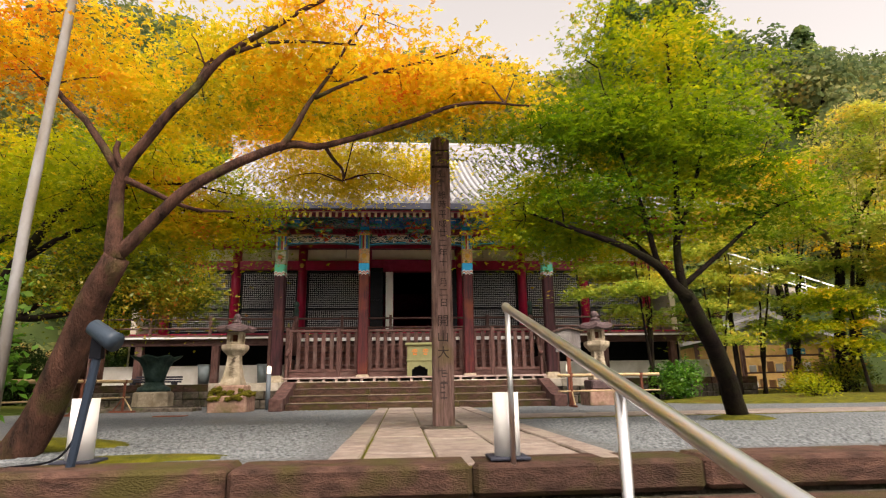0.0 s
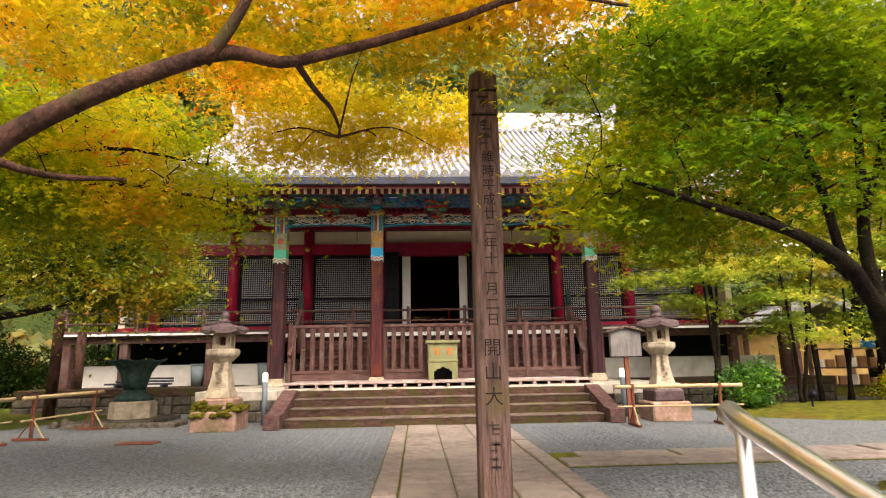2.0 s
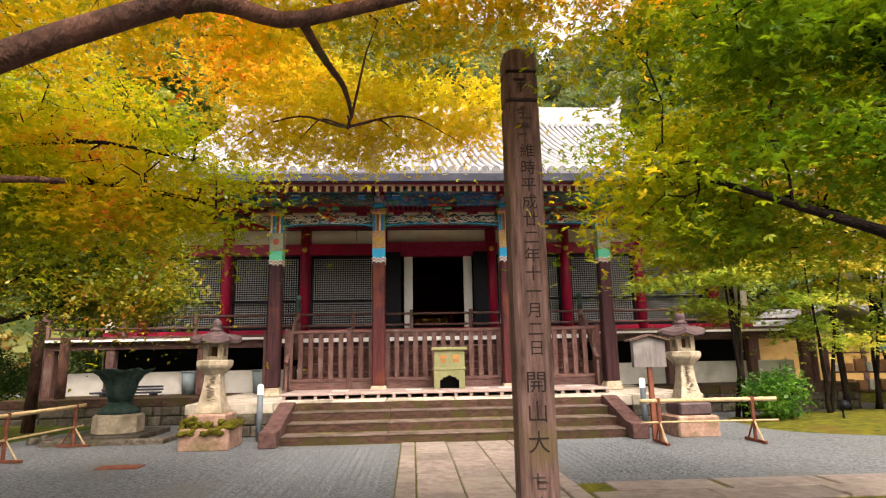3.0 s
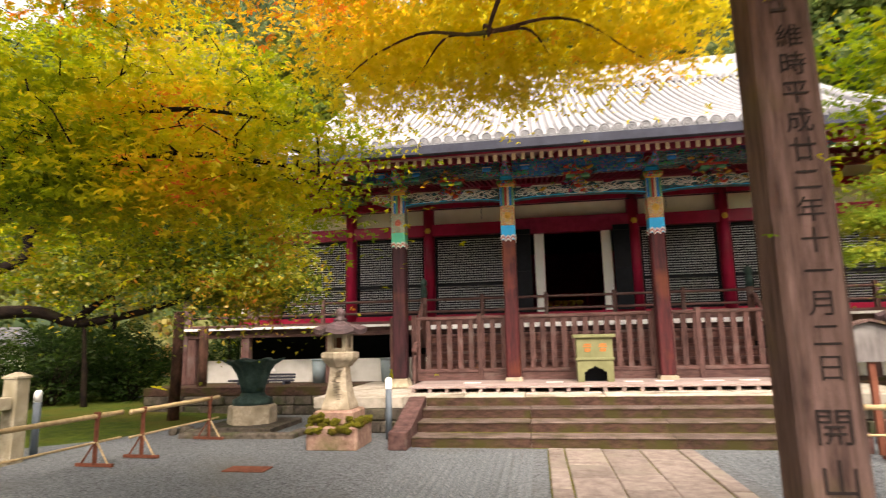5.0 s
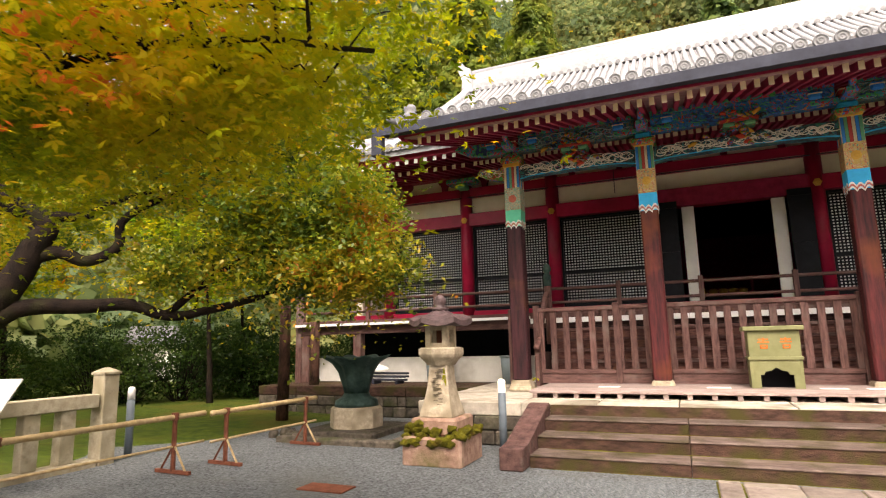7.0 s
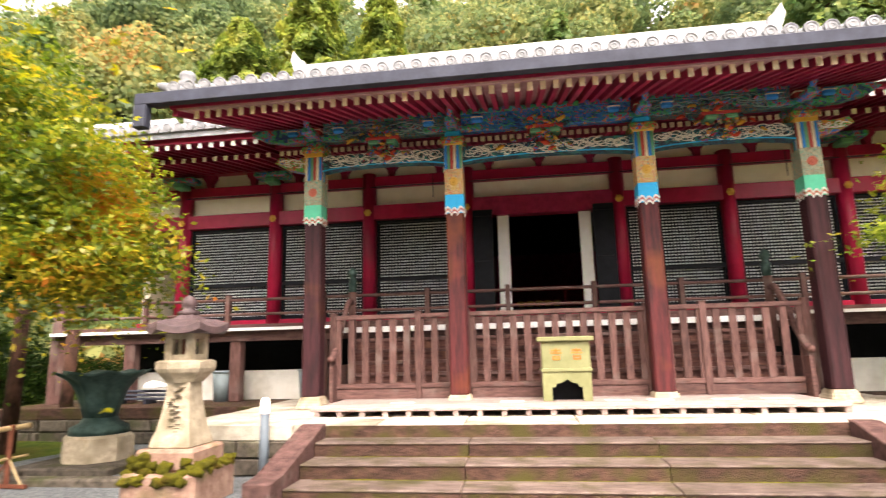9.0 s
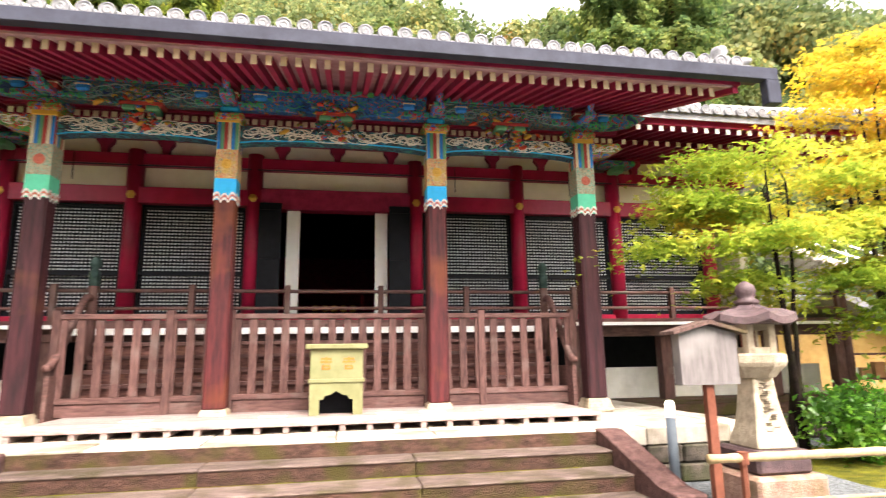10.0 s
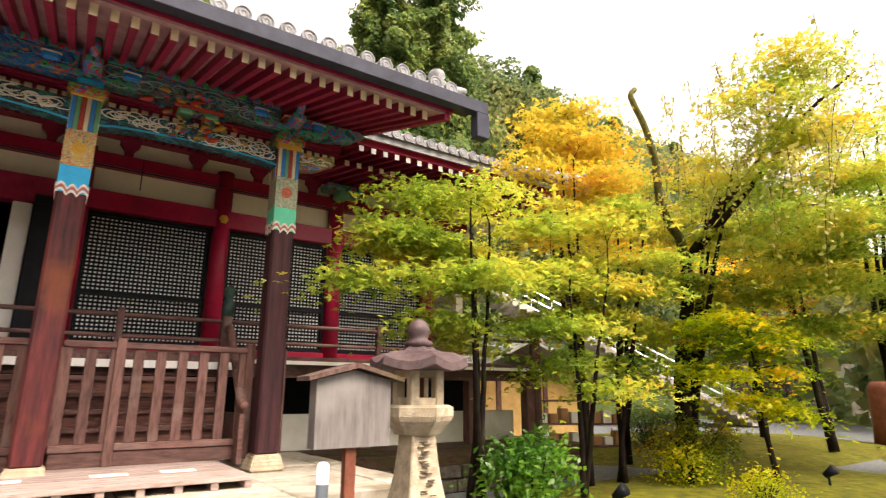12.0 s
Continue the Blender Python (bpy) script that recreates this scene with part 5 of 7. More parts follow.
tree("old_spreading_tree", "old dark-limbed tree with small green and russet leaves", (-10.9, -6.3, 0),
     [([(-10.95, -6.35, -0.05), (-10.75, -6.15, 0.9), (-10.4, -5.8, 1.75), (-10.1, -5.45, 2.42), (-9.9, -5.25, 3.07), (-9.8, -5.15, 3.41), (-10.0, -5.35, 3.65)], 0.32, 0.13),
      ([(-10.35, -5.75, 1.75), (-9.98, -5.34, 2.16), (-9.48, -4.8, 2.21), (-9.0, -4.29, 2.23), (-8.63, -3.9, 2.06), (-8.13, -3.36, 2.2), (-7.53, -2.73, 2.48), (-6.9, -2.4, 2.9)], 0.15, 0.04),
      ([(-9.91, -5.27, 3.3), (-9.75, -5.1, 3.53), (-9.46, -4.78, 3.61), (-9.19, -4.5, 3.87), (-8.6, -4.1, 4.1)], 0.11, 0.04),
      ([(-9.95, -5.3, 2.9), (-9.66, -5.0, 3.01), (-9.42, -4.75, 2.89), (-9.16, -4.47, 3.13), (-9.13, -4.43, 3.56), (-8.71, -3.98, 4.0), (-8.2, -3.44, 4.45), (-7.83, -3.05, 4.6)], 0.12, 0.035),
      ([(-10.0, -5.35, 3.55), (-10.37, -5.75, 4.13), (-10.19, -5.56, 4.35), (-9.93, -5.28, 4.53), (-9.8, -5.14, 4.73), (-9.98, -5.34, 5.08), (-10.06, -5.43, 5.5)], 0.14, 0.05),
      ([(-8.2, -3.44, 4.4), (-8.24, -3.48, 5.06), (-8.0, -3.2, 5.6)], 0.05, 0.02),
      ([(-8.63, -3.9, 2.1), (-8.3, -3.5, 2.6), (-7.6, -3.0, 3.2), (-6.6, -2.6, 3.5)], 0.07, 0.02),
      ([(-10.4, -5.8, 1.8), (-11.4, -5.3, 2.6), (-12.2, -4.8, 3.4)], 0.12, 0.03)],
     [((-6.35, -2.85, 3.0), (1.7, 1.2, 0.65), 130), ((-6.9, -3.1, 3.95), (1.9, 1.4, 0.65), 115), ((-7.3, -3.2, 4.9), (1.7, 1.2, 0.5), 60), ((-9.3, -4.0, 4.6), (1.9, 1.5, 0.7), 70), ((-8.6, -3.6, 3.0), (1.1, 0.9, 0.35), 30), ((-12.2, -4.8, 4.2), (2.2, 1.8, 1.2), 70), ((-8.2, -3.6, 5.4), (2.0, 1.4, 0.5), 55)],
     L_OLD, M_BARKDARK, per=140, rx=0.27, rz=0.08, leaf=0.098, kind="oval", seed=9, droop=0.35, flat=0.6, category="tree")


def slim_tree(base, h, tilt, blobs, mat, seed, stems=3, per=105, leaf=0.094, name="garden_maple", label="slender garden maple with layered yellow-green leaves", r=0.055, kind="maple"):
    rng = np.random.default_rng(seed)
    limbs = []
    for k in range(stems):
        dx, dy = tilt[0] + rng.normal() * 0.25 * h / 3, tilt[1] + rng.normal() * 0.2 * h / 3
        x, y, z = base
        limbs.append(([(x + rng.normal() * 0.06, y + rng.normal() * 0.06, z - 0.05), (x + dx * 0.3, y + dy * 0.3, z + h * 0.35), (x + dx * 0.6, y + dy * 0.6, z + h * 0.65), (x + dx, y + dy, z + h)], r, 0.015))
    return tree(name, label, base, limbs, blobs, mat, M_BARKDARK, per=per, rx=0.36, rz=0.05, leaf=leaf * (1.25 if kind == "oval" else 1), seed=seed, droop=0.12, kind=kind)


def layers(cx, cy, levels, seed):
    """Flat tiers of leaf pads with gaps between them: levels of (height, reach, pads)."""
    g = np.random.default_rng(seed)
    out = []
    for z, r, n in levels:
        for k in range(3):
            a_ = g.uniform(0, 6.28)
            out.append(((cx + 0.55 * r * math.cos(a_), cy + 0.4 * r * math.sin(a_), z + g.normal() * 0.12), (0.62 * r, 0.5 * r, 0.13), max(4, n // 3)))
    return out


L_GOLDEN = leaf_material("golden_garden_leaves", [(0.0, (0.30, 0.33, 0.04)), (0.45, (0.56, 0.44, 0.05)), (0.85, (0.66, 0.43, 0.05)), (1.0, (0.64, 0.24, 0.04))], 0.6, 0.35, 0.34)
slim_tree((6.5, -1.2, 0.1), 3.9, (0.2, 0.1), layers(6.4, -1.0, ((2.5, 1.0, 15), (3.1, 1.4, 21), (3.7, 1.5, 24), (4.4, 1.2, 21)), 1) + [((5.2, -0.8, 3.75), (0.7, 0.4, 0.14), 14), ((4.9, -0.8, 3.1), (0.5, 0.3, 0.1), 8)], L_YELLOW, 21, 4)
slim_tree((8.4, -1.3, 0.1), 3.4, (0.1, 0.1), layers(8.5, -1.2, ((2.0, 1.0, 15), (2.7, 1.3, 21), (3.5, 1.3, 24), (4.3, 1.0, 18)), 2), L_YELLOW, 22, 2)
slim_tree((10.0, -0.6, 0.12), 3.8, (0.3, 0.0), layers(10.2, -0.6, ((2.2, 1.2, 18), (3.0, 1.5, 24), (4.0, 1.5, 24), (5.0, 1.2, 18)), 3), L_YELLOW, 23, 2)
slim_tree((12.2, 1.0, 0.15), 5.6, (0.4, 0.0), layers(12.4, 0.9, ((3.0, 1.5, 21), (4.0, 1.9, 27), (5.2, 1.9, 27), (6.4, 1.5, 24)), 4), L_YELLOW, 24, 3, r=0.08)
slim_tree((11.8, -2.3, 0.12), 2.6, (-0.1, 0.1), layers(11.7, -2.2, ((1.5, 0.8, 9), (2.1, 1.2, 15), (2.7, 1.0, 15)), 5), L_GREEN, 25, 1, label="slender young maple with light green leaves")
slim_tree((13.6, 0.4, 0.15), 6.2, (0.5, -0.8), layers(13.8, -0.6, ((2.8, 1.8, 24), (3.8, 2.3, 30), (5.0, 2.3, 33), (6.2, 2.0, 27)), 6) + layers(12.6, -3.2, ((4.6, 1.4, 18), (5.6, 1.6, 24), (6.6, 1.6, 24), (7.6, 1.2, 18)), 7), L_YELLOW, 26, 4, r=0.13)
slim_tree((16.5, -2.6, 0.2), 7.0, (-0.3, -0.2), layers(16.0, -2.6, ((3.2, 1.8, 24), (4.6, 2.3, 30), (6.0, 2.2, 30), (7.4, 1.8, 24)), 8), L_YELLOW, 27, 3, r=0.1, kind="oval")
slim_tree((20, 2.0, 0.2), 6.0, (0.0, 0.0), [((19.5, 1.8, 5.0), (2.8, 2.0, 1.6), 60), ((18.0, 5.0, 7.0), (3.2, 2.0, 1.6), 60)], L_ORANGE, 28, 3, leaf=0.09, r=0.12, label="garden maple turning orange", kind="oval")
slim_tree((9.4, -0.5, 0.12), 5.9, (0.1, 0.2), layers(9.5, -0.3, ((4.8, 0.9, 15), (5.6, 1.2, 21), (6.4, 1.2, 21), (7.0, 0.8, 12)), 9), L_GOLDEN, 29, 2, r=0.06, label="slim garden maple with golden leaves")
slim_tree((15.2, 4.8, 0.2), 9.0, (0.1, 0.1), layers(15.0, 4.8, ((6.8, 1.8, 27), (8.0, 2.3, 36), (9.2, 2.0, 30)), 10), L_ORANGE, 41, 3, leaf=0.11, r=0.13, label="tall garden maple turning orange", kind="oval")
slim_tree((15.0, -3.6, 0.1), 5.2, (0.2, 0.3), layers(15.2, -3.2, ((3.0, 1.5, 24), (3.9, 1.9, 30), (4.9, 2.0, 33), (5.8, 1.6, 24)), 11), L_YELLOW, 42, 2, r=0.07)
slim_tree((18.5, -0.5, 0.2), 5.6, (0.2, 0.2), layers(18.4, -0.6, ((3.4, 1.8, 27), (4.6, 2.4, 36), (5.8, 2.4, 36)), 12), L_YELLOW, 43, 3, leaf=0.11, r=0.1)
# a weeping branch with moss, bare at its tip
weep = thing("weeping_cherry", "mossy bent cherry bough with hanging pale leaves", "tree", (13.2, 0.2, 0.1))
bm = bmesh.new()
limb(bm, [(0, 0, -0.05), (0.05, 0, 1.2), (0.1, -0.1, 2.4), (0.2, -0.3, 3.6), (0.1, -0.4, 4.5)], 0.2, 0.12)
part("trunk", bm, M_BARKDARK, weep, smooth=True)
bm = bmesh.new()
limb(bm, [(0.1, -0.4, 4.4), (-0.2, -0.5, 4.85), (-0.7, -0.6, 5.1), (-1.15, -0.7, 5.6), (-1.3, -0.8, 6.3), (-1.75, -0.9, 7.1), (-2.1, -0.9, 7.6), (-1.95, -0.9, 7.85)], 0.12, 0.055)
part("bough", bm, surface("mossy_bark", (0.04, 0.035, 0.02), (0.16, 0.15, 0.03), 8, 0.9, 0.8), weep, "bare moss-grown bough", smooth=True)
for k, pts in enumerate((((0.1, -0.4, 4.4), (0.5, -1.0, 5.4), (1.1, -1.8, 6.6), (1.7, -2.5, 8.0), (2.0, -2.8, 8.9)), ((0.5, -1.0, 5.4), (1.4, -0.9, 6.4), (2.3, -1.0, 7.4), (2.8, -1.2, 8.0)), ((0.2, -0.6, 4.6), (0.3, -2.0, 5.8), (0.4, -3.2, 7.0), (0.8, -4.0, 7.7)))):
    bm = bmesh.new()
    limb(bm, pts, 0.09, 0.02, seed=k + 3)
    part("limb", bm, M_BARKDARK, weep, smooth=True)
rng = np.random.default_rng(40)
bm = bmesh.new()
lc = []
for k in range(170):
    o = Vector((rng.uniform(-2.0, 3.6), rng.uniform(-4.6, 0.6), 0))
    o.z = 8.9 - 0.16 * (o.x - 1.6) ** 2 - 0.09 * (o.y + 2.6) ** 2 + rng.uniform(-2.2, 0.5)
    ln = rng.uniform(0.8, 2.0)
    d = Vector((rng.normal() * 0.15, rng.normal() * 0.15, 0))
    pts = [o + d * t * ln + Vector((0, 0, -ln * t * t * 0.6 - ln * t * 0.4)) for t in (0, 0.25, 0.5, 0.75, 1)]
    tube(bm, pts, [0.008, 0.006, 0.005, 0.004, 0.002], 4, cap=False)
    for t in np.linspace(0.05, 1, 26):
        q = o + d * t * ln + Vector((0, 0, -ln * t * t * 0.6 - ln * t * 0.4))
        lc.append((q.x + rng.normal() * 0.05, q.y + rng.normal() * 0.05, q.z))
tagged(part("hanging_twigwork", bm, M_BARK, weep), kind="stuff")
lc = np.array(lc)
tagged(part("leaves", leaf_mesh("weeping_leaves", lc, rng.uniform(0.08, 0.14, len(lc)), rng.normal(size=(len(lc), 3)), "oval", 4), leaf_material("pale_hanging_leaves", [(0, (0.26, 0.28, 0.06)), (0.5, (0.5, 0.46, 0.12)), (1, (0.6, 0.52, 0.24))], 1.0), weep), kind="stuff")


def bush(name, label, base, blobs, mat, per, leaf, seed, rx=0.16):
    rng_ = np.random.default_rng(seed)
    t = thing(name, label, "shrub", base)
    pads = pads_in(blobs, rng_)
    bm_ = bmesh.new()
    for q in pads:
        tube(bm_, [(q[0] * 0.1, q[1] * 0.1, 0), (q[0] * 0.5, q[1] * 0.5, q[2] * 0.6), tuple(q)], [0.012, 0.008, 0.004], 4, cap=False)
    tagged(part("stemwork", bm_, M_BARKDARK, t), kind="stuff")
    c, s_, n_ = foliage(pads, per, rx, 0.09, leaf, rng_, 0.2, 0.6)
    c[:, 2] = np.maximum(c[:, 2], 0.03)
    tagged(part("leaves", leaf_mesh("bush_leaves", c, s_, n_, "oval", seed), mat, t), kind="stuff")


bush("green_shrub", "bright glossy green shrub beside the lantern", (7.0, -1.7, 0), [((0, 0, 0.62), (0.6, 0.5, 0.5), 46)], L_BUSH, 60, 0.11, 31)
bush("low_shrub", "low olive garden shrub on moss", (10.6, -1.6, 0.1), [((0, 0, 0.4), (0.7, 0.5, 0.35), 34)], L_OLIVE, 60, 0.07, 32)
bush("low_shrub", "low olive garden shrub on moss", (12.4, -0.6, 0.1), [((0, 0, 0.6), (1.2, 0.7, 0.5), 50)], L_OLD, 60, 0.08, 33)
bush("clipped_shrub", "small clipped dark green shrub", (15.2, 2.6, 0.2), [((0, 0, 0.6), (0.8, 0.7, 0.5), 60)], L_CEDAR, 70, 0.07, 34)
bush("low_shrub", "straggling yellow-green shrub by the gravel", (9.6, -3.3, 0.05), [((0, 0, 0.3), (0.6, 0.4, 0.28), 26)], L_OLIVE, 50, 0.06, 35)
for i, (x, y, r) in enumerate(((-13.2, 3.4, 1.3), (-14.6, 1.9, 1.5), (-16.0, 0.3, 1.4), (-17.0, -1.6, 1.6), (-17.8, -3.6, 1.5), (-15.4, 3.6, 1.7))):
    bush("garden_shrub", "tall evergreen shrub behind the mossy lawn, coloured as in shade", (x, y, 0), [((0, 0, r * 0.8), (r * 1.1, r, r * 0.8), 62)], L_SHADE, 60, 0.12, 80 + i, 0.2)
bush("foreground_shrub", "fresh green broad-leaved shrub at the top of the steps", (-4.2, -11.75, 0), [((0, 0, 1.35), (0.42, 0.35, 0.5), 34), ((0.15, -0.1, 0.7), (0.35, 0.3, 0.2), 16)], L_BUSH, 40, 0.1, 36)
for i, (x, y, r) in enumerate(((-13.5, 3.5, 1.3), (-15.5, 1.0, 1.5), (-17.5, -2.0, 1.7), (-12.0, 5.5, 1.4), (-19, 3, 2.0), (-16, -6, 1.6), (-15, -9, 1.7), (-18, -5, 2.0), (-15.5, 5.5, 1.8), (-12.2, 9, 1.8), (-18, 7.5, 2.2), (-21, -1, 2.2), (-20, -9, 2.2))):
    bush("hedge_shrub", "evergreen shrub at the edge of the lawn, coloured as in shade", (x, y, 0), [((0, 0, r * 0.75), (r * 1.2, r, r * 0.7), 60)], L_SHADE, 60, 0.11, 50 + i, 0.25)
for i, (x, y) in enumerate(((-13.0, 1.5), (-14.5, 4.5), (-16.5, -1.5), (-18, 5), (-15.5, -5), (-12.2, 7.5), (-20, 0), (-19, -7), (-13, 9))):
    slim_tree((x, y, 0), 5.0, (0, 0), [((x, y, 4.2), (2.2, 1.8, 1.4), 46), ((x, y, 6.3), (2.2, 1.8, 1.2), 40)], (L_GREEN, L_SHADE, L_OLIVE)[i % 3], 60 + i, 1, 90, 0.12, "woodland_tree", "slim woodland tree with dark trunk", 0.09, "oval")

# ---- wooded hill behind the hall ----
def hill_z(x, y):
    a = 66 - 10 * max(0.0, min(1.0, (x - 5) / 50)) - 20 * max(0.0, min(1.0, (-x - 40) / 40))
    s_ = max(0.0, y - 25 + 13 * max(0.0, min(1.0, (x - 24) / 14)) + 10 * max(0.0, min(1.0, (-x - 24) / 14)))
    return a * (1 - math.exp(-s_ / 34)) + 1.5 * noise.noise((x * 0.06, y * 0.06, 3))


vs, fs = [], []
NX, NY = 40, 26
for j in range(NY + 1):
    for i in range(NX + 1):
        x, y = -130 + 300 * i / NX, 10 + 124 * j / NY
        vs.append((x, y, hill_z(x, y) - 0.6))
for j in range(NY):
    for i in range(NX):
        a = j * (NX + 1) + i
        fs.append((a, a + 1, a + NX + 2, a + NX + 1))
structure("hill", mesh_from("hill", vs, fs), M_SOIL, "steep wooded hillside behind the hall", "hill", smooth=True)
rng = np.random.default_rng(77)
C, S, Nn = [], [], []
CC, CS, CN = [], [], []
trunk_bm = bmesh.new()


def crown(x, y, z, r, h, k, size, acc, conic=False):
    p = rng.normal(size=(k, 3))
    p /= np.linalg.norm(p, axis=1, keepdims=True)
    if conic:
        t = rng.uniform(0, 1, k) ** 0.8
        ang = rng.uniform(0, 6.283, k)
        lump = np.array([noise.noise((math.cos(g) * 2.2 + x, math.sin(g) * 2.2 + y, 0.55 * h * u)) for g, u in zip(ang, t)])
        rad = r * (1 - t) ** 0.42 * np.maximum(0.12, 0.62 + 0.95 * lump) * rng.uniform(0.6, 1.0, k) + 0.1
        q = np.stack([rad * np.cos(ang), rad * np.sin(ang), h * (0.12 + 0.88 * t)], 1)
        nn = np.stack([np.cos(ang), np.sin(ang), np.full(k, 0.7)], 1) + rng.normal(size=(k, 3)) * 0.5
    else:
        lump = np.array([1 + 0.35 * noise.noise(Vector(v) * 1.8 + Vector((x, y, z))) for v in p])
        q = p * (lump * rng.uniform(0.72, 1.0, k))[:, None] * np.array([r, r, h])
        nn = p + rng.normal(size=(k, 3)) * 0.55
    acc[0].append(q + np.array([x, y, z]))
    acc[1].append(size * rng.uniform(0.6, 1.3, k))
    acc[2].append(nn)


count = 0
while count < 520:
    y = 13 + 85 * rng.uniform() ** 1.2
    x = rng.uniform(-75, 110)
    z = hill_z(x, y)
    if z < 2.5 or (12 < x < 26 and y < 34):
        continue
    r = rng.uniform(2.0, 3.8)
    kk = rng.uniform()
    if kk < 0.10:
        crown(x, y, z, r * 1.0, rng.uniform(7, 9.5), 1000, 0.38, (CC, CS, CN), True)
    else:
        crown(x, y, z + r * 0.9, r, r * rng.uniform(0.9, 1.4), 850 if y < 55 else 450, 0.33 if y < 55 else 0.5, (C, S, Nn))
    tube(trunk_bm, [(x, y, z - 1), (x, y, z + r)], 0.2, 5)
    count += 1
for k in range(170):
    x, y = rng.uniform(-48, 4), rng.uniform(26, 56)
    r = rng.uniform(2.0, 3.2)
    crown(x, y, hill_z(x, y) + r * 0.8, r, r * rng.uniform(0.9, 1.4), 800, 0.32, (C, S, Nn))
for k in range(120):
    x, y = rng.uniform(24, 62), rng.uniform(20, 58)
    r = rng.uniform(2.2, 3.6)
    if hill_z(x, y) > 3:
        crown(x, y, hill_z(x, y) + r * 0.5, r, r * rng.uniform(0.8, 1.2), 800, 0.32, (C, S, Nn))
tagged(part("hill_woods", leaf_mesh("hill_woods", np.concatenate(C), np.concatenate(S), np.concatenate(Nn), "clump", 8), L_HAZEWOODS), "mixed green and autumn woods on the hill, paled by painted haze", "woods", kind="stuff")
tagged(part("hill_cedars", leaf_mesh("hill_cedars", np.concatenate(CC), np.concatenate(CS), np.concatenate(CN), "clump", 9), L_CEDAR), "dark cedars among the hill woods", "woods", kind="stuff")
tagged(part("hill_trunks", trunk_bm, M_BARKDARK), "trunks of the hill woods", "woods", kind="stuff")
for i, (x, y, h, r) in enumerate(((18.6, 25.0, 33, 5.4), (23.4, 25.5, 36, 6.2), (-13.5, 24, 27, 4.4), (-18.5, 24, 24, 4.4), (-9.5, 27, 27, 4.0))):
    t = thing("tall_cedar", "tall dark green cedar behind the hall", "cedar tree", (x, y, 0), group="tall cedars")
    part("trunk", tube(bmesh.new(), [(0, 0, -0.1), (0.1, 0, h * 0.5), (0, 0, h * 0.97)], [0.45, 0.28, 0.05], 10), M_BARK, t)
    a = ([], [], [])
    crown(0, 0, 0, r, h, 26000, 0.24, a, True)
    # cedars left of the hall get the needles painted as sunlit
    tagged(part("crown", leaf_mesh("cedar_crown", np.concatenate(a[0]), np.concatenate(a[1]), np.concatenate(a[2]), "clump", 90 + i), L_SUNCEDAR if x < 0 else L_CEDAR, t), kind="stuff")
# woods that close the yard behind the camera and at the sides
a = ([], [], [])
for i in range(46):
    ang = math.pi + math.pi * i / 45
    x, y = 46 * math.cos(ang), -8 + 42 * math.sin(ang)
    crown(x, y, 4.5, 4.5, 5.5, 500, 0.8, a)
for x, y in ((30, -8), (34, 0), (38, 6), (28, -14), (-30, -8), (-34, 0), (-32, 10), (-27, 16), (-38, 18), (44, 14), (-24, -14)):
    crown(x, y, 4.0, 4.0, 5.0, 900, 0.55, a)
for i in range(26):
    u = i / 25
    crown(-22 - 6 * math.sin(math.pi * u), -18 + 40 * u, 1.4, 2.8, 2.0, 420, 0.55, a)
tagged(part("surrounding_woods", leaf_mesh("surrounding_woods", np.concatenate(a[0]), np.concatenate(a[1]), np.concatenate(a[2]), "clump", 14), L_HAZEWOODS), "woods round the temple yard", "woods", kind="stuff")

# ---- things in the yard and on the porch ----
def lettering(body, size, mat, parent, at, rot, name="lettering", spacing=1.0):
    """Written characters as thin mesh plates."""
    cu = bpy.data.curves.new(name, "FONT")
    cu.body, cu.size, cu.extrude, cu.align_x, cu.align_y = body, size, 0.0012, "CENTER", "CENTER"
    cu.space_line = spacing
    tmp = bpy.data.objects.new(name, cu)
    scene.collection.objects.link(tmp)
    dg = bpy.context.evaluated_depsgraph_get()
    me = bpy.data.meshes.new_from_object(tmp.evaluated_get(dg))
    bpy.data.objects.remove(tmp)
    ob = part(name, me, mat, parent)
    ob.matrix_basis = pose(*at, *rot)
    return ob


# inscribed memorial post
M_FADED = plain("worn_ink", (0.06, 0.042, 0.038), 0.8)
post = thing("memorial_post", "tall weathered square timber post with ink inscription", "post", (0.06, -9.8, 0))
b = bmesh.new()
W = 0.125
loops = []
for z, w in ((-0.1, 0.128), (0.25, 0.127), (3.26, 0.121), (3.265, 0.108), (3.29, 0.108), (3.295, 0.121), (3.49, 0.12), (3.495, 0.107), (3.52, 0.107), (3.525, 0.12), (3.66, 0.118), (3.72, 0.06)):
    c_ = w * 0.2
    loops.append([b.verts.new(p + (z,)) for p in ((-w + c_, -w), (w - c_, -w), (w, -w + c_), (w, w - c_), (w - c_, w), (-w + c_, w), (-w, w - c_), (-w, -w + c_))])
for p, q in zip(loops, loops[1:]):
    for i in range(8):
        b.faces.new((p[i], p[(i + 1) % 8], q[(i + 1) % 8], q[i]))
b.faces.new(loops[-1])
part("shaft", b, M_POST, post)
for z in (3.277, 3.507):
    part("groove", bx(-0.111, 0.111, -0.111, 0.111, z - 0.009, z + 0.009), M_INK, post)
for i, ch in enumerate("維時平成廿二年十一月二日"):
    lettering(ch, 0.112, M_INK, post, (0.015, -0.1265, 2.88 - i * 0.126), (90, 0, 0), "inscription")
for i, ch in enumerate("開山大"):
    lettering(ch, 0.15, M_INK, post, (0.0, -0.1295, 1.27 - i * 0.19), (90, 0, 0), "inscription")
random.seed(12)
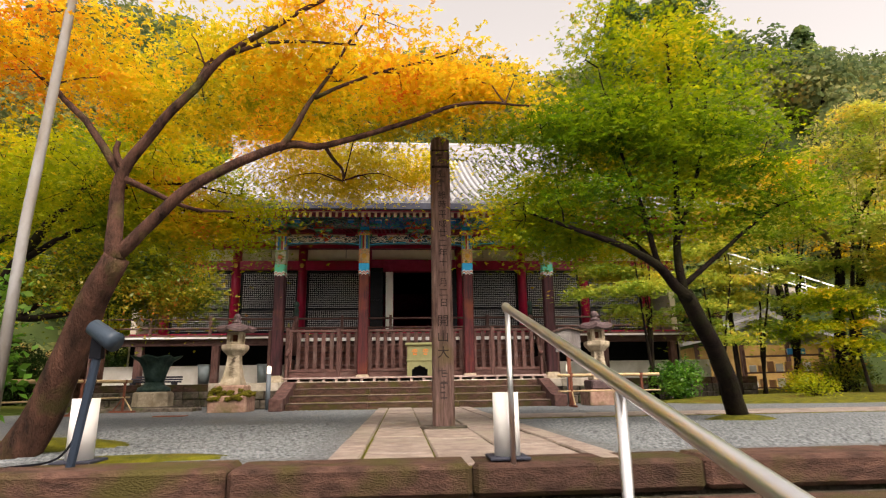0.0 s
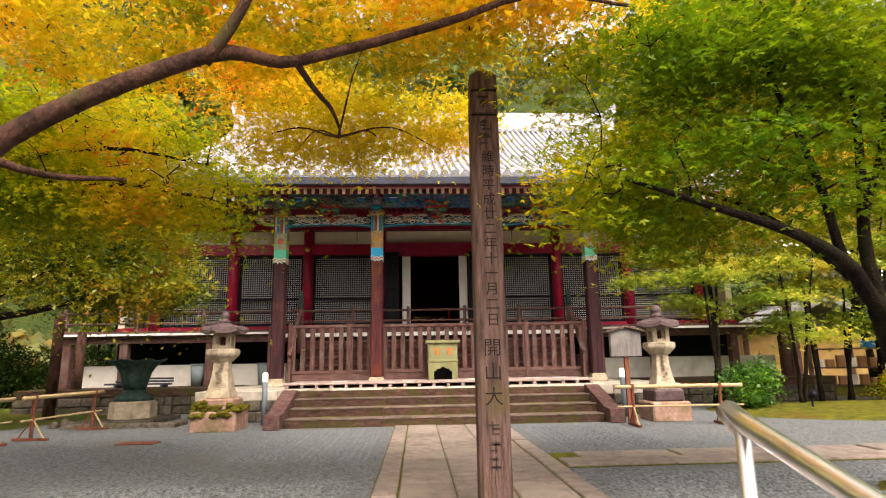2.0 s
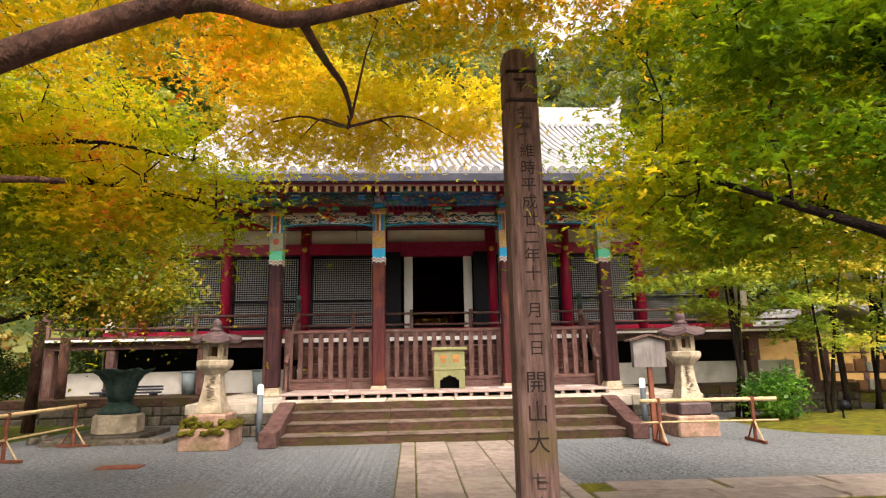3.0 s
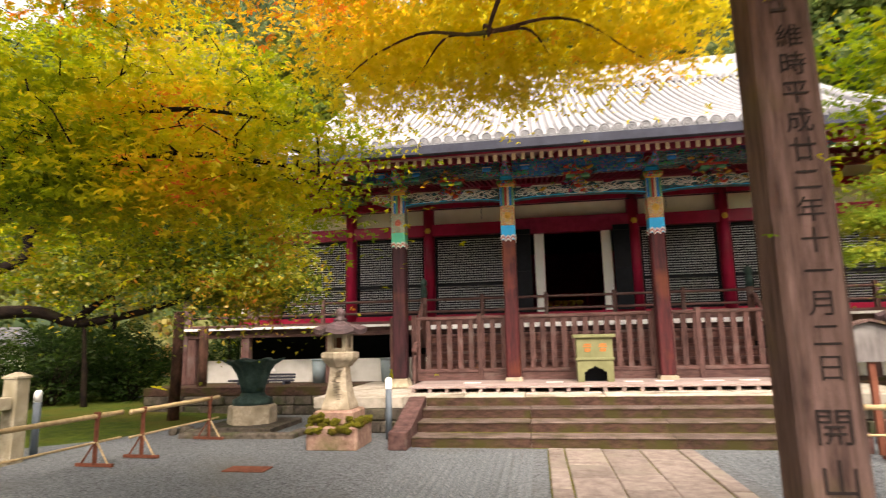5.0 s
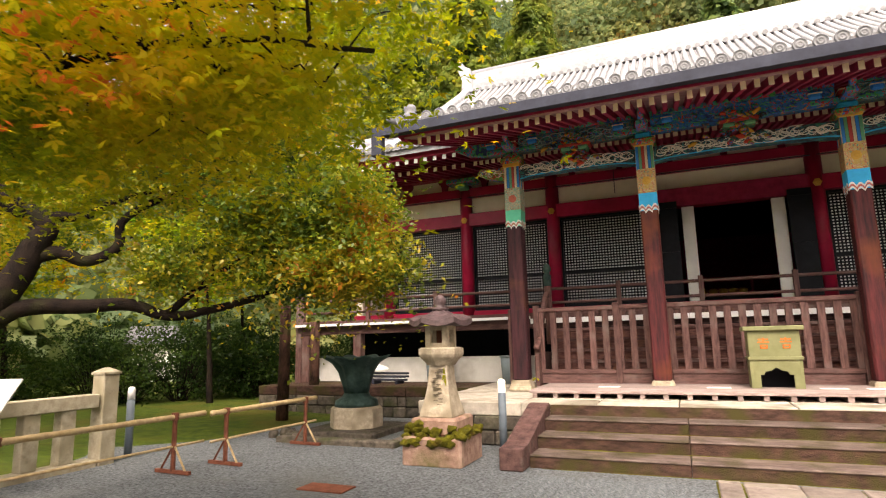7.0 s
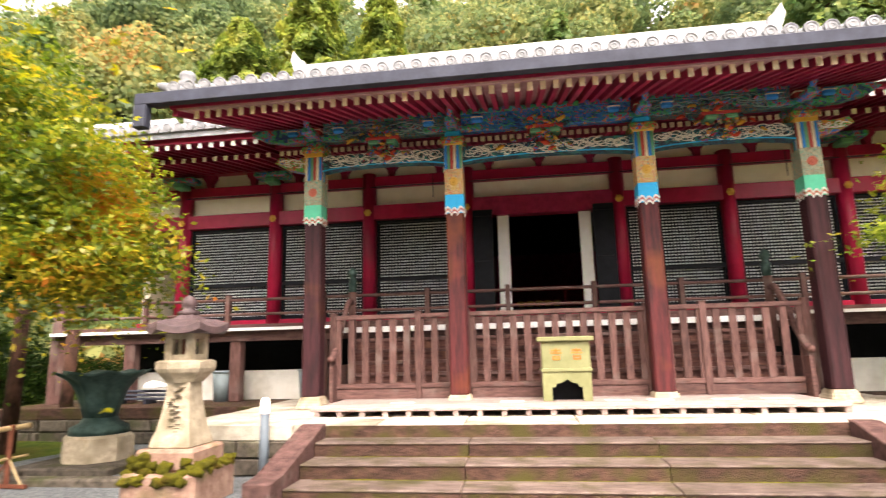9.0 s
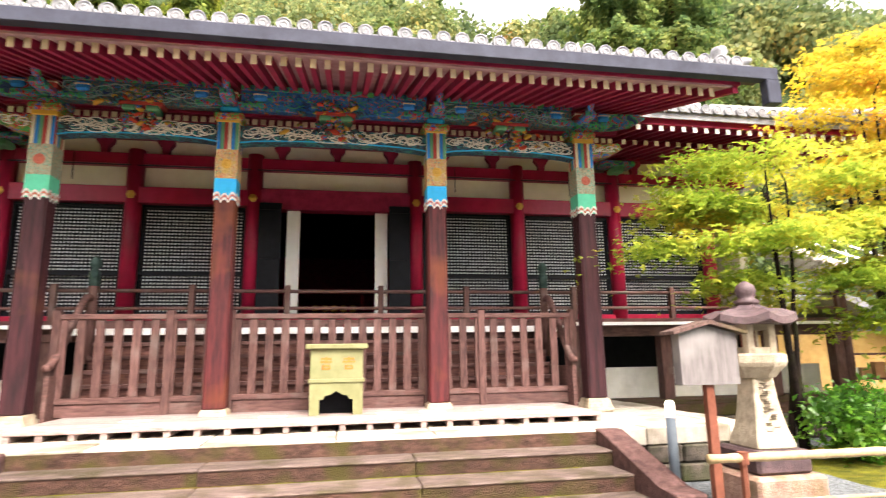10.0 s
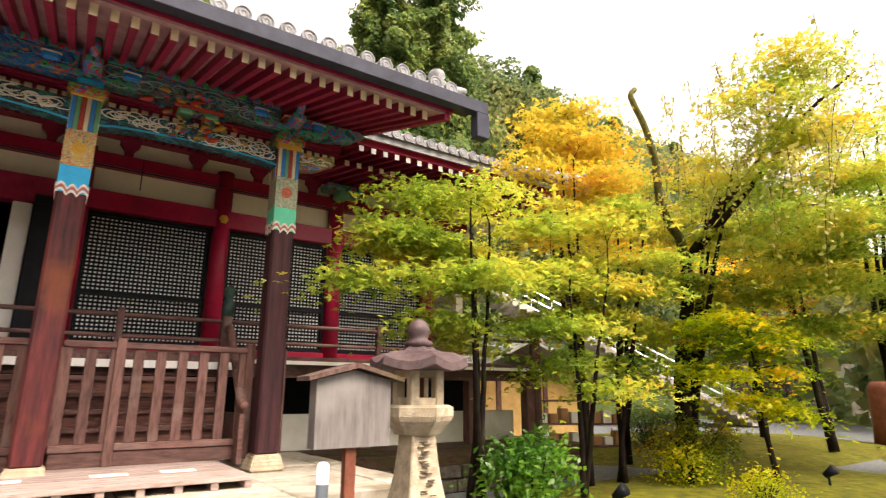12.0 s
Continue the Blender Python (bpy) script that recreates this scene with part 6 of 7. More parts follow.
for z in (3.06, 3.18, 3.39, 0.66, 0.52, 0.4):
    for k in range(4):
        dx, dz, w = random.uniform(-0.02, 0.02), random.uniform(-0.05, 0.05), random.uniform(0.02, 0.05)
        part("faded_stroke", bx(dx - w, dx + w, -0.131, -0.124, z + dz - 0.006, z + dz + 0.006), M_FADED, post)
    part("faded_stroke", bx(dx - 0.006, dx + 0.006, -0.131, -0.124, z - 0.05, z + 0.05), M_FADED, post)
gravel_ring = tagged(part("post_footing", lathe(bmesh.new(), [(0.3, 0), (0.28, 0.045), (0.15, 0.05)], 18), M_WALLSTONE, loc=(0.06, -9.8, 0.0)), "ring of dark pebbles round the post", "pebbles")

# handrail of the lower steps
hr = thing("handrail", "brushed stainless steel handrail beside the steps", "handrail", (0.262, EDGE, 0))
SL = 0.262
part("rail", tube(bmesh.new(), [(0, -0.02, 1.035)] + [(0, -0.1 - 0.6 * i, 1.03 - SL * (0.08 + 0.6 * i)) for i in range(10)], 0.027, 14), M_STEEL, hr, smooth=True)
for y_ in (-0.08, -1.98, -3.9):
    top = 1.03 - SL * (-y_ - 0.02)
    part("post", tube(bmesh.new(), [(0, y_, -0.02 if y_ > -0.5 else top - 1.15), (0, y_, top)], 0.018, 12), M_STEEL, hr, smooth=True)
part("rail_end", tube(bmesh.new(), [(0, -0.08, 1.0), (0, -0.02, 1.035)], 0.03, 10), M_STEEL, hr, smooth=True)


def sleeve(x, y):
    s_ = thing("white_sleeve", "white plastic sleeve on a square foot plate", "post cover", (x, y, 0.045), group="white sleeves")
    part("tube", tube(bmesh.new(), [(0, 0, 0.02), (0, 0, 0.42)], 0.085, 20), M_WHITE, s_, smooth=True)
    part("foot_plate", bx(-0.13, 0.13, -0.13, 0.13, 0, 0.02, bevel=0.006), M_ZINC, s_)


sleeve(0.25, EDGE + 0.06)
sleeve(-2.62, -12.6)
lamp = thing("garden_spotlight", "dark blue garden spotlight on a slanting stake", "spotlight", (-2.5, -12.85, 0))
part("stake", tube(bmesh.new(), [(-0.05, 0, -0.02), (0.07, -0.05, 0.78)], 0.028, 8), plain("dark_blue_metal", (0.03, 0.045, 0.07), 0.4), lamp)
part("head", tube(bmesh.new(), [(0.02, -0.05, 0.93), (0.16, -0.09, 0.84), (0.2, -0.1, 0.82)], [0.055, 0.062, 0.066], 14), plain("dark_blue_metal", (0.04, 0.06, 0.085), 0.4), lamp, smooth=True)
part("bracket", bx(0.03, 0.1, -0.08, -0.03, 0.72, 0.86), M_BLACK, lamp)
part("cable", tube(bmesh.new(), smooth_path([(0.05, 0, 0.6), (-0.02, 0.05, 0.35), (-0.15, 0.05, 0.1), (-0.5, 0.1, 0.04)], 5), 0.008, 5), M_BLACK, lamp)
pole = tagged(part("leaning_pole", tube(bmesh.new(), [(-3.62, -12.0, -0.02), (-3.6, -12.0, 1.9), (-3.5, -12.0, 4.1), (-3.42, -12.0, 5.8)], [0.045, 0.043, 0.04, 0.035], 10), surface("weathered_pole", (0.18, 0.14, 0.10), (0.36, 0.36, 0.36), 2.5, 0.6, 0.2, stretch=(1, 1, 0.5)), smooth=True), "slim weathered support pole beside the maple", "pole")


# stone lanterns
def roof4(bm, r, z0, h, n, lift, turn):
    """A spreading lantern roof with lifted corners."""
    rows = []
    for t, rr, zz in ((0, 1.0, 0.0), (0, 0.98, 0.07), (0.35, 0.72, 0.09 + 0.20 * h), (0.7, 0.42, 0.55 * h + 0.05), (1, 0.2, h + 0.03)):
        ring_ = []
        for i in range(n * 4):
            a = turn + 2 * math.pi * i / (n * 4)
            k = (i % 4) / 4
            corner = abs(k - 0.0) if k <= 0.5 else 1 - k
            c_ = (1 - 2 * corner)
            base_r = r * rr * math.cos(math.pi / n) / max(0.3, math.cos(math.pi / n - 2 * math.pi / n * corner))
            ring_.append(bm.verts.new((base_r * math.cos(a), base_r * math.sin(a), z0 + zz + lift * max(0, c_) ** 2 * (1 - t))))
        rows.append(ring_)
    m = n * 4
    for p, q in zip(rows, rows[1:]):
        for i in range(m):
            bm.faces.new((p[i], p[(i + 1) % m], q[(i + 1) % m], q[i]))
    bm.faces.new(rows[0][::-1])
    bm.faces.new(rows[-1])
    return bm


M_PURPLE = surface("purple_brown_stone", (0.040, 0.025, 0.028), (0.115, 0.072, 0.074), 8, 0.55, 0.4, stain=(0.17, 0.13, 0.12), stain_scale=3, stain_at=(0.62, 0.8), spec=0.35)
M_REDSTONE = surface("reddish_base_stone", (0.22, 0.12, 0.09), (0.46, 0.30, 0.23), 7, 0.8, 0.5, stain=(0.14, 0.12, 0.05), stain_scale=3)


M_CUSHION = surface("cushion_moss", (0.055, 0.055, 0.004), (0.165, 0.145, 0.008), 16, 0.95, 1.0, stain=(0.10, 0.055, 0.010), stain_scale=6, stain_at=(0.56, 0.74))
# darkened granite colour for the shade inside carved letters
M_CUT = plain("carved_shadowed_stone", (0.14, 0.11, 0.08), 0.9)


def lantern(x, y, right):
    lb = "pale granite lantern with a purple-brown roof and carved letters" if right else "pale granite stone lantern on a mossy plinth, with carved letters"
    l = thing("stone_lantern", lb, "lantern", (x, y, 0), group="stone lanterns")
    q = math.pi / 4
    k = 0.80 if right else 0.88
    part("plinth", bx(-0.47 * k, 0.47 * k, -0.47 * k, 0.47 * k, -0.02, 0.36, bevel=0.03), M_REDSTONE, l)
    part("upper_plinth", bx(-0.37 * k, 0.37 * k, -0.37 * k, 0.37 * k, 0.36, 0.58, bevel=0.03), M_REDSTONE if not right else M_PURPLE, l)
    sh = [(0.38 * k, 0.58), (0.37 * k, 0.64), (0.31 * k, 0.76), (0.26 * k, 0.92), (0.225 * k, 1.1), (0.21 * k, 1.26)]
    b_ = lathe(bmesh.new(), sh, 4, turn=q)
    bmesh.ops.bevel(b_, geom=[e for e in b_.edges], offset=0.012, segments=1, affect="EDGES")
    part("shaft", b_, M_GRANITE, l)
    part("platform", lathe(bmesh.new(), [(0.19, 1.25), (0.22, 1.29), (0.29, 1.36), (0.31, 1.40), (0.31, 1.47), (0.27, 1.49)], 6, turn=0.5), M_GRANITE, l)
    # fire box with open windows
    w_, z0, z1 = 0.165, 1.48, 1.78
    for sx in (-1, 1):
        for sy in (-1, 1):
            part("fire_box_corner", bx(*sorted((sx * w_, sx * (w_ - 0.085))), *sorted((sy * w_, sy * (w_ - 0.085))), z0, z1, bevel=0.01), M_GRANITE, l)
    for za, zb in ((z0, z0 + 0.07), (z1 - 0.06, z1)):
        part("fire_box_band", bx(-w_ + 0.01, w_ - 0.01, -w_ + 0.01, w_ - 0.01, za, zb), M_GRANITE, l)
    part("inner_screen", bx(-0.075, 0.075, 0.02, 0.06, z0 + 0.06, z1 - 0.05), M_RUST, l, "dark wooden screen")
    b_ = roof4(bmesh.new(), 0.44, 1.77, 0.2, 6, 0.05, 0.3)
    part("roof", b_, M_PURPLE, l, "curved dark stone roof", smooth=False)
    fin = [(0.11, 1.98), (0.13, 2.02), (0.08, 2.05), (0.09, 2.08), (0.105, 2.13), (0.08, 2.19), (0.02, 2.23)] if right else [(0.10, 1.98), (0.12, 2.02), (0.06, 2.05), (0.08, 2.09), (0.085, 2.14), (0.05, 2.19), (0.012, 2.21)]
    part("finial", lathe(bmesh.new(), fin, 14), M_PURPLE, l, smooth=True)
    random.seed(17 + right)
    for i in range(7):
        z = 1.16 - 0.075 * i
        f = 0.707 * k * (0.21 + (1.26 - z) * 0.15)
        for j_ in range(3):
            xx = random.uniform(-0.06, 0.06)
            # thin raised bars whose dark colour paints the shade of cut letters
            part("carved_stroke", bx(xx - 0.035, xx + 0.03, -f - 0.02, -f + 0.01, z - 0.008 + 0.02 * j_, z - 0.001 + 0.02 * j_), M_CUT, l)
    if not right:
        bm = bmesh.new()
        for i in range(64):
            side = i % 4
            u = random.uniform(-0.40, 0.40)
            p = ((u, -0.36), (-0.37, u), (u, -0.40), (0.37, u))[side] + (random.uniform(0.34, 0.44) if side else random.uniform(0.36, 0.52),)
            if side == 2:
                p = (u * 0.95, -0.415, random.uniform(0.24, 0.36))
            r = random.uniform(0.04, 0.07)
            rot = Matrix.Translation(p) @ Matrix.Diagonal((1.3, 0.75, 0.75, 1))
            lump = bmesh.ops.create_icosphere(bm, subdivisions=2, radius=r, matrix=rot)["verts"]
            for v in lump:
                v.co += 0.035 * noise.noise_vector(v.co * 22)
        tagged(part("moss", bm, M_CUSHION, l, "thick yellow-green moss", smooth=True), kind="stuff")
    return l


lantern(-4.25, -3.25, 0)
lantern(4.28, -3.2, 1)

M_BOLLARD = plain("slate_blue_metal", (0.13, 0.16, 0.19), 0.45)
M_LAMP = bpy.data.materials.new("lit_lamp_glass")
M_LAMP.use_nodes = True
M_LAMP.node_tree.nodes["Principled BSDF"].inputs["Base Color"].default_value = (0.8, 0.8, 0.76, 1)
M_LAMP.node_tree.nodes["Principled BSDF"].inputs["Emission Color"].default_value = (1, 0.9, 0.72, 1)
M_LAMP.node_tree.nodes["Principled BSDF"].inputs["Emission Strength"].default_value = 0.6


def bollard(x, y, h, lit):
    bo = thing("bollard_light", "slate-grey bollard with a lit white head" if lit else "slate-grey metal bollard with a white band", "bollard", (x, y, 0), group="bollards")
    part("shaft", tube(bmesh.new(), [(0, 0, -0.02), (0, 0, h - 0.18)], 0.055, 16), M_BOLLARD, bo, smooth=True)
    part("head", lathe(bmesh.new(), [(0.053, h - 0.18), (0.053, h - 0.03), (0.035, h), (0.01, h + 0.005)], 16), M_LAMP if lit else M_WHITE, bo, smooth=True)


bollard(-3.6, -2.62, 1.02, True)
bollard(3.76, -2.45, 0.98, True)
bollard(-8.85, -4.3, 1.0, False)

# notice board with a little gabled top
nb = thing("notice_board", "grey weathered notice board with a gabled top on a post", "notice board", (3.43, -3.66, 0))
part("post", bx(-0.04, 0.04, -0.03, 0.03, -0.02, 1.3), M_RUST, nb)
b = prism(bmesh.new(), [(-0.29, 1.22), (0.29, 1.22), (0.29, 1.68), (0, 1.75), (-0.29, 1.68)], -0.06, 0.06)
part("board", b, surface("silvered_board", (0.11, 0.10, 0.096), (0.215, 0.195, 0.19), 4, 0.75, 0.3, stretch=(6, 6, 0.6), stain=(0.25, 0.235, 0.225), stain_scale=1.8), nb, "silvered blank board")
for s in (-1, 1):
    b = prism(bmesh.new(), [(0, 1.80), (s * 0.37, 1.70), (s * 0.37, 1.67), (0, 1.765)], -0.12, 0.12)
    part("roof_board", b, M_POST, nb)


def bamboo_barrier(p0, p1, stands, low=0.34):
    p0, p1 = Vector(p0), Vector(p1)
    d = (p1 - p0).normalized()
    t = thing("bamboo_barrier", "bamboo pole barrier on red-brown trestles", "barrier", (p0.x, p0.y, 0), group="bamboo barriers")
    o = Vector((p0.x, p0.y, 0))
    for z, r in ((0, 0.034), (low - p0.z, 0.016)):
        n_ = 9
        pts, rad = [], []
        for i in range(n_ * 3 + 1):
            u = i / (n_ * 3)
            pts.append(p0.lerp(p1, u) - o + Vector((0, 0, z)))
            rad.append(r * (1.13 if i % 3 == 0 else 1.0))
        part("bamboo_pole", tube(bmesh.new(), pts, rad, 10), M_BAMBOO, t, smooth=True)
    side = Vector((-d.y, d.x, 0))
    for u in stands:
        c_ = p0.lerp(p1, u) - o
        c_.z = 0
        b_ = bmesh.new()
        tube(b_, [c_ + Vector((0, 0, 0.03)), c_ + Vector((0, 0, p0.z + 0.03))], 0.03, 6)
        part("upright", b_, M_RUST, t)
        b_ = bmesh.new()
        tube(b_, [c_ + side * 0.3 + Vector((0, 0, 0.03)), c_ - side * 0.3 + Vector((0, 0, 0.03))], 0.03, 4)
        part("foot", b_, M_RUST, t)
        for s_ in (-1, 1):
            b_ = bmesh.new()
            tube(b_, [c_ + side * 0.22 * s_ + Vector((0, 0, 0.04)), c_ + Vector((0, 0, 0.36))], 0.014, 5)
            part("brace", b_, M_RUST if s_ > 0 else M_BAMBOO, t)
        part("binding", tube(bmesh.new(), [c_ + Vector((0, 0, p0.z - 0.05)), c_ + Vector((0, 0, p0.z + 0.045))], 0.045, 8), M_RUST, t, "cord binding")


bamboo_barrier((3.0, -4.2, 0.68), (5.28, -4.26, 0.68), (0.13, 0.82))
bamboo_barrier((-6.98, -4.6, 0.70), (-6.82, -2.5, 0.71), (0.12, 0.88))
bamboo_barrier((-7.35, -7.6, 0.70), (-7.2, -4.5, 0.69), (0.2, 0.85))

# bronze lotus basin
basin = thing("bronze_basin", "green-bronze lotus-shaped rain basin on a stone block", "basin", (-6.75, -1.35, 0))
part("lower_stone", bx(-0.75, 0.75, -0.75, 0.75, -0.02, 0.1, bevel=0.02), M_WALLSTONE, basin)
part("stone_block", lathe(bmesh.new(), [(0.48, 0.1), (0.47, 0.42), (0.42, 0.46)], 8, turn=0.39), M_GRANITE, basin)
part("foot", lathe(bmesh.new(), [(0.40, 0.46), (0.38, 0.56), (0.26, 0.62), (0.22, 0.7)], 20), M_BRONZE, basin, smooth=True)
b = bmesh.new()
rows = []
for r, z, wv in ((0.22, 0.68, 0), (0.26, 0.85, 0.01), (0.31, 1.05, 0.03), (0.40, 1.2, 0.05), (0.56, 1.30, 0.06), (0.60, 1.34, 0.06), (0.54, 1.33, 0.05), (0.3, 1.22, 0)):
    rows.append([b.verts.new(((r + wv * math.cos(8 * a)) * math.cos(a), (r + wv * math.cos(8 * a)) * math.sin(a), z + 0.4 * wv * math.cos(8 * a))) for a in [2 * math.pi * i / 48 for i in range(48)]])
for p, q in zip(rows, rows[1:]):
    for i in range(48):
        b.faces.new((p[i], p[(i + 1) % 48], q[(i + 1) % 48], q[i]))
b.faces.new(rows[0][::-1])
b.faces.new(rows[-1])
part("bowl", b, M_BRONZE, basin, "petalled bronze bowl", smooth=True)
drain = thing("stone_drain", "low stone kerb round the basin with wet stones", "kerb", (-6.6, -2.5, 0))
for x0, x1, y0, y1 in ((-0.9, 1.3, -0.16, 0.06), (1.12, 1.3, 0.06, 0.5), (-0.95, -0.75, 0.06, 0.5)):
    part("kerb_stone", bx(x0, x1, y0, y1, -0.02, 0.09, bevel=0.02), M_WALLSTONE, drain)
random.seed(8)
for i in range(9):
    b = bmesh.new()
    bmesh.ops.create_icosphere(b, subdivisions=2, radius=random.uniform(0.05, 0.11))
    for v in b.verts:
        v.co *= 1 + 0.3 * noise.noise(v.co * 9 + Vector((i, 0, 0)))
    part("cobble", b, M_WALLSTONE, drain, loc=(random.uniform(-1.3, -0.6), random.uniform(0.1, 0.6), 0.06), smooth=True)

# bins, pipes and a pail under the veranda
for x in (-6.55, -4.75):
    bn = thing("plastic_bin", "blue-grey plastic bin under the veranda", "bin", (x, 1.72, Z_P), group="bins")
    part("body", lathe(bmesh.new(), [(0.15, 0), (0.19, 0.58)], 16), plain("blue_grey_plastic", (0.20, 0.25, 0.27), 0.5), bn, smooth=True)
    part("rim", lathe(bmesh.new(), [(0.205, 0.56), (0.205, 0.6), (0.19, 0.6), (0.19, 0.56)], 16), plain("blue_grey_plastic", (0.24, 0.29, 0.31), 0.5), bn, smooth=True)
rack = thing("pipe_rack", "stack of grey metal pipes with a white cloth", "pipes", (-7.9, 1.5, Z_P))
for i in range(6):
    part("pipe", tube(bmesh.new(), [(-0.9 + 0.1 * i, -0.2 + 0.09 * (i % 3), 0.1 + 0.07 * (i // 2)), (0.8, -0.15 + 0.08 * (i % 3), 0.09 + 0.07 * (i // 2))], 0.025, 7), M_ZINC, rack)
for xx in (-0.6, 0.0, 0.6):
    part("stand", bx(xx - 0.03, xx + 0.03, -0.25, 0.1, 0, 0.09), M_ZINC, rack)
b = bmesh.new()
bmesh.ops.create_icosphere(b, subdivisions=3, radius=0.22)
for v in b.verts:
    v.co.z = max(0, v.co.z) * 0.6 * (1 + 0.4 * noise.noise(v.co * 5))
part("cloth", b, M_WHITE, rack, "crumpled white cloth", loc=(0.05, 0, 0.3), smooth=True)
broom = tagged(part("broom_stick", tube(bmesh.new(), [(-4.32, 0.6, Z_P), (-4.25, 0.9, 1.95)], 0.017, 7), M_BAMBOO), "bamboo broom stick leaning by the porch", "broom")
# timber posts under the old tree
for x, y, h in ((-9.0, -0.6, 2.4), (-9.3, 0.9, 2.1)):
    tagged(part("support_post", tube(bmesh.new(), [(x, y, -0.05), (x + 0.03, y, h * 0.5), (x, y + 0.05, h)], [0.13, 0.115, 0.11], 10), M_BARK, smooth=True), "mossy brown timber support post", "post", "support posts")

# stone fence of square posts and rails
M_FENCE = surface("fence_stone", (0.26, 0.22, 0.15), (0.48, 0.42, 0.31), 10, 0.8, 0.5, stain=(0.20, 0.17, 0.10), stain_scale=2.5, vary=0.12)
fence = thing("stone_fence", "old tan stone fence with square posts", "fence", (-8.75, -4.8, 0))
part("end_post", bx(-0.12, 0.12, -0.12, 0.12, -0.02, 1.22, bevel=0.015), M_FENCE, fence)
part("post_cap", lathe(bmesh.new(), [(0.19, 1.22), (0.19, 1.25), (0.04, 1.31)], 4, turn=math.pi / 4), M_FENCE, fence)
part("top_rail", bx(-0.1, 0.1, -6.0, -0.15, 0.78, 0.96, bevel=0.012), M_FENCE, fence)
part("bottom_rail", bx(-0.12, 0.12, -6.0, -0.15, -0.02, 0.1, bevel=0.012), M_FENCE, fence)
for i in range(12):
    yy = -0.55 - i * 0.46
    part("baluster", bx(-0.08, 0.08, yy - 0.1, yy + 0.1, 0.1, 0.78, bevel=0.01), M_FENCE, fence)
sign = thing("information_sign", "tilted white information panel with a blue edge on posts", "sign", (-8.42, -6.72, 0), rz=23)
for nm, dims, mt in (("panel", (-0.48, 0.48, -0.33, 0.33, 0, 0.02), M_WHITE), ("edge_strip", (-0.48, 0.48, -0.336, -0.30, -0.024, -0.002), plain("blue_strip", (0.05, 0.1, 0.3)))):
    b = bx(*dims, bevel=0.004)
    bmesh.ops.rotate(b, cent=(0, 0, 0), matrix=Matrix.Rotation(radians(48), 3, "X"), verts=b.verts)
    part(nm, b, mt, sign, loc=(0, 0, 1.0))
for xx in (-0.36, 0.36):
    part("post", tube(bmesh.new(), [(xx, 0.02, -0.02), (xx, 0.02, 0.99)], 0.025, 8), M_ZINC, sign)
tagged(part("drain_cover", bx(-5.2, -4.62, -5.15, -4.85, 0.0, 0.018, bevel=0.006), M_RUST), "rusty red iron drain cover in the gravel", "drain cover")

# porch fence and notice box
gate = thing("porch_fence", "brown timber picket fence across the porch stairs", "fence", (0, 0.32, Z_D))
for xa, xb in ((-3.72, -1.72), (-1.4, 1.4), (1.72, 3.78)):
    part("top_rail", bx(xa, xb, -0.05, 0.05, 1.325, 1.40, bevel=0.008), M_TIMBER, gate)
    part("bottom_rail", bx(xa, xb, -0.04, 0.04, 0.17, 0.25, bevel=0.006), M_TIMBER, gate)
    part("kick_board", bx(xa + 0.02, xb - 0.02, -0.02, 0.02, 0.0, 0.16), M_TIMBER, gate)
    n = max(6, round((xb - xa) / 0.243))
    for i in range(n + 1):
        x = xa + 0.04 + (xb - xa - 0.08) * i / n
        part("picket", bx(x - 0.056, x + 0.056, -0.022, 0.022, 0.25, 1.325, bevel=0.004), M_TIMBERV, gate)
for x in (-3.76, -2.28, -1.45, 1.45, 2.3, 3.82):
    part("post", bx(x - 0.055, x + 0.055, -0.06, 0.06, 0.0, 1.45, bevel=0.008), M_TIMBERV, gate)
for s in (-1, 1):
    part("side_post", bx(s * 4.28 - 0.05, s * 4.28 + 0.05, 0.0, 0.1, -0.1, 1.4, bevel=0.008), M_TIMBERV, gate)
nbx = thing("offering_box", "yellow-green painted wooden box with orange letters", "box", (0.08, -0.36, Z_D))
part("body", bx(-0.35, 0.35, -0.2, 0.2, 0.42, 0.86, bevel=0.01), M_GREENBOX, nbx)
part("lid", bx(-0.41, 0.41, -0.26, 0.26, 0.86, 0.93, bevel=0.012), M_GREENBOX, nbx)
part("band", bx(-0.37, 0.37, -0.22, 0.22, 0.42, 0.47, bevel=0.006), M_GREENBOX, nbx)
for sx in (-1, 1):
    part("side_panel", bx(*sorted((sx * 0.35, sx * 0.31)), -0.2, 0.2, 0, 0.42), M_GREENBOX, nbx)
arch = [(-0.22, 0.2), (-0.17, 0.2), (-0.15, 0.25), (-0.08, 0.26), (0, 0.31), (0.08, 0.26), (0.15, 0.25), (0.17, 0.2), (0.22, 0.2)]
part("front_panel", prism(bmesh.new(), [(-0.31, 0.0), (-0.22, 0.0)] + arch + [(0.22, 0.0), (0.31, 0.0), (0.31, 0.42), (-0.31, 0.42)], -0.2, -0.16), M_GREENBOX, nbx, "front board with a cusped opening")
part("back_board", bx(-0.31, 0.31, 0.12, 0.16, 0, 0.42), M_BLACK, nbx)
M_ORANGE = plain("orange_letters", (0.70, 0.20, 0.04))
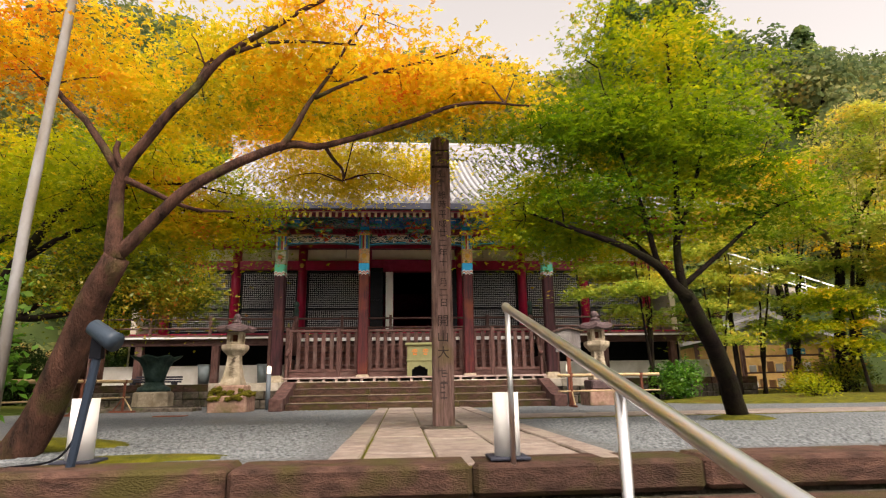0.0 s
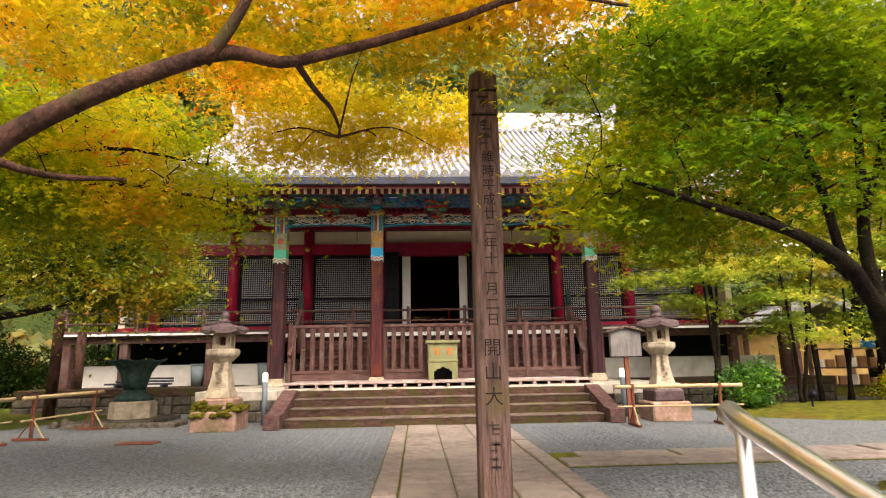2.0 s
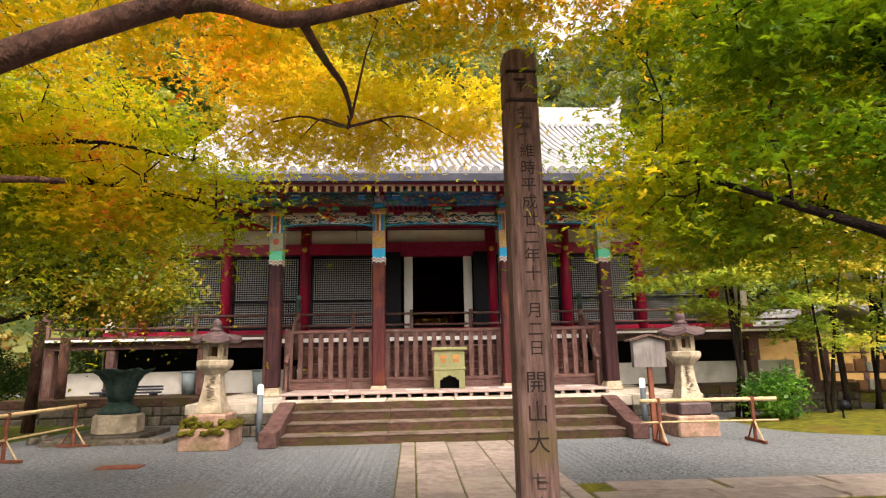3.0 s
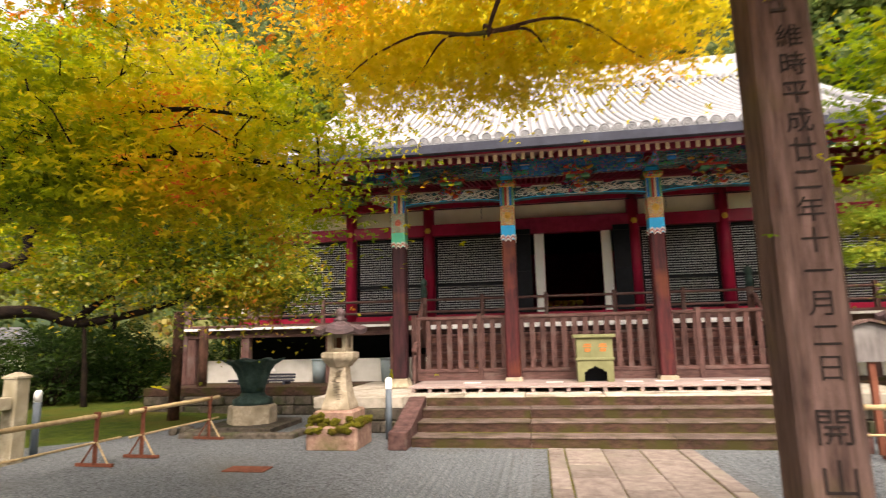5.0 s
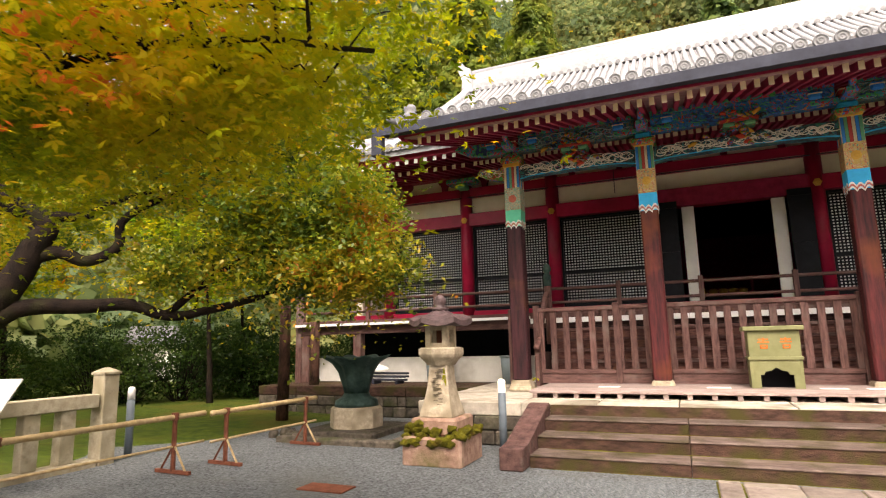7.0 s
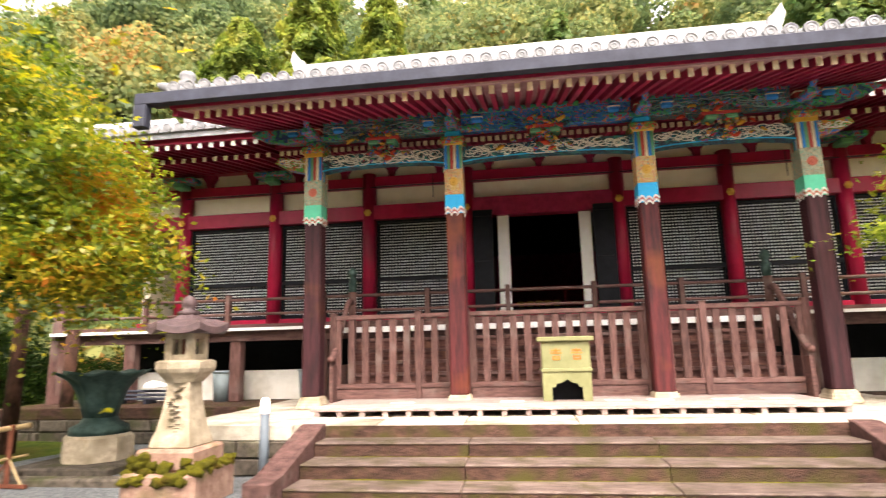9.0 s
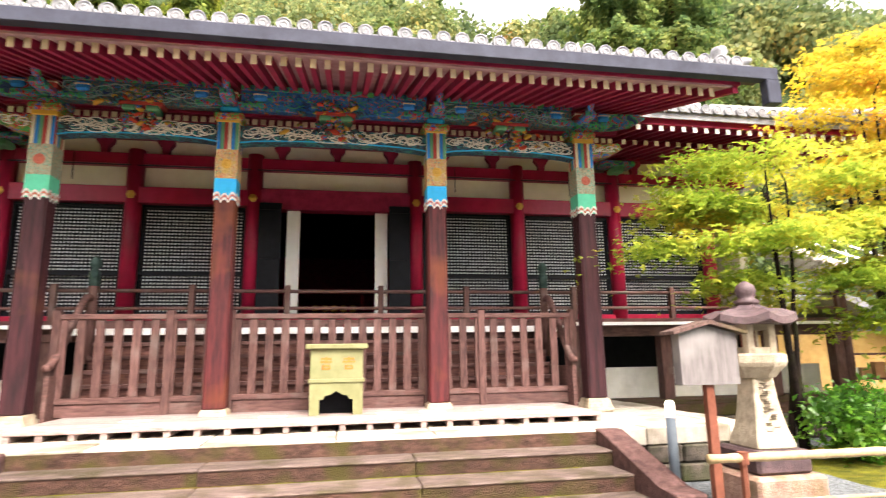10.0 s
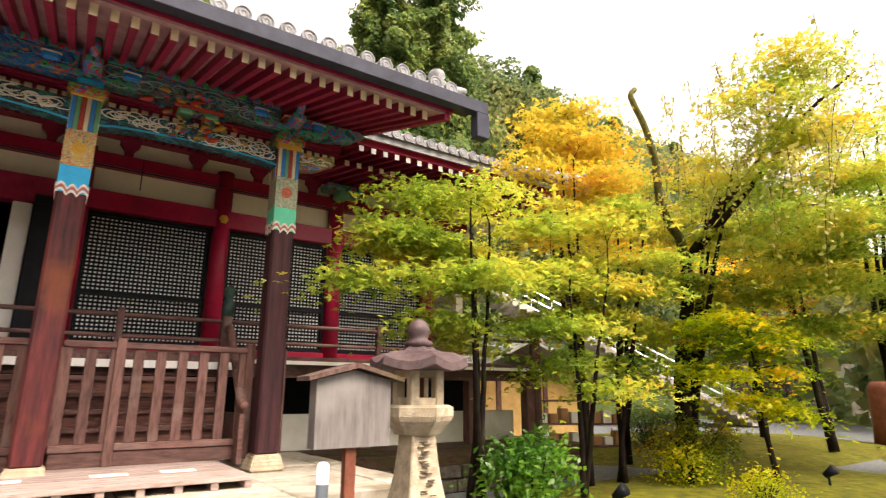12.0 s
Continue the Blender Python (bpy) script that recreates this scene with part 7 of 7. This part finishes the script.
for cx in (-0.14, 0.16):
    for dx, dz, w, h in ((0, 0.06, 0.14, 0.02), (0, 0.02, 0.16, 0.02), (0, -0.03, 0.1, 0.02), (0, -0.07, 0.1, 0.02), (-0.04, -0.05, 0.02, 0.06), (0.045, -0.05, 0.02, 0.06), (0, 0.05, 0.02, 0.07)):
        part("letter_stroke", bx(cx + dx - w / 2, cx + dx + w / 2, -0.206, -0.199, 0.67 + dz - h / 2, 0.67 + dz + h / 2), M_ORANGE, nbx)

# ---- beyond the garden ----
stair = thing("hill_stairs", "long stone stairs with steel rails up the hillside", "stairs", (31.0, 8.5, 0))
for k in range(40):
    part("step", bx(-1.8, 1.8, 0.34 * k, 0.34 * k + 0.36, 0 if k == 0 else 0.17 * k - 0.1, 0.17 * (k + 1)), M_STEPTOP, stair)
for xx in (-1.8, 1.8):
    for zz in (0.95, 0.5):
        part("rail", tube(bmesh.new(), [(xx, 0, zz), (xx, 13.6, zz + 6.8)], 0.04, 8), M_STEEL, stair)
    for k in range(14):
        part("rail_post", tube(bmesh.new(), [(xx, 1.0 * k, 0.5 * k), (xx, 1.0 * k, 0.5 * k + 0.95)], 0.022, 6), M_STEEL, stair)
stair.rotation_euler = (0, 0, radians(58))
shelf = thing("votive_shelf", "timber shelf with pots, boxes and a blue crate", "shelf", (13.6, 3.6, 0.1), rz=-30)
for z in (0.1, 0.65, 1.25):
    part("board", bx(-1.3, 1.3, -0.25, 0.25, z, z + 0.05), M_TIMBER, shelf)
for xx in (-1.25, 1.25):
    part("upright", bx(xx - 0.05, xx + 0.05, -0.25, 0.25, 0, 1.5), M_TIMBERV, shelf)
random.seed(3)
M_CLAY = plain("tan_card", (0.42, 0.22, 0.11))
for z in (0.15, 0.7):
    for i in range(8):
        x = -1.1 + i * 0.29
        h = random.uniform(0.2, 0.38)
        part("carton", bx(x, x + 0.22, -0.2, 0.15, z, z + h, bevel=0.008), M_CLAY if i % 3 else M_WHITE, shelf)
part("crate", bx(0.2, 0.75, -0.2, 0.2, 1.3, 1.52, bevel=0.01), plain("bright_blue_plastic", (0.02, 0.22, 0.5), 0.4), shelf, "bright blue crate")
hut = thing("side_hall", "small tiled side hall behind the garden", "building", (16.5, 9.0, 0), rz=-12)
part("wall", bx(-3.0, 3.0, 0, 5, 0, 2.1), surface("ochre_plaster", (0.45, 0.28, 0.10), (0.6, 0.40, 0.16), 3, 0.85, 0.1), hut, "ochre plaster wall")
for xx in (-3.0, -1.0, 1.0, 3.0):
    part("post", bx(xx - 0.09, xx + 0.09, -0.06, 0.1, 0, 2.2), M_TIMBERV, hut)
b = bmesh.new()
prism(b, [(-3.8, 2.1), (-3.0, 2.25), (-1.5, 2.7), (0, 3.4), (1.5, 2.7), (3.0, 2.25), (3.8, 2.1), (3.8, 2.25), (3.0, 2.42), (1.5, 2.9), (0, 3.65), (-1.5, 2.9), (-3.0, 2.42), (-3.8, 2.25)], -0.9, 5.5)
part("roof", b, M_TILE, hut, "grey tiled roof")
part("ridge", bx(-0.15, 0.15, -1.0, 5.6, 3.6, 3.95), M_TILE, hut)
for i in range(12):
    x = -3.6 + i * 0.65
    zr_ = 2.3 + 1.35 * (1 - abs(x) / 3.8) ** 1.7
    part("tile_row", tube(bmesh.new(), [(x, -0.95, zr_ + 0.02), (x, 5.5, zr_ + 0.02)], 0.07, 6), M_TILE, hut)
wallstone = structure("retaining_wall", bx(33, 60, 9.5, 10.2, -0.1, 3.5), M_WALLSTONE, "tall grey stone retaining wall below the hill", "wall")
random.seed(21)
for r in range(3):
    x = 33.0 + (0.5 if r % 2 else 0)
    while x < 44:
        w = random.uniform(0.8, 1.5)
        part("wall_stone", finish(box(bmesh.new(), 0.02, w - 0.02, -0.12, 0.02, 0.02, 1.06, 0.05), "wall_stone"), M_WALLSTONE, wallstone, loc=(x, 9.5, r * 1.08))
        x += w
for x, y in ((12.4, -2.9), (7.9, -2.3)):
    sp = thing("ground_spotlight", "small black garden spotlight", "spotlight", (x, y, 0.08), group="ground spotlights")
    part("stake", tube(bmesh.new(), [(0, 0, -0.1), (0, 0, 0.2)], 0.02, 6), M_BLACK, sp)
    part("head", tube(bmesh.new(), [(0, 0.06, 0.2), (0.02, -0.1, 0.32)], [0.05, 0.085], 12), M_BLACK, sp, smooth=True)
rockpot = thing("cut_stump", "tall red-brown stump with moss on top", "stump", (23.5, -0.4, 0.2))
part("stump", lathe(bmesh.new(), [(0.75, -0.2), (0.7, 0.5), (0.72, 1.5), (0.6, 1.75)], 14), M_RUST, rockpot, smooth=True)
house = thing("white_outbuilding", "white-walled outbuilding half hidden by trees", "building", (-24, 9, 0), rz=35)
part("wall", bx(-0.9, 0.9, 0, 2, 0, 1.8), M_WHITEWALL, house)
part("roof", prism(bmesh.new(), [(-1.3, 1.8), (1.3, 1.8), (0.9, 2.6), (-0.9, 2.6)], -0.4, 2.4), M_TILEDARK, house)
